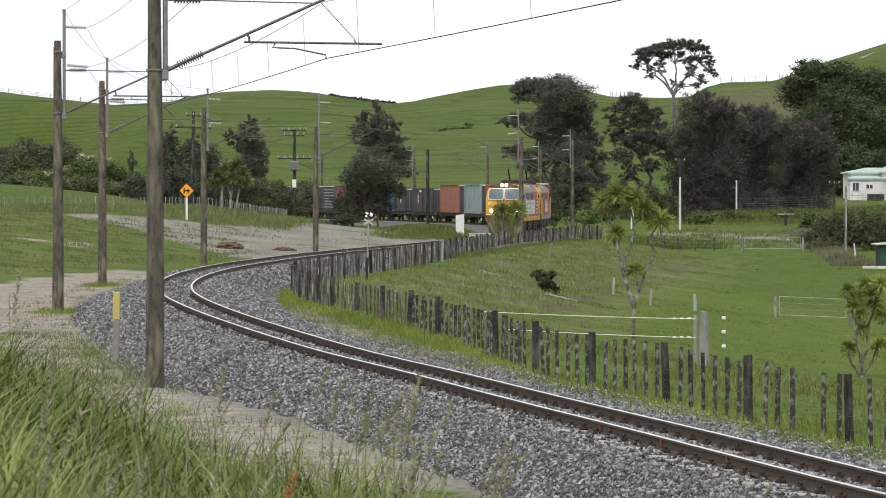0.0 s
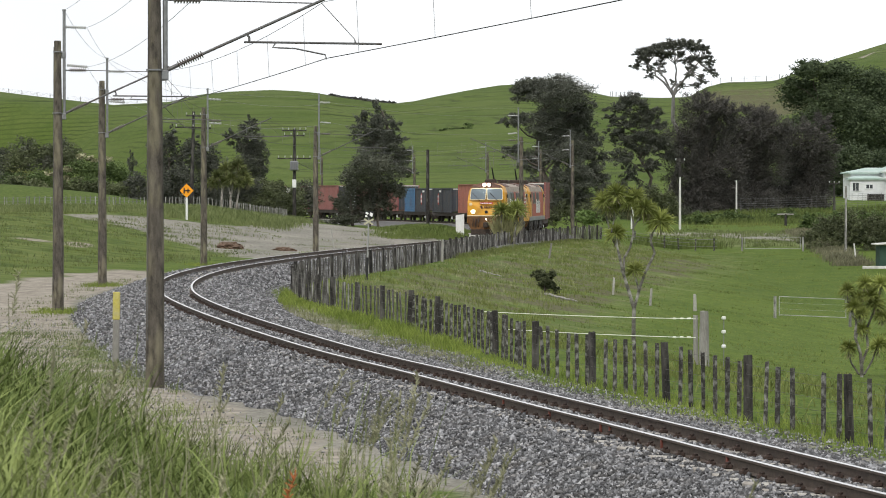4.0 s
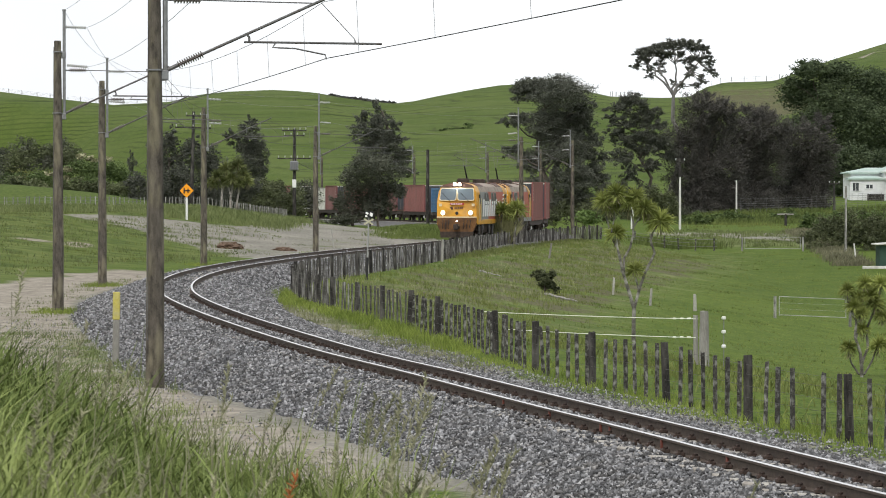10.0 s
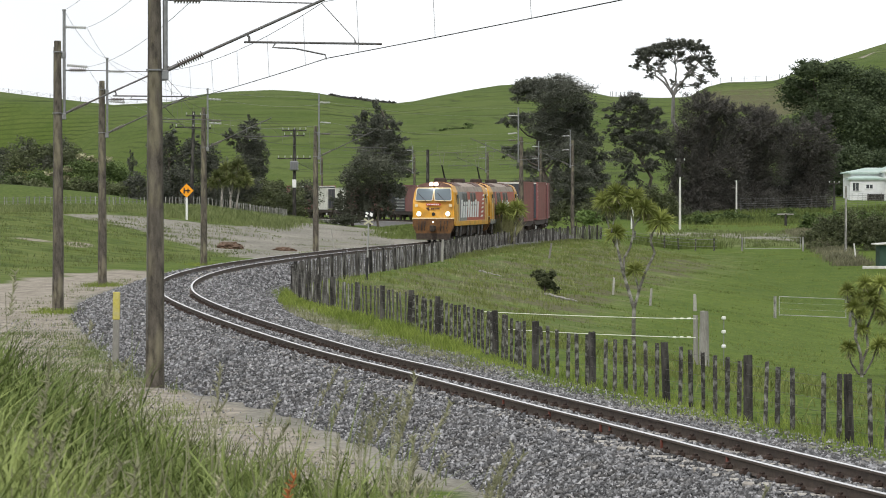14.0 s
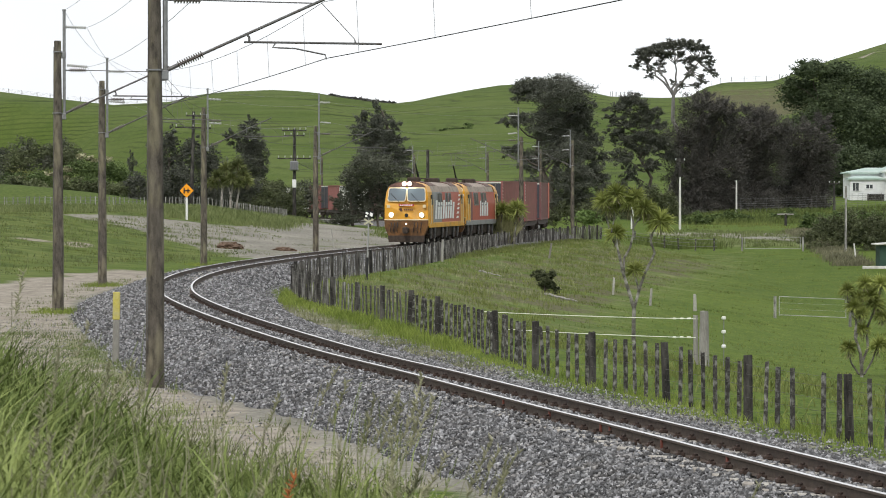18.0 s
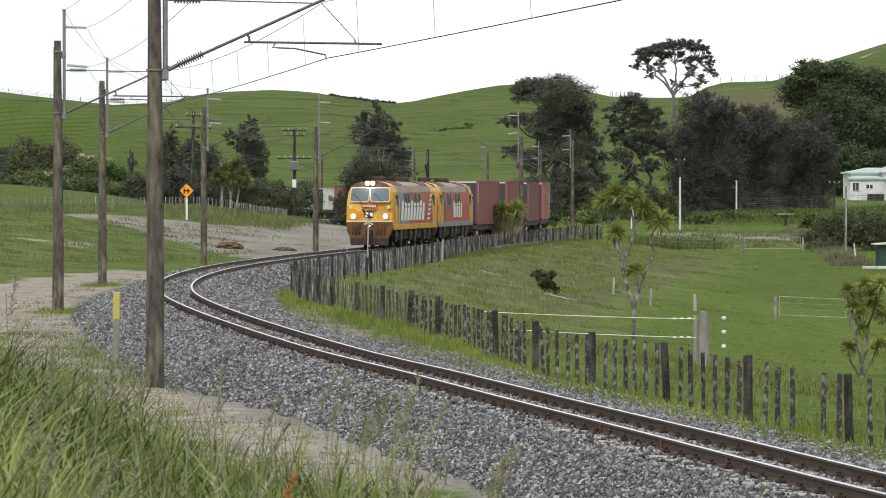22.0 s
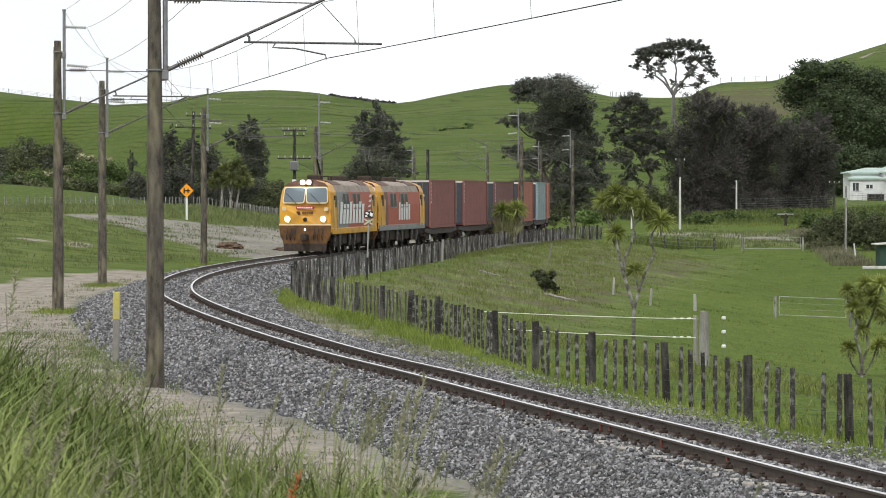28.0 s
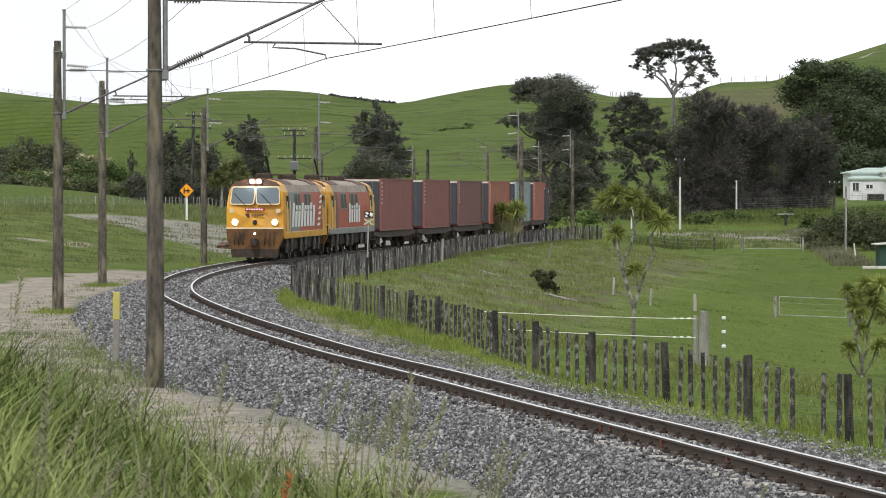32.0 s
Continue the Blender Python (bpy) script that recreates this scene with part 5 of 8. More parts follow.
BLOBS["bushR"] = (59.6, 535, [(-4.7, -1.7, 15.8, 2.7, 1.4), (-0.5, 0.0, 15.2, 3.4, 2.0), (-5.6, 2.3, 12.4, 3.6, 2.5), (-0.5, -1.4, 10.7, 4.2, 3.4), (4.6, 1.1, 13.7, 3.4, 2.5), (3.8, -2.7, 8.1, 4.2, 3.4), (-3.5, 0.0, 8.1, 4.1, 2.5), (6.3, 2.2, 3.5, 3.4, 3.4), (1.2, -1.1, 3.9, 3.4, 3.4), (6.3, 0.8, 11.1, 2.5, 3.4), (-7.7, -0.8, 13.7, 1.2, 1.2)])
BLOBS["pine"] = (-7.7, 452, [(-0.8, -0.4, 13.7, 0.6, 0.9), (-2.6, 0.0, 12.6, 1.0, 0.8), (-0.3, 0.9, 12.2, 1.4, 0.9), (-1.9, -0.6, 10.8, 2.0, 0.9), (1.4, 0.4, 11.1, 1.2, 0.9), (-3.6, -0.5, 10.1, 0.7, 0.4), (2.1, 0.0, 9.6, 1.1, 0.6), (-0.5, 1.8, 9.3, 2.9, 0.9), (2.8, -0.4, 7.9, 1.2, 0.6), (1.7, 0.6, 6.9, 2.0, 1.1), (2.8, -1.0, 5.3, 1.6, 0.6), (-1.2, 0.0, 7.3, 2.2, 1.4), (-0.4, -0.5, 11.6, 1.2, 1.0), (0.5, -0.6, 8.7, 1.7, 1.0), (0.1, -0.6, 10.1, 1.5, 0.9)])
BLOBS["manuka"] = (-8.1, 362, [(1.0, -1.7, 6.2, 2.6, 1.1), (-1.0, 0.0, 4.7, 2.0, 1.6), (2.2, 1.3, 4.1, 2.0, 1.7), (-2.5, -0.3, 2.4, 1.0, 1.1), (-0.2, 0.7, 2.4, 2.2, 1.7), (-1.9, -1.0, 0.7, 1.6, 0.7), (2.1, 0.0, 2.1, 1.1, 1.0), (-3.7, 0.5, 0.4, 0.8, 0.7), (3.6, -0.3, 3.6, 1.0, 0.8)])
BLOBS["darkL"] = (-26.9, 350, [(0.0, -0.7, 6.4, 1.1, 0.9), (1.7, 0.0, 5.2, 1.7, 1.3), (-0.7, 1.1, 4.1, 1.7, 1.9), (1.1, -0.8, 2.6, 2.4, 1.6), (2.6, 0.2, 6.1, 0.7, 0.8), (-1.1, -1.1, 1.4, 1.7, 0.8), (-3.3, 0.0, 2.3, 1.1, 1.2), (3.6, 0.6, 4.6, 1.5, 1.5), (4.4, 1.5, 3.4, 1.8, 1.6), (6.0, 1.8, 2.6, 1.7, 1.5), (4.8, 1.4, 1.4, 2.2, 1.2), (7.6, 2.0, 1.8, 1.5, 1.2), (-0.9, 0, 7.6, 0.35, 0.8), (0.3, 0.2, 7.3, 0.4, 0.7)])
BLOBS["conifer"] = (-26.7, 487, [(0.2, -1.0, 11.9, 1.5, 1.2), (1.3, 0.0, 9.6, 1.5, 1.8), (-1.3, 0.8, 10.5, 1.2, 1.2), (1.9, -0.3, 7.1, 1.1, 1.5), (-2.5, 0.3, 11.3, 0.9, 0.8), (0.2, -1.2, 7.5, 1.9, 1.5), (0.3, 0.2, 9.2, 1.7, 1.6), (0.8, 0.0, 5.2, 2.1, 1.6), (0.5, 0.1, 13.2, 0.8, 0.8)])
BLOBS["scrubM"] = (-18.3, 384, [(-0.8, -1.3, 2.7, 2.1, 1.5), (2.2, 0.0, 2.1, 1.6, 1.8), (-1.8, 0.8, 3.7, 1.2, 0.8), (3.1, -0.2, 0.7, 0.7, 0.9), (0.4, 0.4, 3.6, 1.2, 0.7), (-3.3, -0.8, 2.1, 1.2, 0.9)])
BLOBS["scrubL1"] = (-42.4, 372, [(-2.1, -1.2, 4.6, 1.9, 1.1), (0.2, 0.0, 5.6, 1.4, 0.8), (3.3, 1.1, 4.9, 1.8, 1.4), (-3.0, -0.5, 3.1, 1.5, 0.8), (1.7, 0.3, 5.6, 0.8, 0.6)])
BLOBS["scrubL2"] = (-37.4, 364, [(-6.7, -1.0, 2.7, 1.6, 0.8), (-3.3, 0.0, 2.7, 2.3, 0.9), (0.8, 1.3, 3.6, 2.0, 1.3), (3.7, -0.6, 3.6, 1.7, 1.2), (5.5, 0.4, 2.4, 1.4, 1.3), (1.3, -1.7, 2.1, 2.6, 1.0), (-1.4, 0.0, 3.4, 1.3, 0.8)])
BLOBS["scrubR"] = (34.7, 300, [(-2.5, -0.7, 1.6, 1.1, 0.6), (-0.6, 0.0, 1.0, 1.3, 0.9), (0.9, 1.0, 0.6, 1.6, 1.0), (-1.5, -0.3, 0.1, 1.0, 0.6), (1.9, 0.3, 1.7, 1.0, 0.7), (2.0, -0.6, -0.4, 1.0, 0.7)])
BLOBS["scrubR2"] = (38.1, 338, [(-2.9, -0.8, 1.1, 1.2, 0.5), (-1.0, 0.0, 0.8, 1.3, 0.6), (0.9, 0.9, 1.1, 1.4, 0.6), (2.7, -0.4, 1.2, 1.4, 0.8), (-3.7, 0.2, 0.3, 0.8, 0.4), (3.9, -0.7, 0.4, 1.1, 0.8)])
BLOBS["shrub"] = (28.9, 425, [(-1.5, -0.8, 1.3, 1.2, 1.6), (0.2, 0.0, 0.9, 0.9, 0.9), (1.3, 1.0, -0.5, 1.6, 0.5)])
BLOBS["brightbush"] = (13.8, 345, [(0.3, -0.8, 1.1, 1.3, 0.7), (-0.3, 0.0, 1.6, 0.7, 0.4)])
BLOBS["bankbush"] = (4.9, 173, [(0.1, -0.3, 0.7, 0.4, 0.4), (0.3, 0.0, 0.3, 0.3, 0.3), (-0.2, 0.2, 1.0, 0.2, 0.2), (-0.3, 0.1, 0.85, 0.32, 0.28), (0.35, 0.0, 0.75, 0.32, 0.3), (0.1, 0.1, 0.3, 0.42, 0.3), (0.55, 0.0, 0.1, 0.28, 0.26), (-0.05, -0.1, 0.6, 0.4, 0.35)])
BLOBS["fillA"] = (-38.7, 356, [(-7.9, -0.9, 1.6, 1.5, 1.1), (-5.9, 0.0, 1.3, 1.5, 1.1), (-3.9, 0.9, 1.9, 1.5, 1.1), (-1.9, -0.5, 1.6, 1.5, 1.1), (0.0, 0.5, 1.3, 1.5, 1.1), (2.0, -0.9, 1.9, 1.5, 1.1), (4.0, 0.0, 1.6, 1.5, 1.1), (6.0, 0.9, 1.3, 1.5, 1.1), (8.0, -0.5, 1.9, 1.5, 1.1)])
BLOBS["fillB"] = (-24, 392, [(-8.9, -1.2, 1.6, 1.9, 1.7), (-6.9, 0.0, 1.1, 1.9, 1.7), (-4.9, 1.2, 2.0, 1.9, 1.7), (-2.9, -0.6, 1.6, 1.9, 1.7), (-1.0, 0.6, 1.6, 1.9, 1.7), (1.0, -1.2, 1.1, 1.9, 1.7), (3.0, 0.0, 2.0, 1.9, 1.7), (5.0, 1.2, 1.6, 1.9, 1.7), (7.0, -0.6, 1.1, 1.9, 1.7), (9.0, 0.6, 2.0, 1.9, 1.7)])
BLOBS["blossom"] = (-38, 361, [(1.4, -0.5, 5.0, 0.8, 0.3), (2.5, 0.0, 4.7, 0.8, 0.3), (4.0, 0.4, 4.7, 0.7, 0.3), (-0.0, -0.1, 3.7, 0.5, 0.3), (-0.2, 0.1, 2.8, 0.3, 0.3), (-0.5, -0.2, 1.4, 0.3, 0.3), (-5.2, 0.0, 2.8, 0.8, 0.2), (-1.8, 0.4, 3.2, 0.7, 0.2)])
BLOBS["belt"] = (55.5, 503, [(-6.0, 0, 2.0, 2.6, 2.2), (-3.0, 1, 3.4, 2.8, 2.4), (0.0, 0, 4.0, 3.0, 2.6), (3.0, 1, 4.6, 3.0, 2.8), (6.0, 0, 4.2, 3.0, 2.6), (9.0, 1, 4.0, 3.0, 2.6), (-8.0, 1, 1.4, 2.2, 1.6), (-10.5, 0, 1.6, 2.2, 1.8)])
BLOBS["scrubR3"] = (32.6, 287, [(-3.0, 0, 0.9, 1.1, 0.9), (-1.4, 0.6, 1.7, 1.3, 1.1), (0.4, 0, 2.0, 1.4, 1.3), (1.9, 0.5, 1.6, 1.4, 1.3), (3.2, 0, 1.8, 1.4, 1.4), (-0.4, -0.5, 0.8, 1.2, 0.8), (1.6, -0.6, 0.7, 1.2, 0.8)])
BLOBS["scrubP"] = (22.3, 402, [(-3.6, 0, 1.2, 1.0, 0.9), (-2.2, 0.4, 1.9, 1.3, 1.1), (-0.4, 0, 2.2, 1.3, 1.2), (1.4, 0.3, 2.7, 1.4, 1.4), (2.8, 0, 2.2, 1.4, 1.5), (3.9, 0.3, 1.2, 1.0, 1.0), (0.6, -0.4, 1.0, 1.6, 0.9), (-1.6, -0.4, 0.8, 1.4, 0.8)])
BLOBS["scrubQ"] = (13.2, 352, [(-2.6, 0, 1.0, 1.0, 0.9), (-1.2, 0.3, 1.6, 1.2, 1.1), (0.4, 0, 1.3, 1.1, 1.0), (1.8, 0.3, 1.8, 1.2, 1.2), (3.0, 0, 1.2, 1.0, 0.9)])
BLOBS["fillC"] = (-49, 380, [(-3, 0, 2.2, 1.6, 1.1), (-1, 0.5, 2.8, 1.6, 1.2), (1, 0, 3.2, 1.7, 1.2), (3, 0.5, 3.0, 1.7, 1.2), (5, 0, 2.9, 1.6, 1.1), (7, 0.4, 2.6, 1.6, 1.1)])
BLOBS["fillD"] = (-53, 412, [(-3, 0, 4.6, 1.7, 1.6), (-0.5, 0.5, 5.2, 1.8, 1.8), (2, 0, 4.8, 1.7, 1.7), (4.5, 0.5, 5.6, 1.8, 2.0), (7, 0, 5.2, 1.7, 1.8), (9, 0.4, 5.8, 1.6, 1.8)])
BLOBS["spires"] = (-31.5, 384, [(0, 0, 6.6, 0.35, 1.3), (0.15, 0, 5.2, 0.6, 1.0), (-2.2, 0.3, 4.9, 0.3, 1.0), (-2.0, 0.2, 4.0, 0.55, 0.8), (0.9, 0.1, 4.6, 0.5, 1.0)])
BLOBS["scrubL3"] = (-46.1, 352, [(0.6, -1.4, 3.7, 2.2, 1.7), (-1.6, 0.0, 4.2, 2.2, 2.0), (0.9, 1.1, 2.0, 1.7, 1.1)])
build_tree("macrocarpa_tree", "broad dark macrocarpa tree with flat layered crown", "tree", "macrocarpa", "leaf_pine", 0.105, 125, ((-0.7, 0, 0.45), (0.5, 0.4, 0.4)), 0.82, seed=3, brush=0.45, narrow=0.33)
build_tree("leaning_pine", "dark pine with sparse layered side branches", "tree", "leaning", "leaf_pine", 0.1, 140, ((1.6, 0.3, 0.26),), 0.85, seed=5, brush=0.45, narrow=0.33)
build_tree("tall_pine", "tall bare-stemmed pine with flat open crown", "tree", "umbrella", "leaf_pine", 0.095, 165, ((0.0, 0, 0.46),), 0.7, "bark_grey", seed=8, brush=0.35, narrow=0.35, hubs=((-1.9, -0.3, 18.2), (1.9, 0.3, 18.0), (3.2, 0.3, 19.2), (0.2, -0.4, 18.9), (-3.2, -0.2, 18.9), (0.9, 0.3, 16.0)))
build_tree("cedar_tree", "dense dark evergreen shelter tree", "tree", "cedarA", "leaf_dark", 0.13, 76, ((0, 0, 0.5),), 0.6, droop=-0.35, skirt=True, brush=0.8, narrow=0.24, seed=11, group="shelter trees")
build_tree("cedar_tree", "dense dark evergreen shelter tree beside the house paddock", "tree", "cedarB", "leaf_dark", 0.13, 76, ((0, 0, 0.5),), 0.6, droop=-0.35, skirt=True, brush=0.8, narrow=0.24, seed=12, group="shelter trees")
build_tree("cedar_tree", "dark drooping evergreen shelter tree near the house", "tree", "cedarC", "leaf_dark", 0.13, 76, ((0, 0, 0.5),), 0.6, droop=-0.35, skirt=True, brush=0.8, narrow=0.24, seed=13, group="shelter trees")
build_tree("willow_grove", "olive green broadleaf grove on the hillside", "tree", "bushR", "leaf_willow", 0.18, 46, ((-3, 0, 0.35), (3, 0, 0.35), (7, 1, 0.3)), 0.6, skirt=True, seed=14)
build_tree("young_pine", "dark young pine with upswept branches", "tree", "pine", "leaf_pine", 0.11, 120, ((0, 0, 0.3),), 0.95, droop=-0.5, seed=15, brush=0.6, narrow=0.3)
build_tree("manuka_tree", "grey-green bushy tree in front of the far track", "tree", "manuka", "leaf_grey", 0.09, 110, ((-1, 0, 0.18), (0.6, 0.3, 0.16), (1.6, 0, 0.14)), 0.7, seed=16)
build_tree("dark_shrub_tree", "dark evergreen shrubby tree behind the berm fence", "tree", "darkL", "leaf_pine", 0.09, 110, ((0, 0, 0.2), (1, 0, 0.15)), 0.6, skirt=True, seed=17)
build_tree("background_conifer", "tall dark conifer behind the lighter tree", "tree", "conifer", "leaf_pine", 0.12, 100, ((0, 0, 0.25),), 0.85, seed=19, brush=0.5, narrow=0.3, droop=-0.4)
build_tree("scrub", "dark mixed scrub beside the power pole", "shrub", "scrubM", "leaf_scrub", 0.1, 82, ((0, 0, 0.12), (2, 0, 0.1)), 0.6, skirt=True, seed=20, group="roadside scrub")
build_tree("scrub", "dark green scrub below the hill", "shrub", "scrubL1", "leaf_scrub", 0.1, 82, ((0, 0, 0.12), (2, 0, 0.1)), 0.6, skirt=True, seed=21, group="roadside scrub")
build_tree("scrub", "olive roadside scrub with pale blossom", "shrub", "scrubL2", "leaf_olive", 0.09, 95, ((0, 0, 0.12), (3, 0, 0.1)), 0.6, skirt=True, seed=22, group="roadside scrub")
build_tree("scrub", "dense green scrub at the paddock's edge", "shrub", "scrubL3", "leaf_grey", 0.1, 80, ((0, 0, 0.12),), 0.6, skirt=True, seed=27, group="roadside scrub")
build_tree("scrub", "dense low scrub behind the berm fence", "shrub", "fillA", "leaf_scrub", 0.1, 82, ((0, 0, 0.1),), 0.6, seed=51, group="roadside scrub", limbs=False)
build_tree("scrub", "dense dark scrub hiding the far track", "shrub", "fillB", "leaf_grey", 0.1, 82, ((0, 0, 0.1),), 0.6, seed=52, group="roadside scrub", limbs=False)
build_tree("garden_shrub", "grey-green shrubs round the white pole", "shrub", "scrubP", "leaf_scrub", 0.1, 85, ((0, 0, 0.08), (2, 0, 0.08)), 0.6, seed=76)
build_tree("trackside_shrubs", "dark scrubby shrubs beyond the bend of the track", "shrub", "scrubQ", "leaf_scrub", 0.09, 95, ((0, 0, 0.07), (1.6, 0, 0.07)), 0.6, seed=77)
build_tree("shelter_belt", "dark broadleaf shelter belt behind the house", "tree", "belt", "leaf_willow", 0.18, 40, ((-4, 0, 0.25), (3, 0, 0.25)), 0.6, skirt=True, seed=71)
build_tree("hedge_shrubs", "tangled grey-green shrubs above the shed", "shrub", "scrubR3", "leaf_scrub", 0.08, 110, ((0, 0, 0.08), (1.5, 0, 0.08)), 0.6, seed=72)
build_tree("scrub", "yellow-green scrub at the foot of the hill", "shrub", "fillC", "leaf_yellow", 0.1, 70, ((0, 0, 0.1),), 0.6, seed=73, group="roadside scrub", limbs=False)
build_tree("scrub", "grey-green scrub row under the hill", "shrub", "fillD", "leaf_grey", 0.11, 70, ((0, 0, 0.1),), 0.6, seed=74, group="roadside scrub", limbs=False)
build_tree("young_conifers", "narrow dark young conifers among the scrub", "tree", "spires", "leaf_pine", 0.09, 160, ((0, 0, 0.08), (-1.8, 0.3, 0.07)), 0.8, seed=75, droop=-0.6, brush=0.3, narrow=0.3)
build_tree("blossom_bush", "bush topped with pale cream blossom", "shrub", "blossom", "leaf_blossom", 0.16, 12, ((0, 0, 0.08),), 0.5, seed=53, limbs=False)
build_tree("hedge_shrubs", "olive shrubs on the bank near the shed", "shrub", "scrubR", "leaf_scrub", 0.09, 90, ((0, 0, 0.1), (1.5, 0, 0.1)), 0.6, skirt=True, seed=23)
build_tree("hedge_shrubs", "mixed olive shrubs below the house", "shrub", "scrubR2", "leaf_olive", 0.09, 90, ((0, 0, 0.1),), 0.6, skirt=True, seed=54)
build_tree("garden_shrub", "grey-green shrub at the foot of the dark trees", "shrub", "shrub", "leaf_grey", 0.11, 80, ((0, 0, 0.12),), 0.6, skirt=True, seed=24)
for key, x, y, w in (("low_bank_shrub_a", 26.2, 368, 1.3), ("low_bank_shrub_b", 31.8, 392, 1.5), ("low_bank_shrub_c", 38.6, 396, 1.6), ("low_bank_shrub_d", 42.0, 380, 1.4), ("low_bank_shrub_e", 45.5, 392, 1.7)):
    BLOBS[key] = (x, y, [(-w, 0, 0.5, w * 0.6, 0.5), (0, 0.3, 0.8, w * 0.7, 0.7), (w, 0, 0.45, w * 0.6, 0.5), (w * 0.4, -0.4, 0.4, w * 0.5, 0.4)])
    build_tree("bank_shrub", "low olive shrub in the rough grass of the garden bank", "shrub", key, "leaf_olive", 0.09, 90, ((0, 0, 0.05),), 0.6, seed=int(x * 10), group="bank shrubs", limbs=False)
build_tree("bright_bush", "bright green rounded bush behind the fence", "shrub", "brightbush", "leaf_bright", 0.1, 85, ((0, 0, 0.1),), 0.6, seed=25)
build_tree("bank_bush", "small dark bush on the grassy bank", "shrub", "bankbush", "leaf_scrub", 0.04, 800, ((0, 0, 0.05),), 0.6, seed=26)


# ---- cabbage trees: forked trunks with heads of long blades ----

def build_ridge_shrubs():
    rng = random.Random(5)
    blobs = []
    for k in range(34):
        x = -24 + 0.42 * k + rng.uniform(-0.2, 0.2)
        r = rng.uniform(0.14, 0.34) * (1.1 if k > 12 else 0.8)
        blobs.append((x, 756.0, gz(x, 756) + r * 0.5, r, r))
    v, f = leaf_cloud(blobs, 14, 0.22, 41)
    tagged(leaf_mesh("ridge_shrubs", v, f, M["leaf_dark"], None), "line of small dark shrubs on the hill crest", "shrubs", kind="stuff")


build_ridge_shrubs()


def build_hill_scrub():
    rng = random.Random(15)
    blobs = []
    for k in range(16):
        x, y = 2.4 + rng.uniform(-2.6, 2.6), 640 + rng.uniform(-5, 5)
        r = rng.uniform(0.4, 0.9)
        blobs.append((x, y, gz(x, y) + 0.05, r, r * 0.22))
    v, f = leaf_cloud(blobs, 18, 0.2, 43)
    tagged(leaf_mesh("hill_scrub", v, f, M["leaf_olive"], None), "patch of low dark scrub on the grassy hillside", "shrubs", kind="stuff")


build_hill_scrub()
M["bark_spotted"] = material("dark_bark_with_pale_lichen_spots", (0.05, 0.045, 0.036), (0.17, 0.162, 0.14), 5.0, 0.95, 0, 0.5, 30, (0.46, 0.45, 0.41), 0.8)
M["blade"] = leaf_material("cabbage_tree_blades", (0.14, 0.168, 0.036), (0.27, 0.3, 0.088), 0.35)
M["blade_dull"] = leaf_material("dull_cabbage_tree_blades", (0.085, 0.105, 0.034), (0.18, 0.2, 0.07), 0.35)
M["straw_blade"] = leaf_material("straw_green_blades", (0.2, 0.2, 0.09), (0.38, 0.37, 0.19), 0.4)
M["dead_blade"] = leaf_material("dry_hanging_blades", (0.13, 0.12, 0.07), (0.24, 0.22, 0.13), 0.4)


def blade_head(center, r, n, seed, low=-0.5, width=0.0):
    rng = np.random.RandomState(seed)
    a = rng.uniform(0, 6.28, n)
    up = rng.uniform(low, 1.0, n)
    h = np.sqrt(np.clip(1 - up ** 2, 0, 1))
    d = np.stack([np.cos(a) * h, np.sin(a) * h, up], 1)
    ln = r * rng.uniform(0.7, 1.15, n)
    side = np.cross(d, rng.normal(size=(n, 3)))
    side /= np.linalg.norm(side, axis=1)[:, None]
    w = width or 0.03 * r / 0.8
    c = np.array(center)[None]
    mid = c + d * (ln * 0.55)[:, None]
    tip = c + d * ln[:, None] - np.array([0, 0, 1.0])[None] * (0.16 * ln * (1 - up * 0.6))[:, None]
    q = np.stack([c - side * w * 0.5, mid - side * w, tip, mid + side * w], 1)
    return q.reshape(-1, 3), np.arange(n * 4).reshape(-1, 4)


def build_cabbage_tree(x, y, stems, heads, label, bark="bark_spotted", width=0.0, leaf="blade"):
    t = tagged(empty("cabbage_tree", Matrix.Translation((x, y, gz(x, y)))), label, "tree", "cabbage trees")
    for k, (path, r0, r1) in enumerate(stems):
        bm = bmesh.new()
        n = len(path) - 1
        for j in range(n):
            a, b = path[j], path[j + 1]
            tube(bm, (a[0], 0.15 * k * (j > 0), a[1]), (b[0], 0.15 * k, b[1]), 0.85 * (r0 + (r1 - r0) * j / n), 0.85 * (r0 + (r1 - r0) * (j + 1) / n), 10)
        part("trunk" if k == 0 else "stem", bm, M[bark], t)
    for k, (hx, hy, hz, r) in enumerate(heads):
        v, f = blade_head((hx, hy, hz), r, 300, k + int(abs(x) * 10), -0.6, width)
        leaf_mesh("blade_head", v, f, M[leaf], t)
        v, f = blade_head((hx, hy, hz - 0.1), r * 0.75, 40, k + 77, -1.0)
        v[:, 2] -= 0.1
        leaf_mesh("dead_skirt", v, f, M["dead_blade"], t)


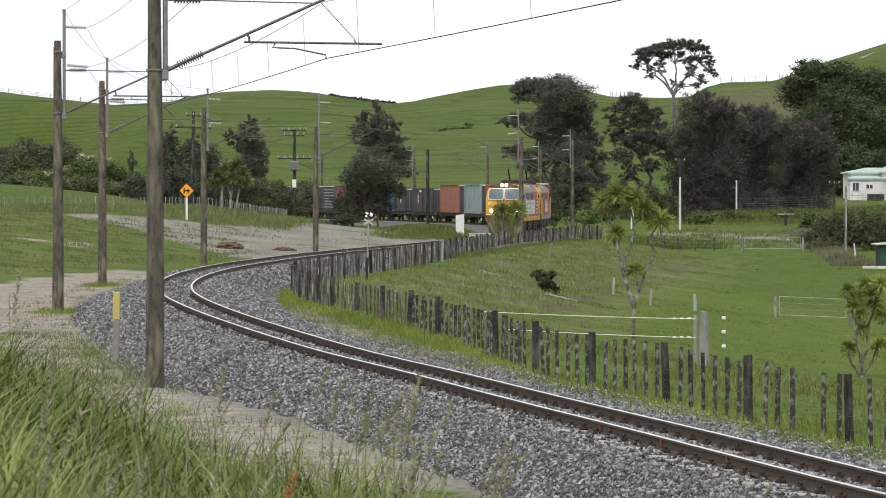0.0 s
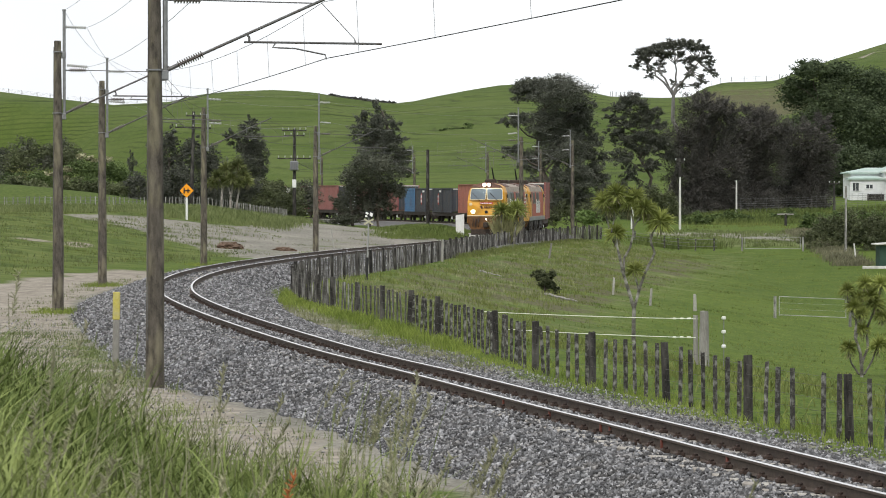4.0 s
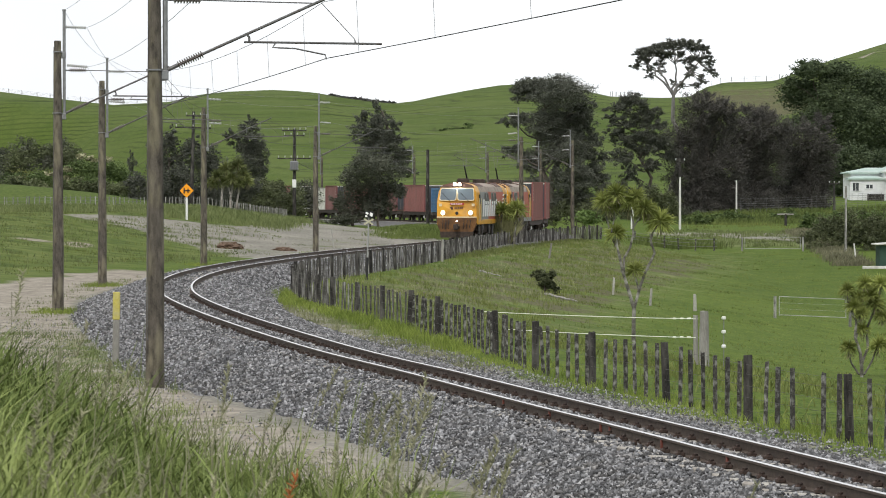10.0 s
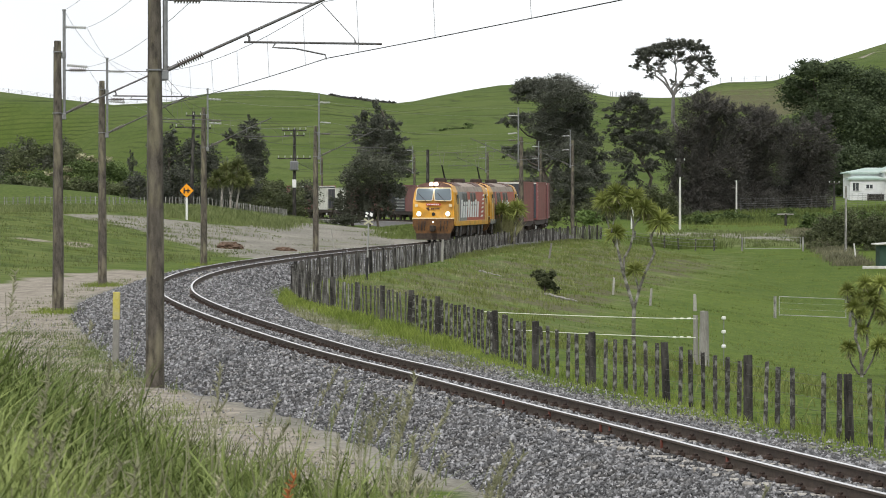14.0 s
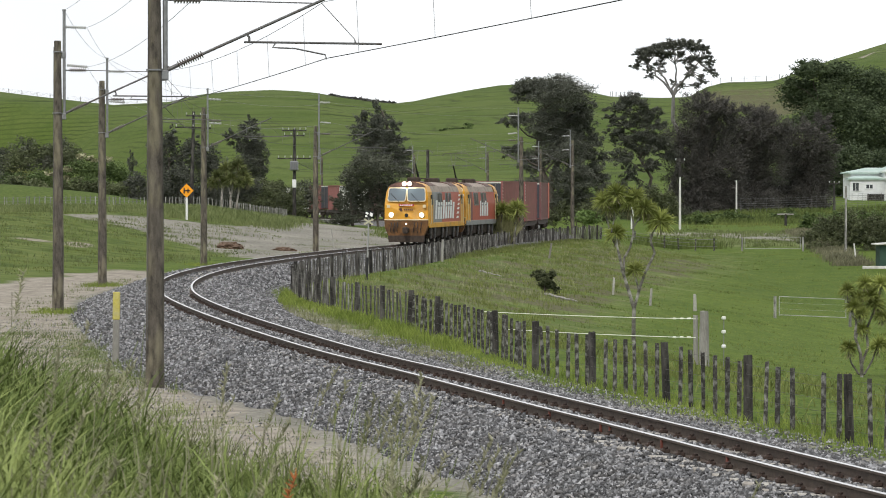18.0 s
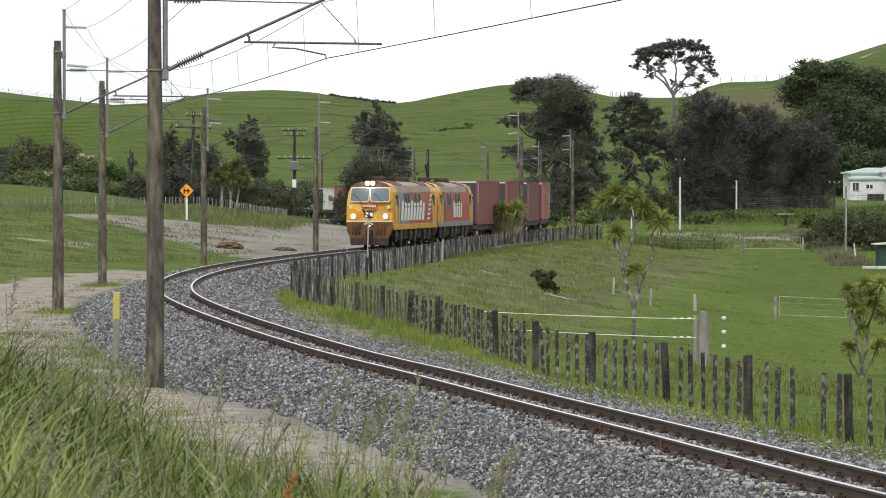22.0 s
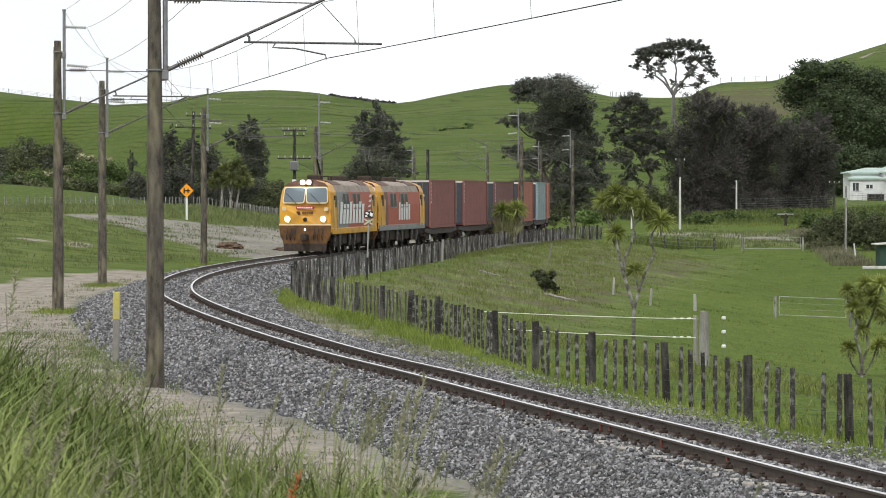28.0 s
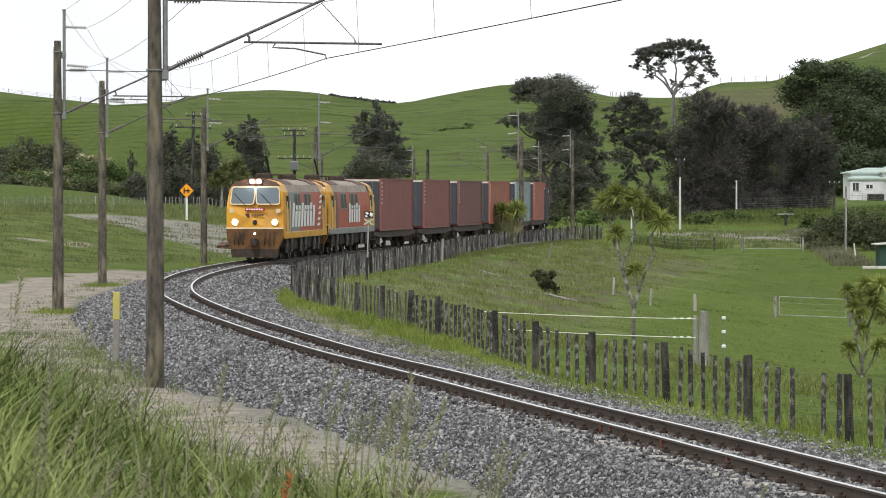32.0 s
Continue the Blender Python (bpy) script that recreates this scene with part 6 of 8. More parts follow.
build_cabbage_tree(7.3, 136.3,
    [([(0, -0.3), (0, 0.8), (0.02, 1.25), (-0.2, 2.0), (-0.42, 2.7), (-0.5, 3.1), (-0.62, 3.6), (-0.68, 4.1)], 0.1, 0.045),
     ([(0.03, 1.3), (0.25, 2.1), (0.45, 2.65), (0.72, 3.2), (0.82, 3.4), (0.66, 3.85), (0.75, 4.25), (0.95, 4.5)], 0.07, 0.045),
     ([(-0.38, 2.7), (-0.35, 3.2), (-0.12, 3.6), (0.0, 4.1), (0.0, 4.6), (-0.1, 5.1)], 0.06, 0.04),
     ([(-0.62, 3.6), (-0.78, 3.9), (-0.95, 4.5), (-1.1, 5.2)], 0.045, 0.035),
     ([(-0.85, 4.2), (-0.72, 4.7), (-0.66, 5.4)], 0.04, 0.035),
     ([(0.0, 4.4), (0.3, 4.8), (0.38, 5.0)], 0.04, 0.035),
     ([(0.2, 2.0), (0.07, 2.6)], 0.04, 0.035)],
    [(-1.12, 0.1, 5.4, 0.56), (-0.68, -0.1, 5.65, 0.6), (-0.2, 0.2, 5.35, 0.58), (0.1, 0.1, 5.55, 0.52), (0.4, -0.1, 5.1, 0.58), (0.66, 0.15, 4.95, 0.52), (1.02, 0, 4.6, 0.68), (-0.68, 0.2, 4.15, 0.54), (0.07, 0.2, 2.75, 0.48), (-0.9, 0.2, 5.15, 0.45)],
    "forked cabbage tree with lichen-spotted trunk and tufted heads")
build_cabbage_tree(15.7, 133.4,
    [([(0, -0.3), (0, 0.4), (-0.05, 0.9), (-0.25, 1.5), (-0.2, 2.1), (-0.5, 2.7), (-0.55, 3.2)], 0.09, 0.04),
     ([(0, 0.5), (0.25, 1.1), (0.2, 1.8), (0.4, 2.3), (0.65, 2.9), (0.7, 3.4)], 0.06, 0.04),
     ([(-0.1, 0.1), (-0.35, 0.5), (-0.5, 1.0)], 0.045, 0.035),
     ([(0.1, 0.1), (0.45, 0.6), (0.62, 1.1)], 0.045, 0.035),
     ([(-0.2, 1.5), (0.0, 2.2), (0.1, 2.9), (0.12, 3.4)], 0.045, 0.035)],
    [(-0.55, 0, 3.25, 0.42), (0.13, 0.1, 3.5, 0.46), (0.7, 0.1, 3.5, 0.48), (-0.3, 0, 2.65, 0.46), (0.5, 0.1, 2.75, 0.5), (-0.5, -0.1, 1.1, 0.42), (0.65, 0.1, 1.2, 0.5), (0.05, 0.2, 1.8, 0.4), (0.35, 0.1, 3.05, 0.46), (0.0, 0.0, 2.4, 0.38), (0.75, 0.1, 2.3, 0.4), (-0.05, 0.1, 3.0, 0.38)],
    "low branching cabbage tree with dark tufted heads")
build_cabbage_tree(-20.5, 335,
    [([(-0.3, -0.5), (-0.32, 1.2), (-0.25, 2.4), (-0.6, 3.2)], 0.16, 0.1), ([(0.5, -0.5), (0.5, 1.3), (0.75, 2.6), (1.1, 3.6)], 0.15, 0.1), ([(1.0, -0.5), (1.15, 1.2), (1.35, 2.4)], 0.12, 0.09),
     ([(0.5, 1.6), (0.2, 2.8), (0.1, 3.8)], 0.1, 0.08)],
    [(-0.75, 0, 3.3, 0.95), (0.1, 0.2, 4.0, 1.0), (1.15, 0, 4.3, 1.05), (1.65, 0.2, 3.4, 0.95), (0.6, -0.2, 3.1, 0.9), (-1.25, 0.1, 2.6, 0.8), (1.35, 0, 2.6, 0.8), (2.1, 0, 2.8, 0.8), (0.0, 0, 2.7, 0.8)],
    "spreading cabbage tree with several slender pale trunks", "bark_pale", 0.03, "blade_dull")
build_cabbage_tree(4.36, 239.2,
    [([(-0.35, -0.3), (-0.4, 0.8), (-0.42, 2.2)], 0.12, 0.1), ([(0.4, -0.3), (0.45, 0.9), (0.55, 2.3)], 0.12, 0.1)],
    [(-0.42, 0, 2.45, 0.85), (0.6, 0.1, 2.55, 0.9), (0.1, 0.2, 2.2, 0.8)],
    "pair of short cabbage trees with shaggy dry skirts")
flax = tagged(empty("tall_grass_clump", Matrix.Translation((3.98, 239.5, gz(3.98, 239.5)))), "shaggy clump of tall dry grass by the fence", "grass", kind="stuff")
parts_v, parts_f, base_n = [], [], 0
for k in range(9):
    v, f = blade_head((-0.36 + 0.1 * k, -0.1 + 0.1 * (k % 3), 0.1 * (k % 4)), 1.55 + 0.16 * (k * 5 % 6), 190, 300 + k, 0.82, 0.02)
    v[:, 0] *= np.where(v[:, 0] < 0, 0.75, 1.0)
    v[:, 1] *= 0.6
    parts_v.append(v)
    parts_f.append(f + base_n)
    base_n += len(v)
leaf_mesh("blades", np.concatenate(parts_v), np.concatenate(parts_f), M["straw_blade"], flax)


# ---- house, shed ----
M["weatherboard"] = material("white_weatherboard", (0.62, 0.63, 0.63), (0.74, 0.75, 0.75), 1.5, 0.7, 0, 0.1, 20, (0.45, 0.45, 0.42), 0.4)
M["green_roof"] = material("faded_green_iron_roof", (0.3, 0.4, 0.36), (0.42, 0.52, 0.47), 1.0, 0.6, 0, 0.1, 20, (0.5, 0.5, 0.46), 0.5)
M["shed_green"] = material("dark_green_shed_wall", (0.02, 0.05, 0.035), (0.04, 0.08, 0.055), 2.0, 0.8, 0, 0.1)


def build_house():
    x, y = 62.4, 478.0
    h = tagged(empty("farmhouse", Matrix.Translation((x, y, root_z(55, 474) + 1.7))), "white weatherboard farmhouse with faded green iron roof", "house")

    def hip(x0, x1, y0, y1, z0, z1, over=0.4):
        bm = bmesh.new()
        x0, x1, y0, y1 = x0 - over, x1 + over, y0 - over, y1 + over
        r = (y1 - y0) / 2
        lo = [bm.verts.new(p) for p in ((x0, y0, z0), (x1, y0, z0), (x1, y1, z0), (x0, y1, z0))]
        under = [bm.verts.new((v.co.x, v.co.y, z0 - 0.18)) for v in lo]
        a, b = bm.verts.new((x0 + r * 0.6, (y0 + y1) / 2, z1)), bm.verts.new((x1 - r * 0.6, (y0 + y1) / 2, z1))
        for f in ((lo[0], lo[1], b, a), (lo[1], lo[2], b), (lo[2], lo[3], a, b), (lo[3], lo[0], a)):
            bm.faces.new(f)
        for i in range(4):
            bm.faces.new((lo[i], under[i], under[(i + 1) % 4], lo[(i + 1) % 4]))
        bm.faces.new(under[::-1])
        bmesh.ops.recalc_face_normals(bm, faces=bm.faces)
        return part("roof", bm, M["green_roof"], h)

    for x0, x1, y0, y1, z1 in ((-7.9, 8, -2, 7, 3.1), (-8.3, -3.8, -5, -2, 2.25), (-3.8, 9, -4.6, -2, 3.1)):
        bm = bmesh.new()
        box(bm, x0, x1, y0, y1, -2.6, z1)
        wall = part("wall", bm, M["weatherboard"], h)
        for k in range(int((z1 + 0.3) / 0.3)):
            bm = bmesh.new()
            box(bm, x0 - 0.02, x1 + 0.02, y0 - 0.035, y0, -0.3 + 0.3 * k, -0.06 + 0.3 * k)
            part("weatherboard", bm, M["weatherboard"], wall)
    hip(-7.9, 8, -2, 7, 3.1, 3.75)
    hip(-8.3, -3.8, -5, -2, 2.3, 2.62, 0.3)
    hip(-3.8, 9, -4.6, 6, 3.2, 4.7, 0.35)
    for x0, z0, w2, hh, yy in ((-6.2, 0.95, 0.9, 0.5, -5), (-8.0, 0.65, 0.85, 1.05, -5), (-2.9, 0.9, 1.4, 1.2, -4.6)):
        bm = bmesh.new()
        box(bm, x0 - 0.1, x0 + w2 + 0.1, yy - 0.09, yy - 0.036, z0 - 0.1, z0 + hh + 0.1)
        w = part("window", bm, M["weatherboard"], h)
        for q in range(2):
            bm = bmesh.new()
            box(bm, x0 + q * w2 / 2 + 0.03, x0 + (q + 1) * w2 / 2 - 0.03, yy - 0.11, yy - 0.09, z0, z0 + hh)
            part("pane", bm, M["dark_glass2"], w)
    # Plain dark panel low on the front wall.
    bm = bmesh.new()
    box(bm, -6.1, -3.9, -5.6, -5.45, -1.6, 0.2)
    part("lattice_screen", bm, M["post"], h)


M["dark_glass2"] = glass("house_window_glass", (0.03, 0.035, 0.04), 0.15)
build_house()
sx, sy = 32.6, 256
shed = tagged(empty("garden_shed", Matrix.Translation((sx, sy, gz(sx, sy)))), "small dark green shed with pale lean-to roof", "shed")
bm = bmesh.new()
box(bm, -1.3, 3, -1, 1.5, -0.2, 1.55)
part("wall", bm, M["shed_green"], shed)
bm = bmesh.new()
prism(bm, [(-1.6, 1.62), (3.3, 1.95), (3.3, 2.02), (-1.6, 1.7)], -1.3, 1.8)
part("roof", bm, M["concrete_pole"], shed)
bm = bmesh.new()
box(bm, 0.3, 0.55, -1.06, -1.0, -0.2, 1.5)
part("corner_board", bm, M["white"], shed)
bm = bmesh.new()
box(bm, -2.6, 1.5, -1.6, -1.3, -0.1, 0.12, 0.03)
part("footing", bm, M["concrete_pole"], shed)


# ---- grass: tall blades near the camera, tufts along the fence and banks ----
M["grass_near"] = leaf_material("long_green_grass", (0.074, 0.11, 0.025), (0.196, 0.232, 0.076), 0.45)
M["grass_dry"] = leaf_material("seeding_dry_grass", (0.14, 0.145, 0.08), (0.29, 0.28, 0.18), 0.4)
M["grass_bank"] = leaf_material("olive_bank_grass", (0.075, 0.1, 0.022), (0.15, 0.17, 0.05), 0.45)
M["grass_berm"] = leaf_material("pale_seeding_meadow_grass", (0.085, 0.115, 0.035), (0.165, 0.19, 0.075), 0.4)
M["straw"] = leaf_material("pale_bank_straw", (0.13, 0.145, 0.07), (0.23, 0.235, 0.13), 0.4)
M["hedge_straw"] = leaf_material("grey_brown_bank_grass", (0.085, 0.085, 0.05), (0.16, 0.155, 0.095), 0.35)
M["grass_far"] = leaf_material("rank_meadow_grass", (0.06, 0.09, 0.018), (0.12, 0.15, 0.042), 0.4)
M["grass_bright"] = leaf_material("fresh_bright_grass", (0.115, 0.165, 0.024), (0.215, 0.265, 0.055), 0.35)


def blades(x, y, z, h, w, rng, bend=0.35):
    """Tapering bent blades, three joints each."""
    n = len(x)
    a = rng.uniform(0, 6.28, n)
    lean = np.stack([np.cos(a), np.sin(a)], 1) * (h * bend * rng.uniform(0.1, 1.2, n))[:, None]
    t = rng.uniform(-0.8, 0.8, n)
    side = np.stack([np.cos(t), np.sin(t)], 1) * (w / 2)[:, None]
    P = np.stack([x, y], 1)
    out = np.zeros((n, 7, 3))
    for j, (f, bendf, wf) in enumerate(((0, 0, 1.0), (0.45, 0.2, 0.85), (0.8, 0.6, 0.55))):
        c = P + lean * bendf
        zz = z + h * f * (1 - 0.12 * bendf)
        out[:, 2 * j, :2], out[:, 2 * j + 1, :2] = c - side * wf, c + side * wf
        out[:, 2 * j, 2] = out[:, 2 * j + 1, 2] = zz
    out[:, 6, :2], out[:, 6, 2] = P + lean * 1.25, z + h * 0.93
    b = np.arange(n)[:, None] * 7
    f = np.concatenate([b + np.array([[0, 1, 3]]), b + np.array([[0, 3, 2]]), b + np.array([[2, 3, 5]]), b + np.array([[2, 5, 4]]), b + np.array([[4, 5, 6]])], 0)
    return out.reshape(-1, 3), f


def clumped(n, x0, x1, y0, y1, clump, spread, rng):
    k = max(1, n // clump)
    cx, cy = rng.uniform(x0, x1, k), rng.uniform(y0, y1, k)
    i = rng.randint(0, k, n)
    return cx[i] + rng.normal(0, spread, n), cy[i] + rng.normal(0, spread, n)


def build_near_grass():
    rng = np.random.RandomState(12)
    # thick sward over the crest of the bank
    x, y = clumped(52000, -4.0, 1.6, 8.0, 25.0, 30, 0.22, rng)
    keep = (y > 6.5) & (x < 0.02 * y + rng.normal(0, 0.25, len(x))) & (x > -0.16 * y - 0.4)
    x, y = x[keep], y[keep]
    z = ground_height(x, y)
    left = np.clip(-x / (0.125 * y), 0, 1)
    thin = rng.uniform(0, 1, len(x)) < np.interp(left, [0, 0.35, 0.75, 1], [0.4, 0.5, 0.85, 1])
    x, y, z, left = x[thin], y[thin], z[thin], left[thin]
    h = rng.uniform(0.07, 0.3, len(x)) * (0.34 + 1.1 * left ** 1.5)
    v, f = blades(x, y, z - 0.02, h, rng.uniform(0.005, 0.011, len(x)), rng, 0.8)
    fast_mesh("long_grass", v, f, M["grass_near"], "long green grass on the near bank", "grass")
    # looser clumps where the bank falls to the path
    x, y = clumped(5200, -1.6, 0.35, 15, 25, 45, 0.13, rng)
    keep = (x > -0.075 * y) & (x < 0.012 * y)
    x, y = x[keep], y[keep]
    v, f = blades(x, y, ground_height(x, y) - 0.02, rng.uniform(0.08, 0.3, len(x)), rng.uniform(0.004, 0.009, len(x)), rng, 0.7)
    fast_mesh("loose_grass", v, f, M["grass_near"], "loose clumps of green grass at the edge of the bank", "grass")
    x, y = clumped(3000, -3.2, 0.8, 8, 24, 8, 0.35, rng)
    keep = (x < 0.06 * y - 0.3) & (x > -0.16 * y - 0.4)
    x, y = x[keep], y[keep]
    v, f = blades(x, y, ground_height(x, y) - 0.02, rng.uniform(0.16, 0.42, len(x)), rng.uniform(0.003, 0.008, len(x)), rng, 0.55)
    fast_mesh("dry_grass_stalks", v, f, M["grass_dry"], "thin dry seeding stalks among the grass", "grass")


def scatter_tufts(name, label, n, choose, h0, h1, w0, w1, mat, seed, clump=14, spread=0.18):
    rng = np.random.RandomState(seed)
    x, y = choose(rng, n, clump, spread)
    z = ground_height(x, y)
    v, f = blades(x, y, z - 0.03, rng.uniform(h0, h1, len(x)), rng.uniform(w0, w1, len(x)), rng, 0.5)
    fast_mesh(name, v, f, mat, label, "grass")


def along(line, s_range, off, n, clump, spread, rng, step):
    k = max(1, n // clump)
    i = rng.randint(int(s_range[0] / step), min(int(s_range[1] / step), len(line) - 1), k)
    o = rng.uniform(off[0], off[1], k)
    nn = side_normals(line)
    cx, cy = line[i, 0] + nn[i, 0] * o, line[i, 1] + nn[i, 1] * o
    j = rng.randint(0, k, n)
    return cx[j] + rng.normal(0, spread, n), cy[j] + rng.normal(0, spread, n)


build_near_grass()
scatter_tufts("fence_grass", "rank green grass along the foot of the fence", 15000, lambda r, n, c, s: along(FENCE, (5, 120), (-0.6, 0.6), n, c, s, r, 0.05), 0.05, 0.22, 0.006, 0.013, M["grass_bright"], 31)
scatter_tufts("fence_grass", "thick bright grass on the inside of the curve", 7500, lambda r, n, c, s: along(FENCE, (50, 104), (-1.0, 0.0), n, c, s, r, 0.05), 0.06, 0.36, 0.01, 0.02, M["grass_bright"], 32, 45)
scatter_tufts("fence_straw", "yellowed grass mixed along the inside of the curve", 7000, lambda r, n, c, s: along(FENCE, (40, 112), (-2.2, -0.7), n, c, s, r, 0.05), 0.04, 0.2, 0.008, 0.016, M["straw"], 63, 30)
scatter_tufts("bank_grass", "uneven pasture grass on the railway bank", 26000, lambda r, n, c, s: along(FENCE, (10, 235), (0.4, 10.0), n, c, s, r, 0.05), 0.08, 0.3, 0.015, 0.032, M["grass_bank"], 33, 16, 0.25)
scatter_tufts("fence_grass", "rough grass at the foot of the far fence", 5000, lambda r, n, c, s: along(FENCE, (165, 235), (0.05, 1.6), n, c, s, r, 0.05), 0.12, 0.36, 0.015, 0.03, M["grass_bank"], 84, 20)
scatter_tufts("bank_straw", "straw coloured tussocks on the railway bank", 9000, lambda r, n, c, s: along(FENCE, (95, 235), (0.8, 8.0), n, c, s, r, 0.05), 0.08, 0.24, 0.012, 0.026, M["straw"], 34, 20, 0.2)


def box_area(x0, x1, y0, y1):
    return lambda r, n, c, s: clumped(n, x0, x1, y0, y1, c, s, r)


def off_path(x0, x1, y0, y1):
    def choose(r, n, c, s):
        x, y = clumped(n, x0, x1, y0, y1, c, s, r)
        d, _ = track_distance(x, y)
        keep = (-d > 9.6) | (y > 185)
        return x[keep], y[keep]
    return choose


scatter_tufts("mound_grass", "rank grass on the mound inside the far curve", 9000, box_area(-5.2, 2.4, 266, 308), 0.12, 0.4, 0.02, 0.045, M["grass_far"], 35, 20, 0.5)
scatter_tufts("pasture_tufts", "short uneven tufts across the paddock", 32000, box_area(4, 34, 62, 282), 0.04, 0.15, 0.015, 0.04, M["grass_bank"], 44, 12, 0.45)
scatter_tufts("pasture_tufts", "darker tufts across the paddock", 9000, box_area(3, 34, 90, 282), 0.05, 0.2, 0.02, 0.045, M["grass_far"], 47, 26, 0.3)
scatter_tufts("lawn_tufts", "rough tufts on the grassy slope beside the yard", 14000, off_path(-40, -13.5, 135, 262), 0.05, 0.2, 0.015, 0.035, M["grass_bank"], 46, 18, 0.35)
scatter_tufts("lawn_tufts", "yellowing long tufts beside the yard", 12000, off_path(-42, -12, 118, 250), 0.08, 0.3, 0.02, 0.04, M["grass_berm"], 48, 30, 0.5)
scatter_tufts("yard_tufts", "thin grass tufts on the gravel yard", 1500, box_area(-24, 2, 205, 285), 0.05, 0.2, 0.02, 0.04, M["grass_far"], 45, 25, 0.4)
scatter_tufts("berm_grass", "long meadow grass on the roadside berm", 40000, box_area(-50, -11.8, 264, 330), 0.2, 0.62, 0.022, 0.05, M["grass_berm"], 36, 20, 0.6)
scatter_tufts("path_grass", "grass tufts beside the sandy path", 3000, lambda r, n, c, s: along(TRACK, (60, 200), (-5.4, -3.4), n, c, s, r, 0.5), 0.05, 0.16, 0.008, 0.016, M["grass_far"], 37, 18, 0.2)
scatter_tufts("path_grass", "patchy green grass between path and ballast", 7000, lambda r, n, c, s: along(TRACK, (102, 130), (-7.5, -3.5), n, c, s, r, 0.5), 0.04, 0.18, 0.006, 0.013, M["grass_berm"], 82, 60, 0.35)
scatter_tufts("path_grass", "sparse low grass growing over the sandy path", 6000, lambda r, n, c, s: along(TRACK, (58, 104), (-7.0, -4.2), n, c, s, r, 0.5), 0.04, 0.16, 0.005, 0.011, M["grass_near"], 64, 22, 0.16)
def at_mast_feet(r, n, c, s):
    k = r.randint(2, 6, n)
    feet = np.array(MASTS)[k]
    return feet[:, 0] + r.normal(0, 0.42, n), feet[:, 1] + r.normal(0, 0.9, n)


scatter_tufts("mast_foot_grass", "green grass clump round the foot of the masts", 3200, at_mast_feet, 0.06, 0.26, 0.008, 0.016, M["grass_bright"], 83)
scatter_tufts("paddock_edge_grass", "dry bank grass before the far gate", 3500, box_area(20, 33, 290, 335), 0.15, 0.4, 0.03, 0.06, M["grass_berm"], 38, 20, 0.5)
scatter_tufts("garden_bank_grass", "tall rough grass on the bank below the garden", 16000, box_area(24, 62, 372, 436), 0.15, 0.8, 0.03, 0.07, M["grass_far"], 61, 60, 0.8)
scatter_tufts("garden_bank_grass", "patches of bright grass on the garden bank", 7000, box_area(24, 60, 350, 430), 0.1, 0.45, 0.03, 0.06, M["grass_bank"], 62, 60, 0.9)
scatter_tufts("paddock_fence_rushes", "dark rushes along the paddock fence", 3500, box_area(16.0, 22.0, 286, 297), 0.35, 0.8, 0.03, 0.06, M["grass_far"], 81, 30, 0.5)
scatter_tufts("hedge_grass", "shaggy grass bank beside the paddock", 9000, lambda r, n, c, s: along(spline([(33.4, 331), (32.2, 300), (30.0, 255)], 0.5), (0, 74), (-0.4, 1.2), n, c, s, r, 0.5), 0.2, 0.6, 0.03, 0.06, M["hedge_straw"], 39, 20, 0.5)

# single tall stalks that sway in the wind
swaying = []


def build_stalk(x, y, h, head, seed, label):
    rng = random.Random(seed)
    m = Matrix.Translation((x, y, gz(x, y) - 0.02)) @ Matrix.Rotation(rng.uniform(-0.25, 0.25), 4, "Y")
    st = tagged(empty("grass_stalk", m), label, "grass stalk", "swaying grass stalks")
    bm = bmesh.new()
    prev = Vector((0, 0, 0))
    for k in range(1, 7):
        p = Vector((0.03 * h * k * k / 12, 0, h * k / 6))
        tube(bm, prev, p, 0.0032 - 0.0003 * k, sides=5)
        prev = p
    part("stem", bm, M["grass_dry"] if head != "leaf" else M["grass_near"], st)
    if head != "leaf":
        bm = bmesh.new()
        for k in range(26):
            t = k / 26
            c = prev + Vector((0.06 * t, 0, -0.02 - 0.14 * h * (1 - t) + 0.1 * t))
            d = Vector((rng.uniform(-1, 1), rng.uniform(-1, 1), rng.uniform(0.4, 1.4))).normalized() * 0.03
            tube(bm, c, c + d, 0.004, 0.001, 4)
        part("seed_head", bm, M["seed_rust"] if head == "rust" else M["grass_dry"], st)
    n = 4
    v, f = blades(np.zeros(n), np.zeros(n), np.zeros(n), np.array([h * rng.uniform(0.5, 0.85) for _ in range(n)]), np.full(n, 0.009), np.random.RandomState(seed), 0.8)
    leaf_mesh("leaves", v, f, M["grass_near"], st)
    swaying.append((st, m, "Y", rng.uniform(0.03, 0.07), rng.uniform(0, 6)))


M["seed_rust"] = material("rust_coloured_seed_head", (0.3, 0.09, 0.03), (0.42, 0.15, 0.05), 20, 0.9, 0, 0)
r9 = random.Random(99)
for k in range(46):
    y = r9.uniform(9, 20)
    u = r9.choice([r9.uniform(-0.122, -0.01), r9.uniform(-0.122, -0.05), r9.uniform(-0.03, 0.02)])
    build_stalk(u * y, y, r9.uniform(0.32, 0.58), r9.choice(["dry", "dry", "leaf"]), 500 + k, "tall seeding grass stalk on the near bank")
for k in range(58):
    y = r9.uniform(11, 15)
    build_stalk(r9.uniform(-0.036, -0.004) * y, y, r9.uniform(0.3, 0.72), r9.choice(["dry", "leaf", "leaf"]), 700 + k, "thin seeding grass stalk beside the path")
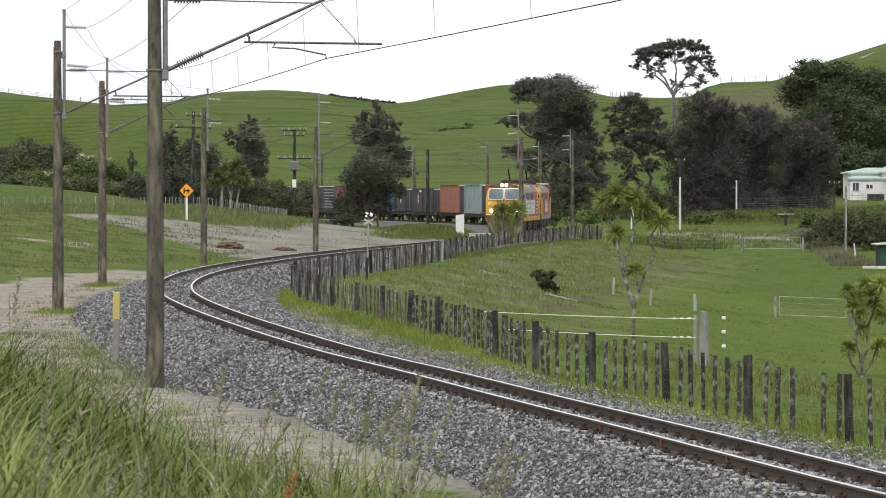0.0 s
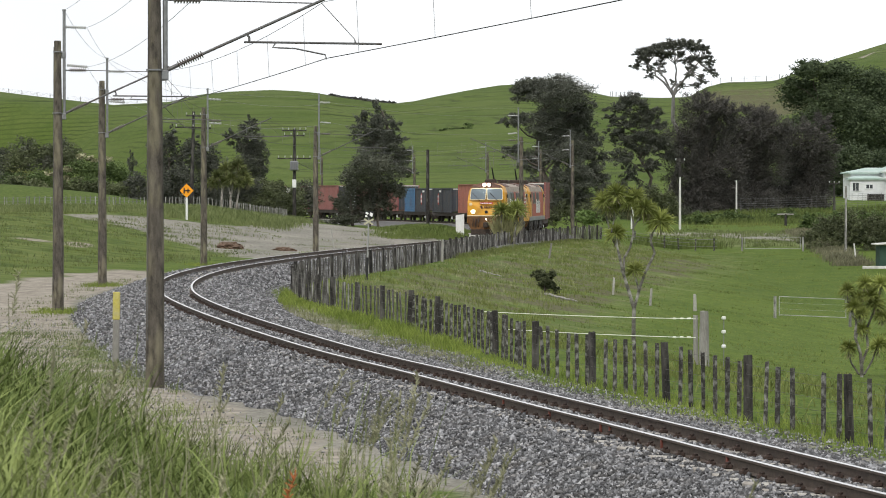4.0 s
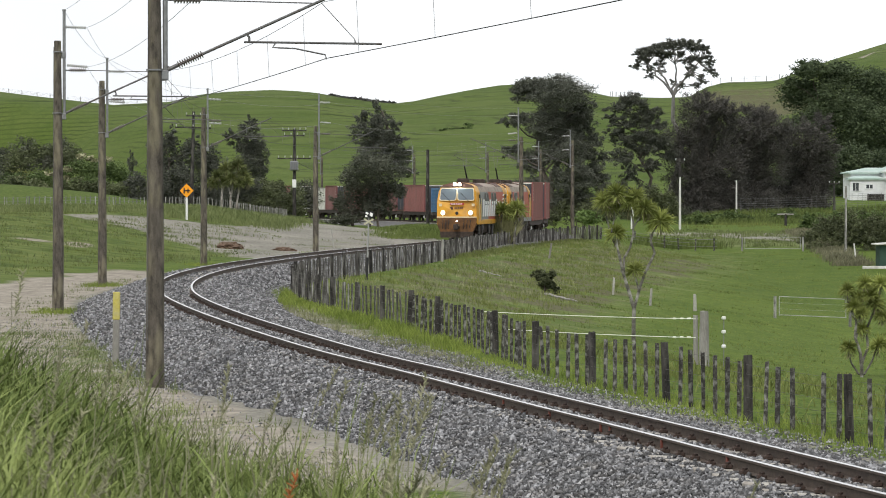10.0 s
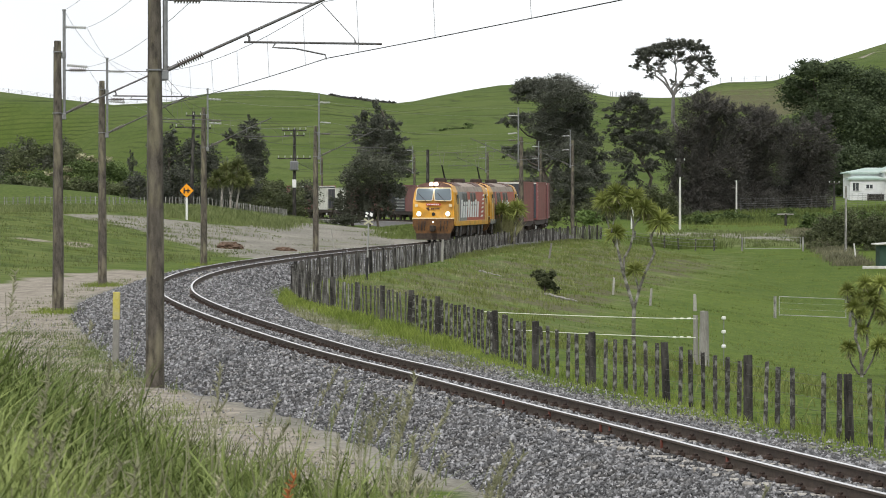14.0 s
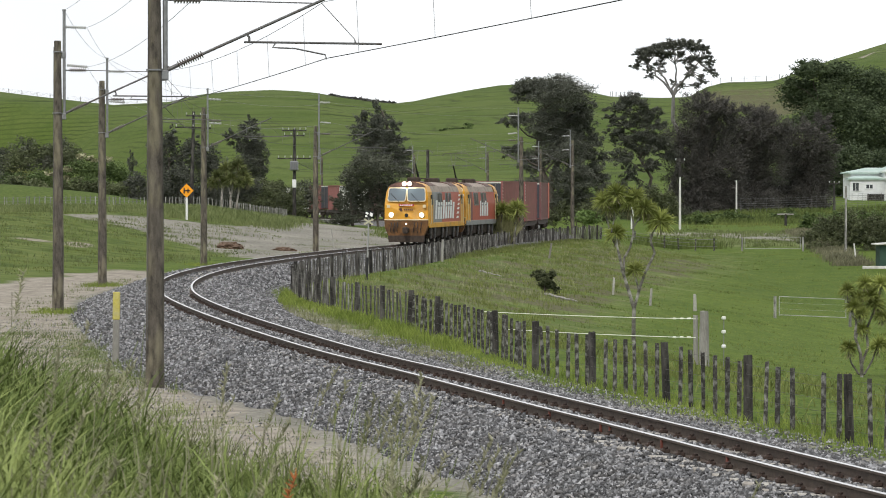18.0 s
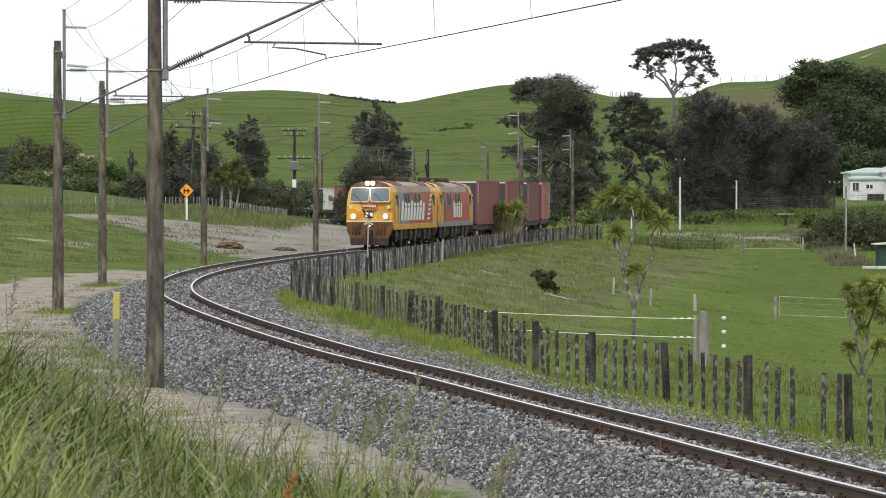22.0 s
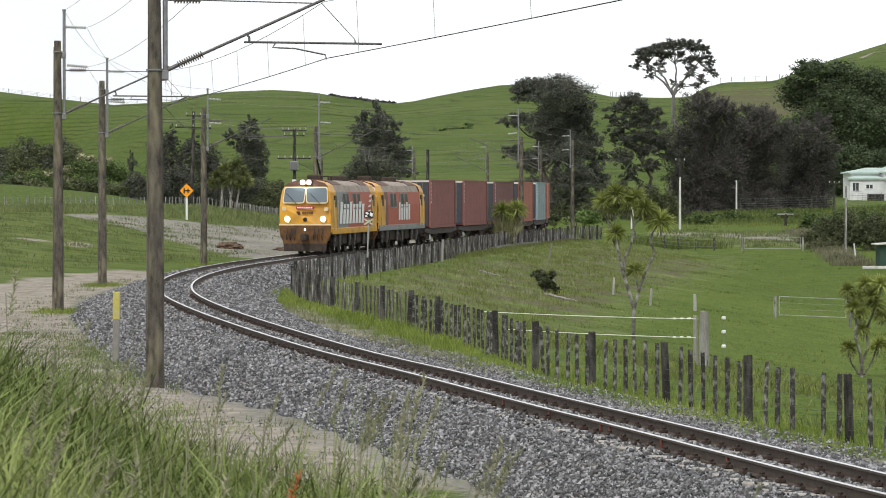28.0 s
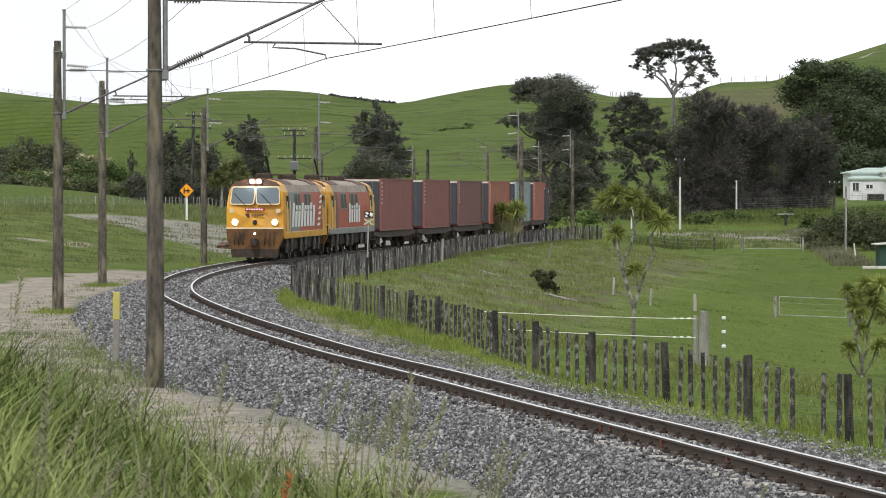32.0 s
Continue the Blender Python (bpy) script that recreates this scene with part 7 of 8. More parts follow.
for u, y, h, head in ((-0.047, 12, 0.3, "rust"), (0.0, 12, 0.62, "dry"), (0.004, 13, 0.55, "dry"), (0.063, 12, 0.75, "dry"), (0.11, 11, 0.95, "leaf"), (0.115, 12, 0.9, "leaf")):
    build_stalk(u * y, y, h, head, int(u * 1000) + 900, "rust-coloured dock seed head" if head == "rust" else "tall pale grass stalk standing alone")
build_stones()


# ---- train ----
M["loco_yellow"] = material("yellow_loco_paint", (0.6, 0.285, 0.018), (0.68, 0.345, 0.024), 3, 0.45, 0, 0.03, 40, (0.3, 0.16, 0.045), 0.6, spec=0.5)
M["loco_red"] = material("faded_red_loco_paint", (0.36, 0.075, 0.05), (0.44, 0.105, 0.07), 3, 0.5, 0, 0.03, 40, (0.36, 0.13, 0.08), 0.5)
M["loco_grey"] = material("grey_loco_paint", (0.2, 0.205, 0.21), (0.28, 0.28, 0.28), 3, 0.5, 0, 0.03, 40, (0.13, 0.11, 0.09), 0.4)
M["loco_roof"] = material("dusty_beige_roof", (0.26, 0.215, 0.175), (0.36, 0.3, 0.245), 3, 0.7, 0, 0.05, 40, (0.13, 0.095, 0.075), 0.7)
M["grime"] = material("brown_running_gear_grime", (0.028, 0.022, 0.018), (0.075, 0.055, 0.042), 6, 0.85, 0.1, 0.2)
M["pilot"] = material("rust_stained_yellow_pilot", (0.075, 0.038, 0.018), (0.2, 0.095, 0.03), 3.5, 0.75, 0, 0.1, 30, (0.035, 0.024, 0.018), 0.9)
M["damper"] = material("dusty_grey_damper", (0.09, 0.085, 0.08), (0.17, 0.16, 0.15), 8, 0.7, 0.1, 0.05)
M["visor"] = material("dark_brown_cab_brow", (0.06, 0.03, 0.022), (0.12, 0.055, 0.035), 5, 0.6, 0, 0.05)
M["glass"] = glass("cab_glass", (0.1, 0.13, 0.15), 0.08)
M["dark_glass"] = material("dark_side_glass", (0.02, 0.017, 0.017), (0.035, 0.03, 0.03), 4, 0.4, 0, 0, spec=0.2)
M["frame_cream"] = material("cream_window_frame", (0.6, 0.5, 0.3), (0.7, 0.6, 0.4), 5, 0.5, 0, 0.02)
M["lamp"] = glow("headlamp_glow", (1.0, 0.97, 0.9), 60.0)
M["lamp_small"] = glow("marker_lamp_glow", (1.0, 0.9, 0.85), 8.0)
M["decal_white"] = material("white_decal", (0.74, 0.74, 0.73), (0.82, 0.82, 0.81), 6, 0.5, 0, 0.0, 50, (0.55, 0.5, 0.46), 0.3)
M["decal_red"] = material("red_plate", (0.35, 0.03, 0.03), (0.45, 0.05, 0.04), 6, 0.5, 0, 0)
M["tyre_steel"] = material("worn_wheel_steel", (0.04, 0.034, 0.03), (0.09, 0.08, 0.07), 8, 0.6, 0.4, 0.05)


def paint(name, a, dirt=(0.12, 0.08, 0.06)):
    return material(name, tuple(c * 0.86 for c in a), tuple(min(c * 1.12, 0.9) for c in a), 2.2, 0.6, 0, 0.05, 40, dirt, 0.35)


M["box_red"] = paint("oxide_red_container_paint", (0.245, 0.093, 0.085))
M["box_dark_red"] = paint("dull_maroon_container_paint", (0.185, 0.083, 0.08))
M["box_orange"] = paint("faded_orange_red_container_paint", (0.35, 0.13, 0.095))
M["box_teal"] = paint("blue_grey_container_paint", (0.25, 0.32, 0.33))
M["box_slate"] = paint("dark_slate_container_paint", (0.052, 0.056, 0.065))
M["box_blue"] = paint("bright_blue_container_paint", (0.09, 0.2, 0.36))
M["box_grey"] = paint("pale_grey_container_paint", (0.36, 0.37, 0.36))
M["box_white"] = paint("off_white_container_paint", (0.55, 0.55, 0.5))
M["wagon_deck"] = material("dusty_wagon_frame", (0.05, 0.04, 0.035), (0.11, 0.09, 0.08), 5, 0.85, 0.1, 0.15)

LOCO_LENGTH, LOCO_PITCH, WAGON_PITCH = 15.4, 15.9, 14.3


def shell_outline(w=1.375, low=1.1, eave=3.12, top=3.72):
    """Half-section points from the lower left round over the roof to the lower right."""
    pts = [(-w, low), (-w, 2.4), (-w * 0.94, eave)]
    for k in range(1, 8):
        a = math.pi * k / 8
        pts.append((-math.cos(a) * w * 0.9, eave + 0.1 + math.sin(a) ** 0.8 * (top - eave - 0.1)))
    return pts + [(w * 0.94, eave), (w, 2.4), (w, low)]


def shell(bm, y0, y1, pts, lean0=0.0, lean1=0.0, cap0=False, cap1=False):
    """A length of skin; lean pushes the upper part of an end inwards."""
    ring = []
    for y, lean in ((y0, lean0), (y1, lean1)):
        ring.append([bm.verts.new((x, y + lean * max(0.0, z - 2.5), z)) for x, z in pts])
    for i in range(len(pts) - 1):
        bm.faces.new((ring[0][i], ring[0][i + 1], ring[1][i + 1], ring[1][i]))
    if cap0:
        bm.faces.new(ring[0])
    if cap1:
        bm.faces.new(ring[1][::-1])
    bmesh.ops.recalc_face_normals(bm, faces=bm.faces)


def round_rect(x0, x1, z0, z1, r, lean_x=0.0):
    pts = []
    for cx, cz, a0 in ((x0 + r, z0 + r, 180), (x1 - r, z0 + r, 270), (x1 - r, z1 - r, 0), (x0 + r, z1 - r, 90)):
        for k in range(4):
            a = radians(a0 + 30 * k)
            z = cz + r * math.sin(a)
            pts.append((cx + r * math.cos(a) + lean_x * (z - z0), z))
    return pts


def face_panel(bm, pts, y_at, depth=0.03):
    """An outline of (x, z) on the cab front, where y_at(z) is the face."""
    pane(bm, [(x, y_at(z), z) for x, z in pts], depth)


rolling = []
wheel_meshes = {}


def wheelset_mesh(radius):
    if radius not in wheel_meshes:
        bm = bmesh.new()
        for side in (-1, 1):
            tube(bm, (side * 0.5, 0, 0), (side * 0.63, 0, 0), radius, sides=24)
            tube(bm, (side * 0.47, 0, 0), (side * 0.5, 0, 0), radius + 0.028, sides=24)
            tube(bm, (side * 0.63, 0, 0), (side * 0.67, 0, 0), radius * 0.35, sides=12)
            for k in range(5):
                a = k * 1.2566
                tube(bm, (side * 0.635, math.cos(a) * radius * 0.3, math.sin(a) * radius * 0.3), (side * 0.635, math.cos(a) * radius * 0.82, math.sin(a) * radius * 0.82), 0.035, 0.02, 6)
        tube(bm, (-0.6, 0, 0), (0.6, 0, 0), 0.08, sides=10)
        me = bpy.data.meshes.new("wheelset")
        bm.to_mesh(me)
        bm.free()
        me.materials.append(M["tyre_steel"])
        wheel_meshes[radius] = me
    return wheel_meshes[radius]


def add_wheels(parent, y, radius, mat_side):
    ob = new("wheelset", wheelset_mesh(radius))
    ob.parent = parent
    ob.matrix_basis = Matrix.Translation((0, y, radius))
    rolling.append((ob, y, radius))
    return ob


def add_bogie(thing, y, base, radius, frame_x=0.95, axle_white=False):
    bm = bmesh.new()
    for side in (-1, 1):
        x = side * frame_x
        prism(bm, [(y - base / 2 - 0.45, radius + 0.1), (y - base / 2 - 0.45, radius + 0.28), (y - 0.5, radius + 0.36), (y + 0.5, radius + 0.36), (y + base / 2 + 0.45, radius + 0.28), (y + base / 2 + 0.45, radius + 0.1), (y + 0.6, radius - 0.12), (y - 0.6, radius - 0.12)], x - 0.07, x + 0.07, "x")
        for dy in (-0.28, 0, 0.28):
            tube(bm, (x + side * 0.02, y + dy, radius - 0.1), (x + side * 0.02, y + dy, radius + 0.32), 0.1, sides=8)
    box(bm, -frame_x, frame_x, y - 0.3, y + 0.3, radius + 0.05, radius + 0.42)
    bogie = part("bogie", bm, M["grime"], thing)
    for dy in (-base / 2, base / 2):
        add_wheels(bogie, y + dy, radius, None)
        for side in (-1, 1):
            b2 = bmesh.new()
            box(b2, side * frame_x - 0.13, side * frame_x + 0.13, y + dy - 0.16, y + dy + 0.16, radius - 0.15, radius + 0.17, 0.04)
            tube(b2, (side * (frame_x + 0.12), y + dy, radius), (side * (frame_x + 0.17), y + dy, radius), 0.1, sides=10)
            part("axle_box", b2, M["white"] if axle_white and dy > 0 and y < 4 else M["grime"], bogie)
    return bogie


def bars(thing, name, x, y0, y1, z0, z1, count, mat, slant=0.12, fill=0.62, label=""):
    """A run of plain upright bars on the side of a body, standing for lettering."""
    step = (y1 - y0) / count
    for k in range(count):
        bm = bmesh.new()
        a = y0 + k * step
        b = a + step * fill
        top = z1 if k % 3 else z1 + 0.12
        pane(bm, [(x, a, z0), (x, b, z0), (x, b + slant, top), (x, a + slant, top)], -0.012)
        part(name, bm, mat, thing, label)


def build_loco(lead):
    loco = tagged(empty("locomotive"), "yellow, grey and red electric locomotive with lit headlamps" if lead else "second electric locomotive, red sided with yellow cab ends", "locomotive", "locomotives of the train")
    L = LOCO_LENGTH
    pts = shell_outline()
    side_pts = [p for p in pts]
    skin = ([("cab_shell", 0.0, 1.9, "loco_yellow"), ("grey_side_panel", 1.9, 5.6, "loco_grey"), ("red_side_panel", 5.6, 13.6, "loco_red"), ("rear_cab_shell", 13.6, L, "loco_yellow")] if lead else
            [("cab_shell", 0.0, 2.2, "loco_yellow"), ("dark_side_panel", 2.2, 3.2, "box_dark_red"), ("red_side_panel", 3.2, 14.0, "loco_red"), ("rear_cab_shell", 14.0, L, "loco_yellow")])
    low_w = [(x, z) for x, z in side_pts if z <= 3.125]
    for name, a, b, mat in skin:
        bm = bmesh.new()
        first, last = a == 0.0, b == L
        if first or last:
            shell(bm, a, b, pts, 0.32 if first else 0.0, -0.32 if last else 0.0, first, last)
        else:
            shell(bm, a, b, low_w[:3])
            part(name, bm, M[mat], loco)
            bm = bmesh.new()
            shell(bm, a, b, low_w[-3:])
        part(name, bm, M[mat], loco)
    # roof with raised pods
    bm = bmesh.new()
    arc = pts[2:11]
    shell(bm, 1.9, L - 1.9, arc)
    part("roof", bm, M["loco_roof"], loco, "dusty beige curved roof")
    for a, b in ((2.0, 4.6), (L - 4.4, L - 2.0)):
        bm = bmesh.new()
        shell(bm, a, b, [(x * 0.97, z + 0.05) for x, z in arc], 0, 0, True, True)
        part("roof_pod", bm, M["visor"], loco)
    # side windows, louvres, doors
    for side in (-1, 1):
        x = side * 1.385
        for a, b, z0, z1 in ((3.9, 4.7, 2.3, 3.02), (5.0, 5.7, 2.3, 3.02), (7.2, 8.1, 2.3, 3.02), (8.6, 9.5, 2.3, 3.02)):
            bm = bmesh.new()
            for v in box(bm, x - 0.02, x + 0.02, a, b, z0, z1):
                v.co.x -= side * 0.115 * max(0.0, v.co.z - 2.4)
            w = part("side_window", bm, M["dark_glass"], loco)
            bm = bmesh.new()
            for q in ((a - 0.06, b + 0.06, z0 - 0.06, z0), (a - 0.06, b + 0.06, z1, z1 + 0.06), (a - 0.06, a, z0, z1), (b, b + 0.06, z0, z1)):
                for v in box(bm, x - 0.015, x + 0.03, *q):
                    v.co.x -= side * 0.115 * max(0.0, v.co.z - 2.4)
            part("frame", bm, M["loco_grey"], w)
        for y0 in (0.95, L - 1.75):
            bm = bmesh.new()
            for v in box(bm, x - 0.025, x + 0.02, y0, y0 + 0.78, 1.32, 3.05):
                v.co.x -= side * 0.08 * max(0.0, v.co.z - 2.2)
            door = part("cab_door", bm, M["loco_yellow"], loco)
            bm = bmesh.new()
            box(bm, x - 0.03, x + 0.03, y0 + 0.14, y0 + 0.64, 2.35, 2.95, 0.02)
            part("door_window", bm, M["dark_glass"], door)
            for dy in (-0.12, 0.9):
                bm = bmesh.new()
                tube(bm, (x + side * 0.05, y0 + dy, 1.2), (x + side * 0.05, y0 + dy, 2.7), 0.02, sides=6)
                part("handrail", bm, M["frame_cream"], loco)
            bm = bmesh.new()
            box(bm, x - 0.02, x + side * 0.02, y0 + 0.1, y0 + 0.7, 0.55, 0.6)
            box(bm, x - 0.02, x + side * 0.02, y0 + 0.1, y0 + 0.7, 0.85, 0.9)
            part("step", bm, M["grime"], loco)
        # sill along the foot of the body
        bm = bmesh.new()
        box(bm, x - 0.03, x + 0.035, 0.25, L - 0.25, 1.0, 1.3, 0.02)
        part("sill", bm, M["loco_yellow"] if lead else M["loco_grey"], loco)
        if lead:
            bars(loco, "logo_bar", x + side * 0.012, 2.6, 10.8, 1.5, 2.5, 8, M["decal_white"], 0.3, 0.68, label="plain white lettering shape")
            for k in range(6):
                bm = bmesh.new()
                z = 1.5 + 0.27 * k
                pane(bm, [(x + side * 0.012, 11.5 + 0.18 * k, z), (x + side * 0.012, 12.4 + 0.12 * k, z), (x + side * 0.012, 12.8 + 0.12 * k, z + 0.13), (x + side * 0.012, 11.9 + 0.18 * k, z + 0.13)], -0.012)
                part("chevron", bm, M["decal_white"], loco)
        else:
            bars(loco, "lettering_bar", x + side * 0.012, 6.4, 10.4, 1.55, 2.42, 5, M["decal_white"], 0.0, label="plain white number shape")
    # underside tanks and boxes
    for y in (4.9, 9.8):
        bm = bmesh.new()
        box(bm, -1.15, 1.15, y, y + 1.9, 0.42, 1.08, 0.08)
        part("equipment_box", bm, M["grime"], loco)
    bm = bmesh.new()
    box(bm, -1.2, 1.2, 0.4, L - 0.4, 0.95, 1.12)
    part("underframe", bm, M["grime"], loco)
    for y in (2.9, L / 2, L - 2.9):
        add_bogie(loco, y, 2.1, 0.5, 1.02)
        for side in (-1, 1):
            for dy in (-1.3, 0.35):
                bm = bmesh.new()
                sweep(bm, [(side * 1.2, y + dy, 0.35), (side * 1.2, y + dy, 0.62), (side * 1.2, y + dy, 0.64), (side * 1.2, y + dy, 1.0)], [0.06, 0.06, 0.095, 0.095], 10)
                part("damper", bm, M["damper"], loco)
    # cab front
    def face(z):
        return 0.32 * max(0.0, z - 2.5) - 0.012

    for x0, x1, lean in ((-1.17, -0.1, 0.09), (0.1, 1.17, -0.09)):
        bm = bmesh.new()
        face_panel(bm, round_rect(x0 - 0.05, x1 + 0.05, 2.54, 3.38, 0.13, lean), face, -0.02)
        w = part("windscreen_frame", bm, M["frame_cream"], loco)
        bm = bmesh.new()
        face_panel(bm, round_rect(x0, x1, 2.6, 3.32, 0.1, lean), lambda z: face(z) - 0.022, -0.012)
        part("windscreen", bm, M["glass"], w)
        bm = bmesh.new()
        xm = x0 + 0.1
        tube(bm, (xm + 0.05, face(3.05) - 0.05, 3.05), (xm + 0.62, face(2.56) - 0.05, 2.5), 0.018, sides=5)
        part("wiper", bm, M["black"], w)
    bm = bmesh.new()
    face_panel(bm, [(-1.16, 3.4), (1.16, 3.4), (0.98, 3.56), (0.5, 3.69), (-0.5, 3.69), (-0.98, 3.56)], lambda z: face(z) - 0.004, -0.03)
    part("cab_brow", bm, M["visor"], loco, "dark brown band over the windscreens")
    bm = bmesh.new()
    box(bm, -0.34, 0.34, 0.18, 0.6, 3.44, 3.76, 0.05)
    lampbox = part("headlamp_box", bm, M["visor"], loco)
    for x in (-0.17, 0.17):
        bm = bmesh.new()
        tube(bm, (x, 0.1, 3.6), (x, 0.2, 3.6), 0.1, sides=14)
        part("headlamp", bm, M["lamp"] if lead else M["glass"], lampbox)
    for x in (-0.96, 0.96):
        bm = bmesh.new()
        tube(bm, (x, -0.06, 1.76), (x, 0.05, 1.76), 0.17, sides=16)
        rim = part("lamp_housing", bm, M["frame_cream"], loco)
        bm = bmesh.new()
        tube(bm, (x, -0.085, 1.76), (x, -0.06, 1.76), 0.1, sides=16)
        part("ditch_lamp", bm, M["lamp"] if lead else M["glass"], rim)
    bm = bmesh.new()
    box(bm, -0.48, 0.48, -0.05, 0.01, 2.27, 2.4, 0.01)
    plate = part("number_board", bm, M["decal_red"], loco)
    bm = bmesh.new()
    for k in range(7):
        box(bm, -0.42 + 0.12 * k, -0.34 + 0.12 * k, -0.058, -0.05, 2.3, 2.37)
    part("lettering_bar", bm, M["decal_white"], plate)
    bm = bmesh.new()
    pane(bm, [(-0.5, -0.03, 2.14), (-0.34, -0.03, 1.94), (-0.24, -0.03, 2.02), (-0.3, -0.03, 2.16)], 0.012)
    for k in range(5):
        box(bm, -0.16 + 0.12 * k, -0.07 + 0.12 * k, -0.03, -0.018, 2.02, 2.12)
    part("emblem", bm, M["visor"], loco)
    bm = bmesh.new()
    tube(bm, (0, -0.05, 1.74), (0, 0.02, 1.74), 0.11, sides=12)
    part("socket", bm, M["black"], loco)
    bm = bmesh.new()
    tube(bm, (0, -0.12, 1.24), (0, -0.05, 1.24), 0.05, sides=10)
    part("marker_lamp", bm, M["lamp_small"] if lead else M["glass"], loco)
    for x in (-1.13, 1.13):
        bm = bmesh.new()
        box(bm, x - 0.1, x + 0.1, -0.04, 0.0, 2.18, 2.36, 0.01)
        part("corner_light", bm, M["frame_cream"], loco)
    bm = bmesh.new()
    prism(bm, [(-1.39, 1.45), (1.39, 1.45), (1.39, 1.52), (-1.39, 1.52)], -0.04, 0.02)
    part("white_band", bm, M["frame_cream"], loco)
    bm = bmesh.new()
    prism(bm, [(-1.375, 1.45), (1.375, 1.45), (1.33, 0.95), (1.12, 0.55), (-1.12, 0.55), (-1.33, 0.95)], -0.1, 0.3)
    pilot = part("pilot", bm, M["pilot"], loco, "rust-stained yellow front apron")
    bm = bmesh.new()
    prism(bm, [(-1.15, 0.55), (1.15, 0.55), (1.1, 0.16), (-1.1, 0.16)], -0.16, 0.12)
    part("rail_guard", bm, M["grime"], pilot)
    bm = bmesh.new()
    box(bm, -0.2, 0.2, -0.42, 0.0, 0.72, 1.02, 0.05)
    box(bm, -0.14, 0.16, -0.62, -0.42, 0.66, 1.06, 0.05)
    part("coupler", bm, M["grime"], loco)
    for x in (-0.95, -0.75, -0.55, 0.5, 0.72, 0.94):
        bm = bmesh.new()
        sweep(bm, [(x + 0.03 * math.sin(k), -0.1 - 0.15 * math.sin(k / 6 * math.pi), 1.32 - 0.1 * k) for k in range(7)], 0.022, 6)
        part("brake_hose", bm, M["black"], loco)
    # raised current collector behind the front cab
    bm = bmesh.new()
    for sx in (-0.55, 0.55):
        tube(bm, (sx, 3.95, 3.92), (sx, 4.9, 3.92), 0.03, sides=6)
    for sy in (4.0, 4.85):
        tube(bm, (-0.58, sy, 3.92), (0.58, sy, 3.92), 0.03, sides=6)
    for sx in (-0.55, 0.55):
        for sy in (4.0, 4.85):
            tube(bm, (sx, sy, 3.65), (sx, sy, 3.92), 0.06, sides=8)
    base = part("collector_base", bm, M["grime"], loco)
    bm = bmesh.new()
    tube(bm, (0, 4.7, 3.95), (-0.08, 3.95, 4.8), 0.065, 0.045, 8)
    part("lower_arm", bm, M["black"], base)
    bm = bmesh.new()
    for sx in (-0.12, 0.0):
        tube(bm, (sx, 3.95, 4.8), (sx * 3, 4.6, 5.55), 0.014, sides=6)
    part("upper_arm", bm, M["damper"], base)
    bm = bmesh.new()
    for dy in (0, 0.28):
        tube(bm, (-0.75, 4.5 + dy, 5.6), (0.75, 4.5 + dy, 5.6), 0.009, sides=6)
        for sx in (-1, 1):
            tube(bm, (sx * 0.75, 4.5 + dy, 5.6), (sx * 0.95, 4.5 + dy, 5.45), 0.012, sides=6)
    part("collector_head", bm, M["damper"], base)
    # roof boxes and cowls
    for a, b, half, top in ((2.6, 3.2, 0.4, 4.0), (10.2, 11.0, 0.4, 3.98)):
        bm = bmesh.new()
        box(bm, -half, half, a, b, 3.6, top, 0.07)
        part("roof_box", bm, M["grime"], loco, "dark grimy equipment box")
    # tail lamp on the rear corner
    bm = bmesh.new()
    tube(bm, (1.25, L - 0.02, 2.9), (1.25, L + 0.08, 2.9), 0.09, sides=10)
    part("tail_light", bm, M["white"], loco)
    for ob in loco.children_recursive:
        if ob.name.split(".")[0] not in ("bogie", "axle_box", "wheelset", "damper"):
            ob.data.transform(Matrix.Diagonal((0.945, 1, 1, 1)))
    return loco


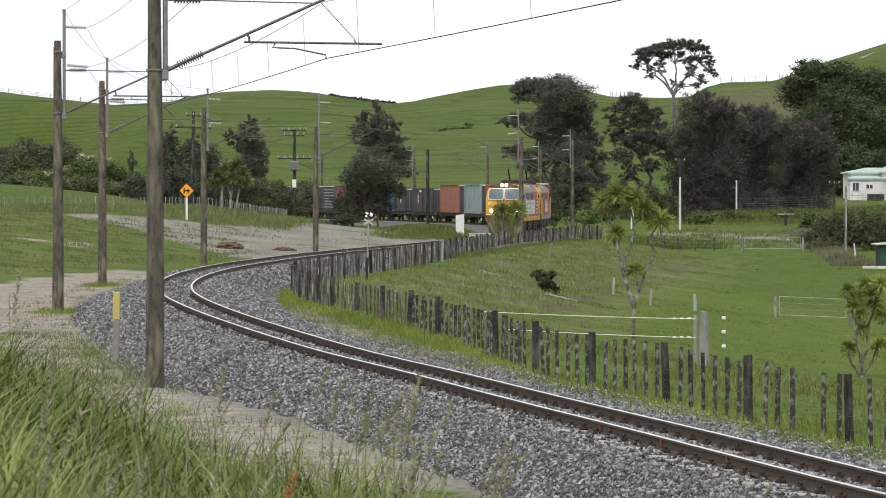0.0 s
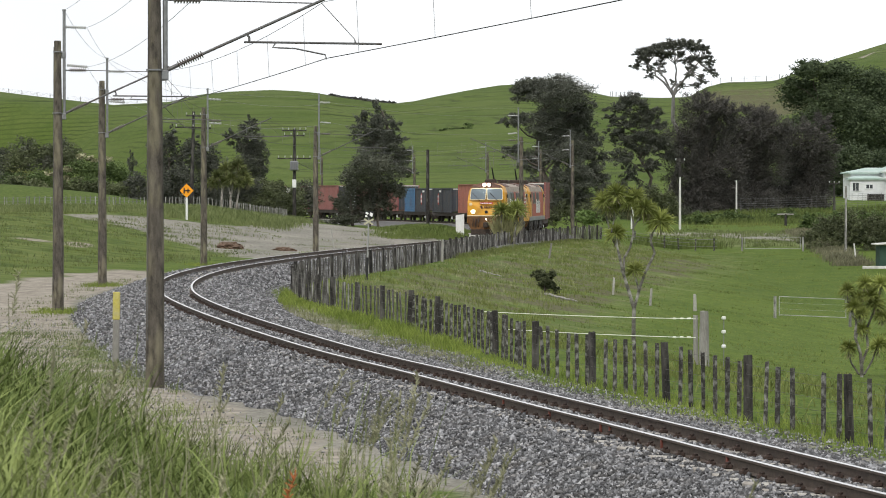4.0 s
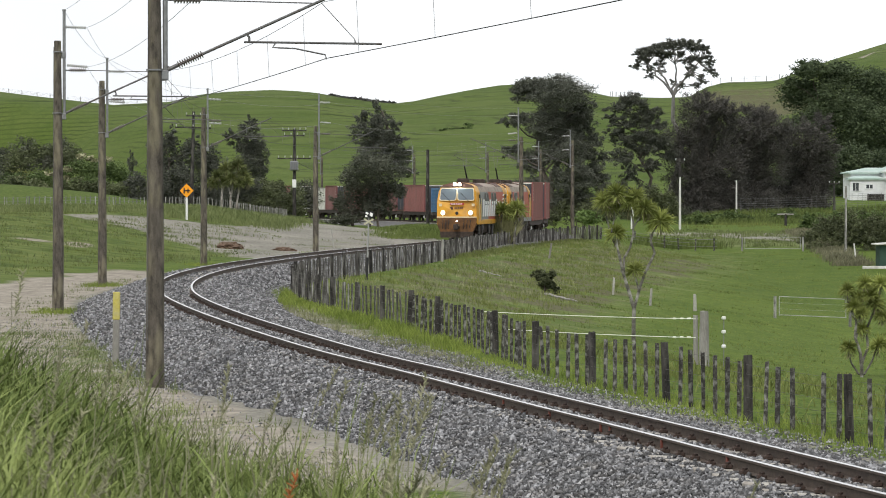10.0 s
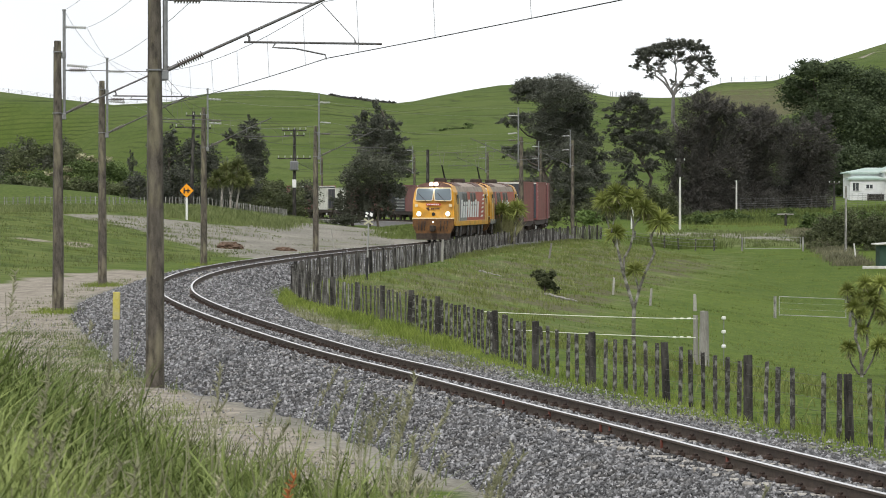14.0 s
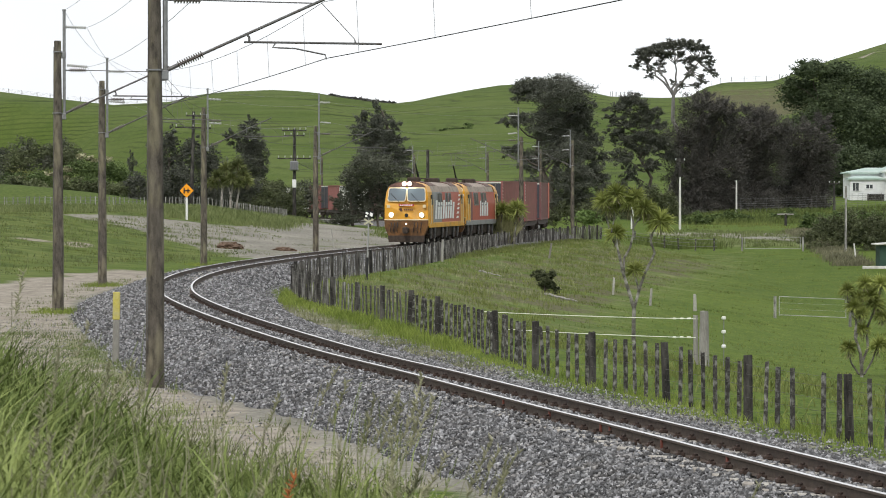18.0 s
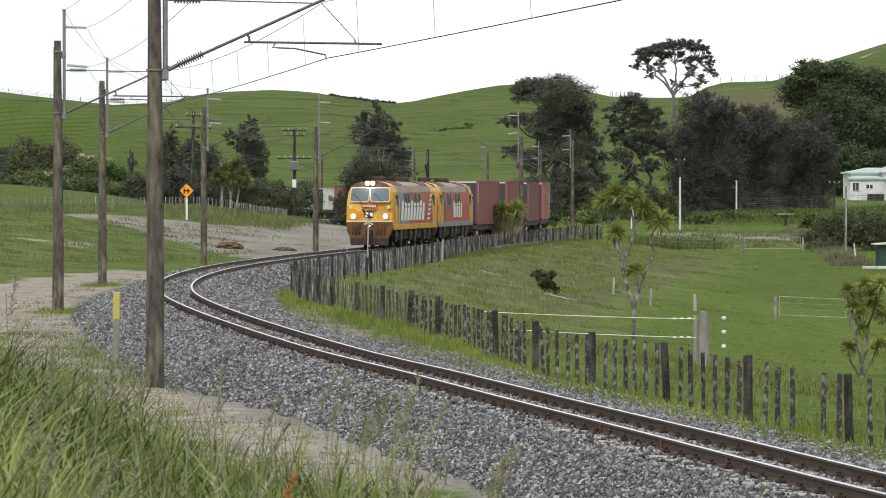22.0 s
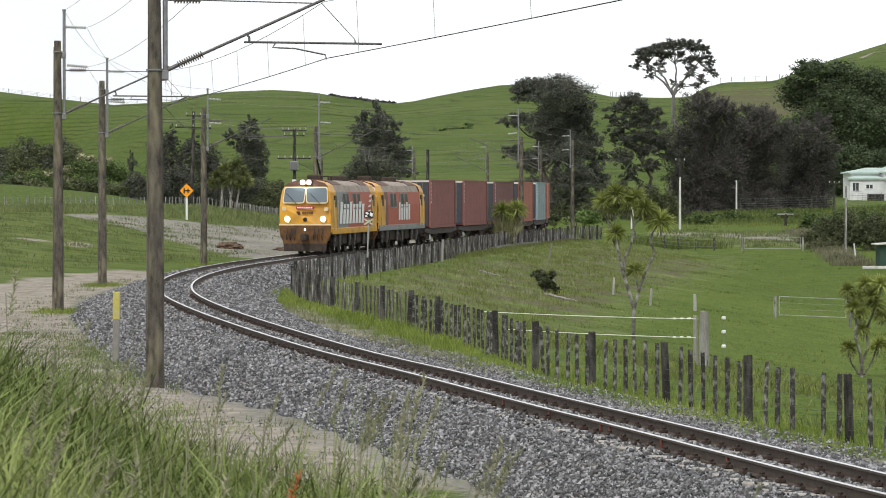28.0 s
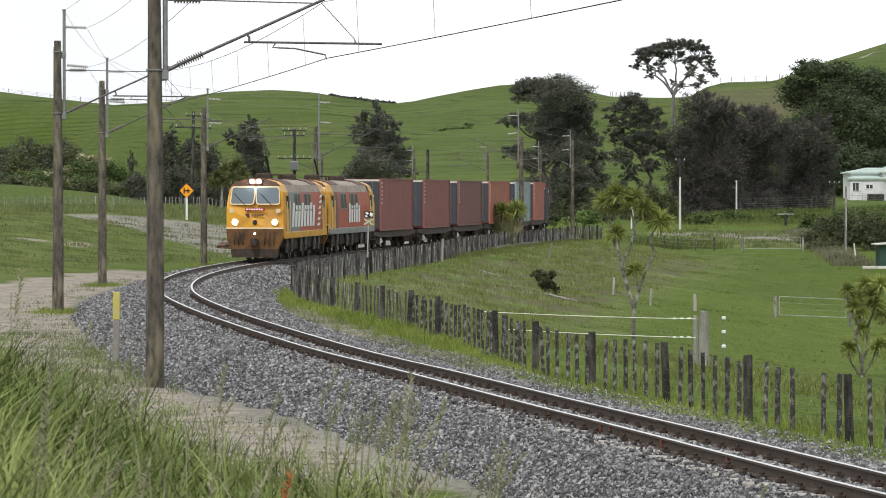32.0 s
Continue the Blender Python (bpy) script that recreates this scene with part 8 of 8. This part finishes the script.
def build_container(thing, y0, length, height, mat, z0=0.98, w=1.22, ribs=True, white_marks=True):
    """A corrugated steel box with posts, rails, ribs and doors at its front end."""
    bm = bmesh.new()
    step = 0.28
    n = int(length / step)
    for side in (-1, 1):
        top, low = [], []
        for k in range(n + 1):
            y = y0 + 0.08 + (length - 0.16) * k / n
            x = side * (w - (0.045 if k % 2 else 0.005))
            low.append(bm.verts.new((x, y, z0 + 0.14)))
            top.append(bm.verts.new((x, y, z0 + height - 0.08)))
        for k in range(n):
            bm.faces.new((low[k], low[k + 1], top[k + 1], top[k]))
    box(bm, -w + 0.05, w - 0.05, y0 + 0.06, y0 + length - 0.06, z0 + 0.05, z0 + height - 0.03)
    body = part("container", bm, mat, thing)
    for sx in (-1, 1):
        for y in (y0, y0 + length - 0.12):
            bm = bmesh.new()
            box(bm, sx * w - 0.07, sx * w + 0.02, y, y + 0.12, z0, z0 + height)
            part("corner_post", bm, mat, body)
        for z in (z0, z0 + height - 0.08):
            bm = bmesh.new()
            box(bm, sx * w - 0.05, sx * w + 0.015, y0 + 0.12, y0 + length - 0.12, z, z + 0.12 if z == z0 else z + 0.075)
            part("side_rail", bm, mat, body)
        if white_marks:
            bm = bmesh.new()
            for k in range(6):
                box(bm, sx * w + sx * 0.004 - 0.012, sx * w + sx * 0.004 + 0.012, y0 + 0.22, y0 + 0.36, z0 + height - 0.3 - 0.22 * k, z0 + height - 0.2 - 0.22 * k)
            part("marking_bar", bm, M["decal_white"], body)
    bm = bmesh.new()
    box(bm, -w + 0.12, w - 0.12, y0 - 0.012, y0 + 0.05, z0 + 0.14, z0 + height - 0.16)
    part("end_door", bm, M["box_slate"], body)
    bm = bmesh.new()
    box(bm, -w + 0.1, w - 0.1, y0 - 0.03, y0 + 0.02, z0 + height - 0.16, z0 + height - 0.06)
    part("end_rail", bm, M["box_white"], body)
    for y in (y0 - 0.04, y0 + length - 0.02):
        for x in (-0.75, -0.4, 0.4, 0.75):
            bm = bmesh.new()
            tube(bm, (x, y + 0.02, z0 + 0.15), (x, y + 0.02, z0 + height - 0.15), 0.03, sides=6)
            part("lock_rod", bm, M["damper"], body)
    return body


def build_wagon(loads, label):
    wagon = tagged(empty("container_wagon"), label, "wagon", "wagons of the train")
    W = WAGON_PITCH
    bm = bmesh.new()
    for sx in (-1, 1):
        prism(bm, [(0.6, 0.75), (0.6, 0.95), (W - 0.6, 0.95), (W - 0.6, 0.75), (W - 3.2, 0.62), (3.2, 0.62)], sx * 1.05 - 0.06, sx * 1.05 + 0.06, "x")
    for y in (0.6, 3.0, 5.8, 8.6, 11.2, W - 0.9):
        box(bm, -1.05, 1.05, y, y + 0.3, 0.78, 0.93)
    deck = part("deck_frame", bm, M["wagon_deck"], wagon)
    bm = bmesh.new()
    box(bm, -0.2, 0.2, 0.0, 0.7, 0.7, 0.95, 0.03)
    part("coupler", bm, M["grime"], wagon)
    bm = bmesh.new()
    box(bm, -0.2, 0.2, W - 0.7, W, 0.7, 0.95, 0.03)
    part("coupler", bm, M["grime"], wagon)
    for y in (2.4, W - 2.4):
        add_bogie(wagon, y, 1.75, 0.42, 0.9, axle_white=True)
    bm = bmesh.new()
    box(bm, -0.8, 0.8, W / 2 - 1.2, W / 2 + 0.9, 0.4, 0.75, 0.05)
    part("brake_gear", bm, M["grime"], deck)
    y = 2.1
    for kind, length in loads:
        mat, height, extra = KINDS[kind]
        body = build_container(wagon, y, length, height, M[mat], white_marks=extra != "ribbed")
        if extra == "logo":
            for sx in (-1, 1):
                bm = bmesh.new()
                x = sx * 1.24
                pane(bm, [(x, y + 2.1 + 0.34 * math.cos(a * 0.5236), 2.35 + 0.62 * math.sin(a * 0.5236)) for a in range(12)], -0.012)
                ring = part("logo_ring", bm, M["decal_red"], body, "red oval badge shape")
                bm = bmesh.new()
                for zc in (2.12, 2.58):
                    pane(bm, [(x + sx * 0.014, y + 2.1 + 0.2 * math.cos(a * 0.5236), zc + 0.2 * math.sin(a * 0.5236)) for a in range(12)], -0.01)
                part("logo_shape", bm, M["decal_white"], ring)
                bm = bmesh.new()
                box(bm, x - 0.01, x + 0.01, y + 0.5, y + 1.5, 3.05, 3.25)
                part("marking_bar", bm, M["decal_white"], body)
        if extra == "ribbed":
            for sx in (-1, 1):
                for k in range(7):
                    bm = bmesh.new()
                    z = 1.25 + 0.34 * k
                    box(bm, sx * 1.24 - 0.03, sx * 1.24 + 0.03, y + 0.15, y + length - 0.15, z, z + 0.1)
                    part("side_rib", bm, M["box_grey"] if kind == "cage" else M[mat], body)
        y += length + 0.25
    return wagon


KINDS = {"red": ("box_red", 2.88, ""), "dark": ("box_dark_red", 2.86, ""), "orange": ("box_orange", 2.87, ""), "teal": ("box_teal", 2.87, ""), "slate": ("box_slate", 2.5, "logo"), "plain_slate": ("box_slate", 2.5, ""), "blue": ("box_blue", 2.5, "ribbed"),
         "cage": ("box_slate", 2.5, "ribbed"), "white": ("box_white", 2.6, ""), "grey": ("box_grey", 2.6, "")}
LONG, SHORT = 10.4, 5.1
CONSIST = [[("red", LONG)], [("red", LONG)], [("dark", LONG)], [("orange", LONG)], [("teal", LONG)], [("orange", LONG)], [("plain_slate", SHORT), ("slate", SHORT)], [("slate", SHORT), ("blue", SHORT)], [("red", LONG)], [("dark", SHORT), ("cage", SHORT)],
           [("red", LONG)], [("dark", SHORT), ("white", SHORT)], [("white", SHORT), ("red", SHORT)], [("red", SHORT), ("white", SHORT)], [("white", SHORT), ("grey", SHORT)], [("white", LONG)], [("red", LONG)], [("teal", LONG)]]
WORDS = {"red": "oxide red", "dark": "dull maroon", "orange": "faded orange-red", "teal": "pale blue-grey", "slate": "dark slate", "plain_slate": "plain dark slate", "blue": "bright blue ribbed", "cage": "grey ribbed", "white": "off-white", "grey": "pale grey"}

train = []
place = 0.0
for lead in (True, False):
    train.append((build_loco(lead), place, LOCO_PITCH))
    place += LOCO_PITCH
for loads in CONSIST:
    names = [WORDS[k] for k, _ in loads]
    words = "long %s steel container on a flat rail wagon" % names[0] if len(loads) == 1 else "flat rail wagon carrying short %s and %s containers" % tuple(names)
    train.append((build_wagon(loads, words), place, WAGON_PITCH))
    place += WAGON_PITCH

# metres along the track of the train's front, second by second
FRONT_S = [287.31, 284.42, 281.75, 279.24, 276.85, 274.53, 272.26, 270.01, 267.74, 265.46, 263.13, 260.75, 258.31, 255.81, 253.24, 250.6, 247.89, 245.12, 242.28, 239.37, 236.4, 233.37, 230.27, 227.09, 223.84, 220.51, 217.07, 213.52, 209.82, 205.97, 201.92, 197.65, 193.09]


def motions():
    """The train rolls round the curve towards the camera."""
    for ob, back, length in train:
        rows = []
        for k in range(33):
            s = FRONT_S[k] + back
            a, _ = on_track(s + length * 0.2)
            b, _ = on_track(s + length * 0.8)
            d = (b - a).normalized()
            at = a - d * (length * 0.2)
            rows.append((float(k), Matrix.Translation((at.x, at.y, 0)) @ Matrix.Rotation(math.atan2(-d.x, d.y), 4, "Z")))
        walk(ob, rows)
    times = [k * 0.1 for k in range(321)]
    gone = [FRONT_S[0] - float(np.interp(t, range(33), FRONT_S)) for t in times]
    for ob, y, radius in rolling[:44]:
        walk(ob, [(t, Matrix.Translation((0, y, radius)) @ Matrix.Rotation(g / radius, 4, "X")) for t, g in zip(times, gone)])
    for ob, m, axis, size, phase in swaying:
        rows = [(k * 0.8, m @ Matrix.Rotation(size * (0.6 * math.sin(k * 1.9 + phase) + 0.4 * math.sin(k * 0.73 + 2 * phase)), 4, axis)) for k in range(41)]
        walk(ob, rows)


motions()
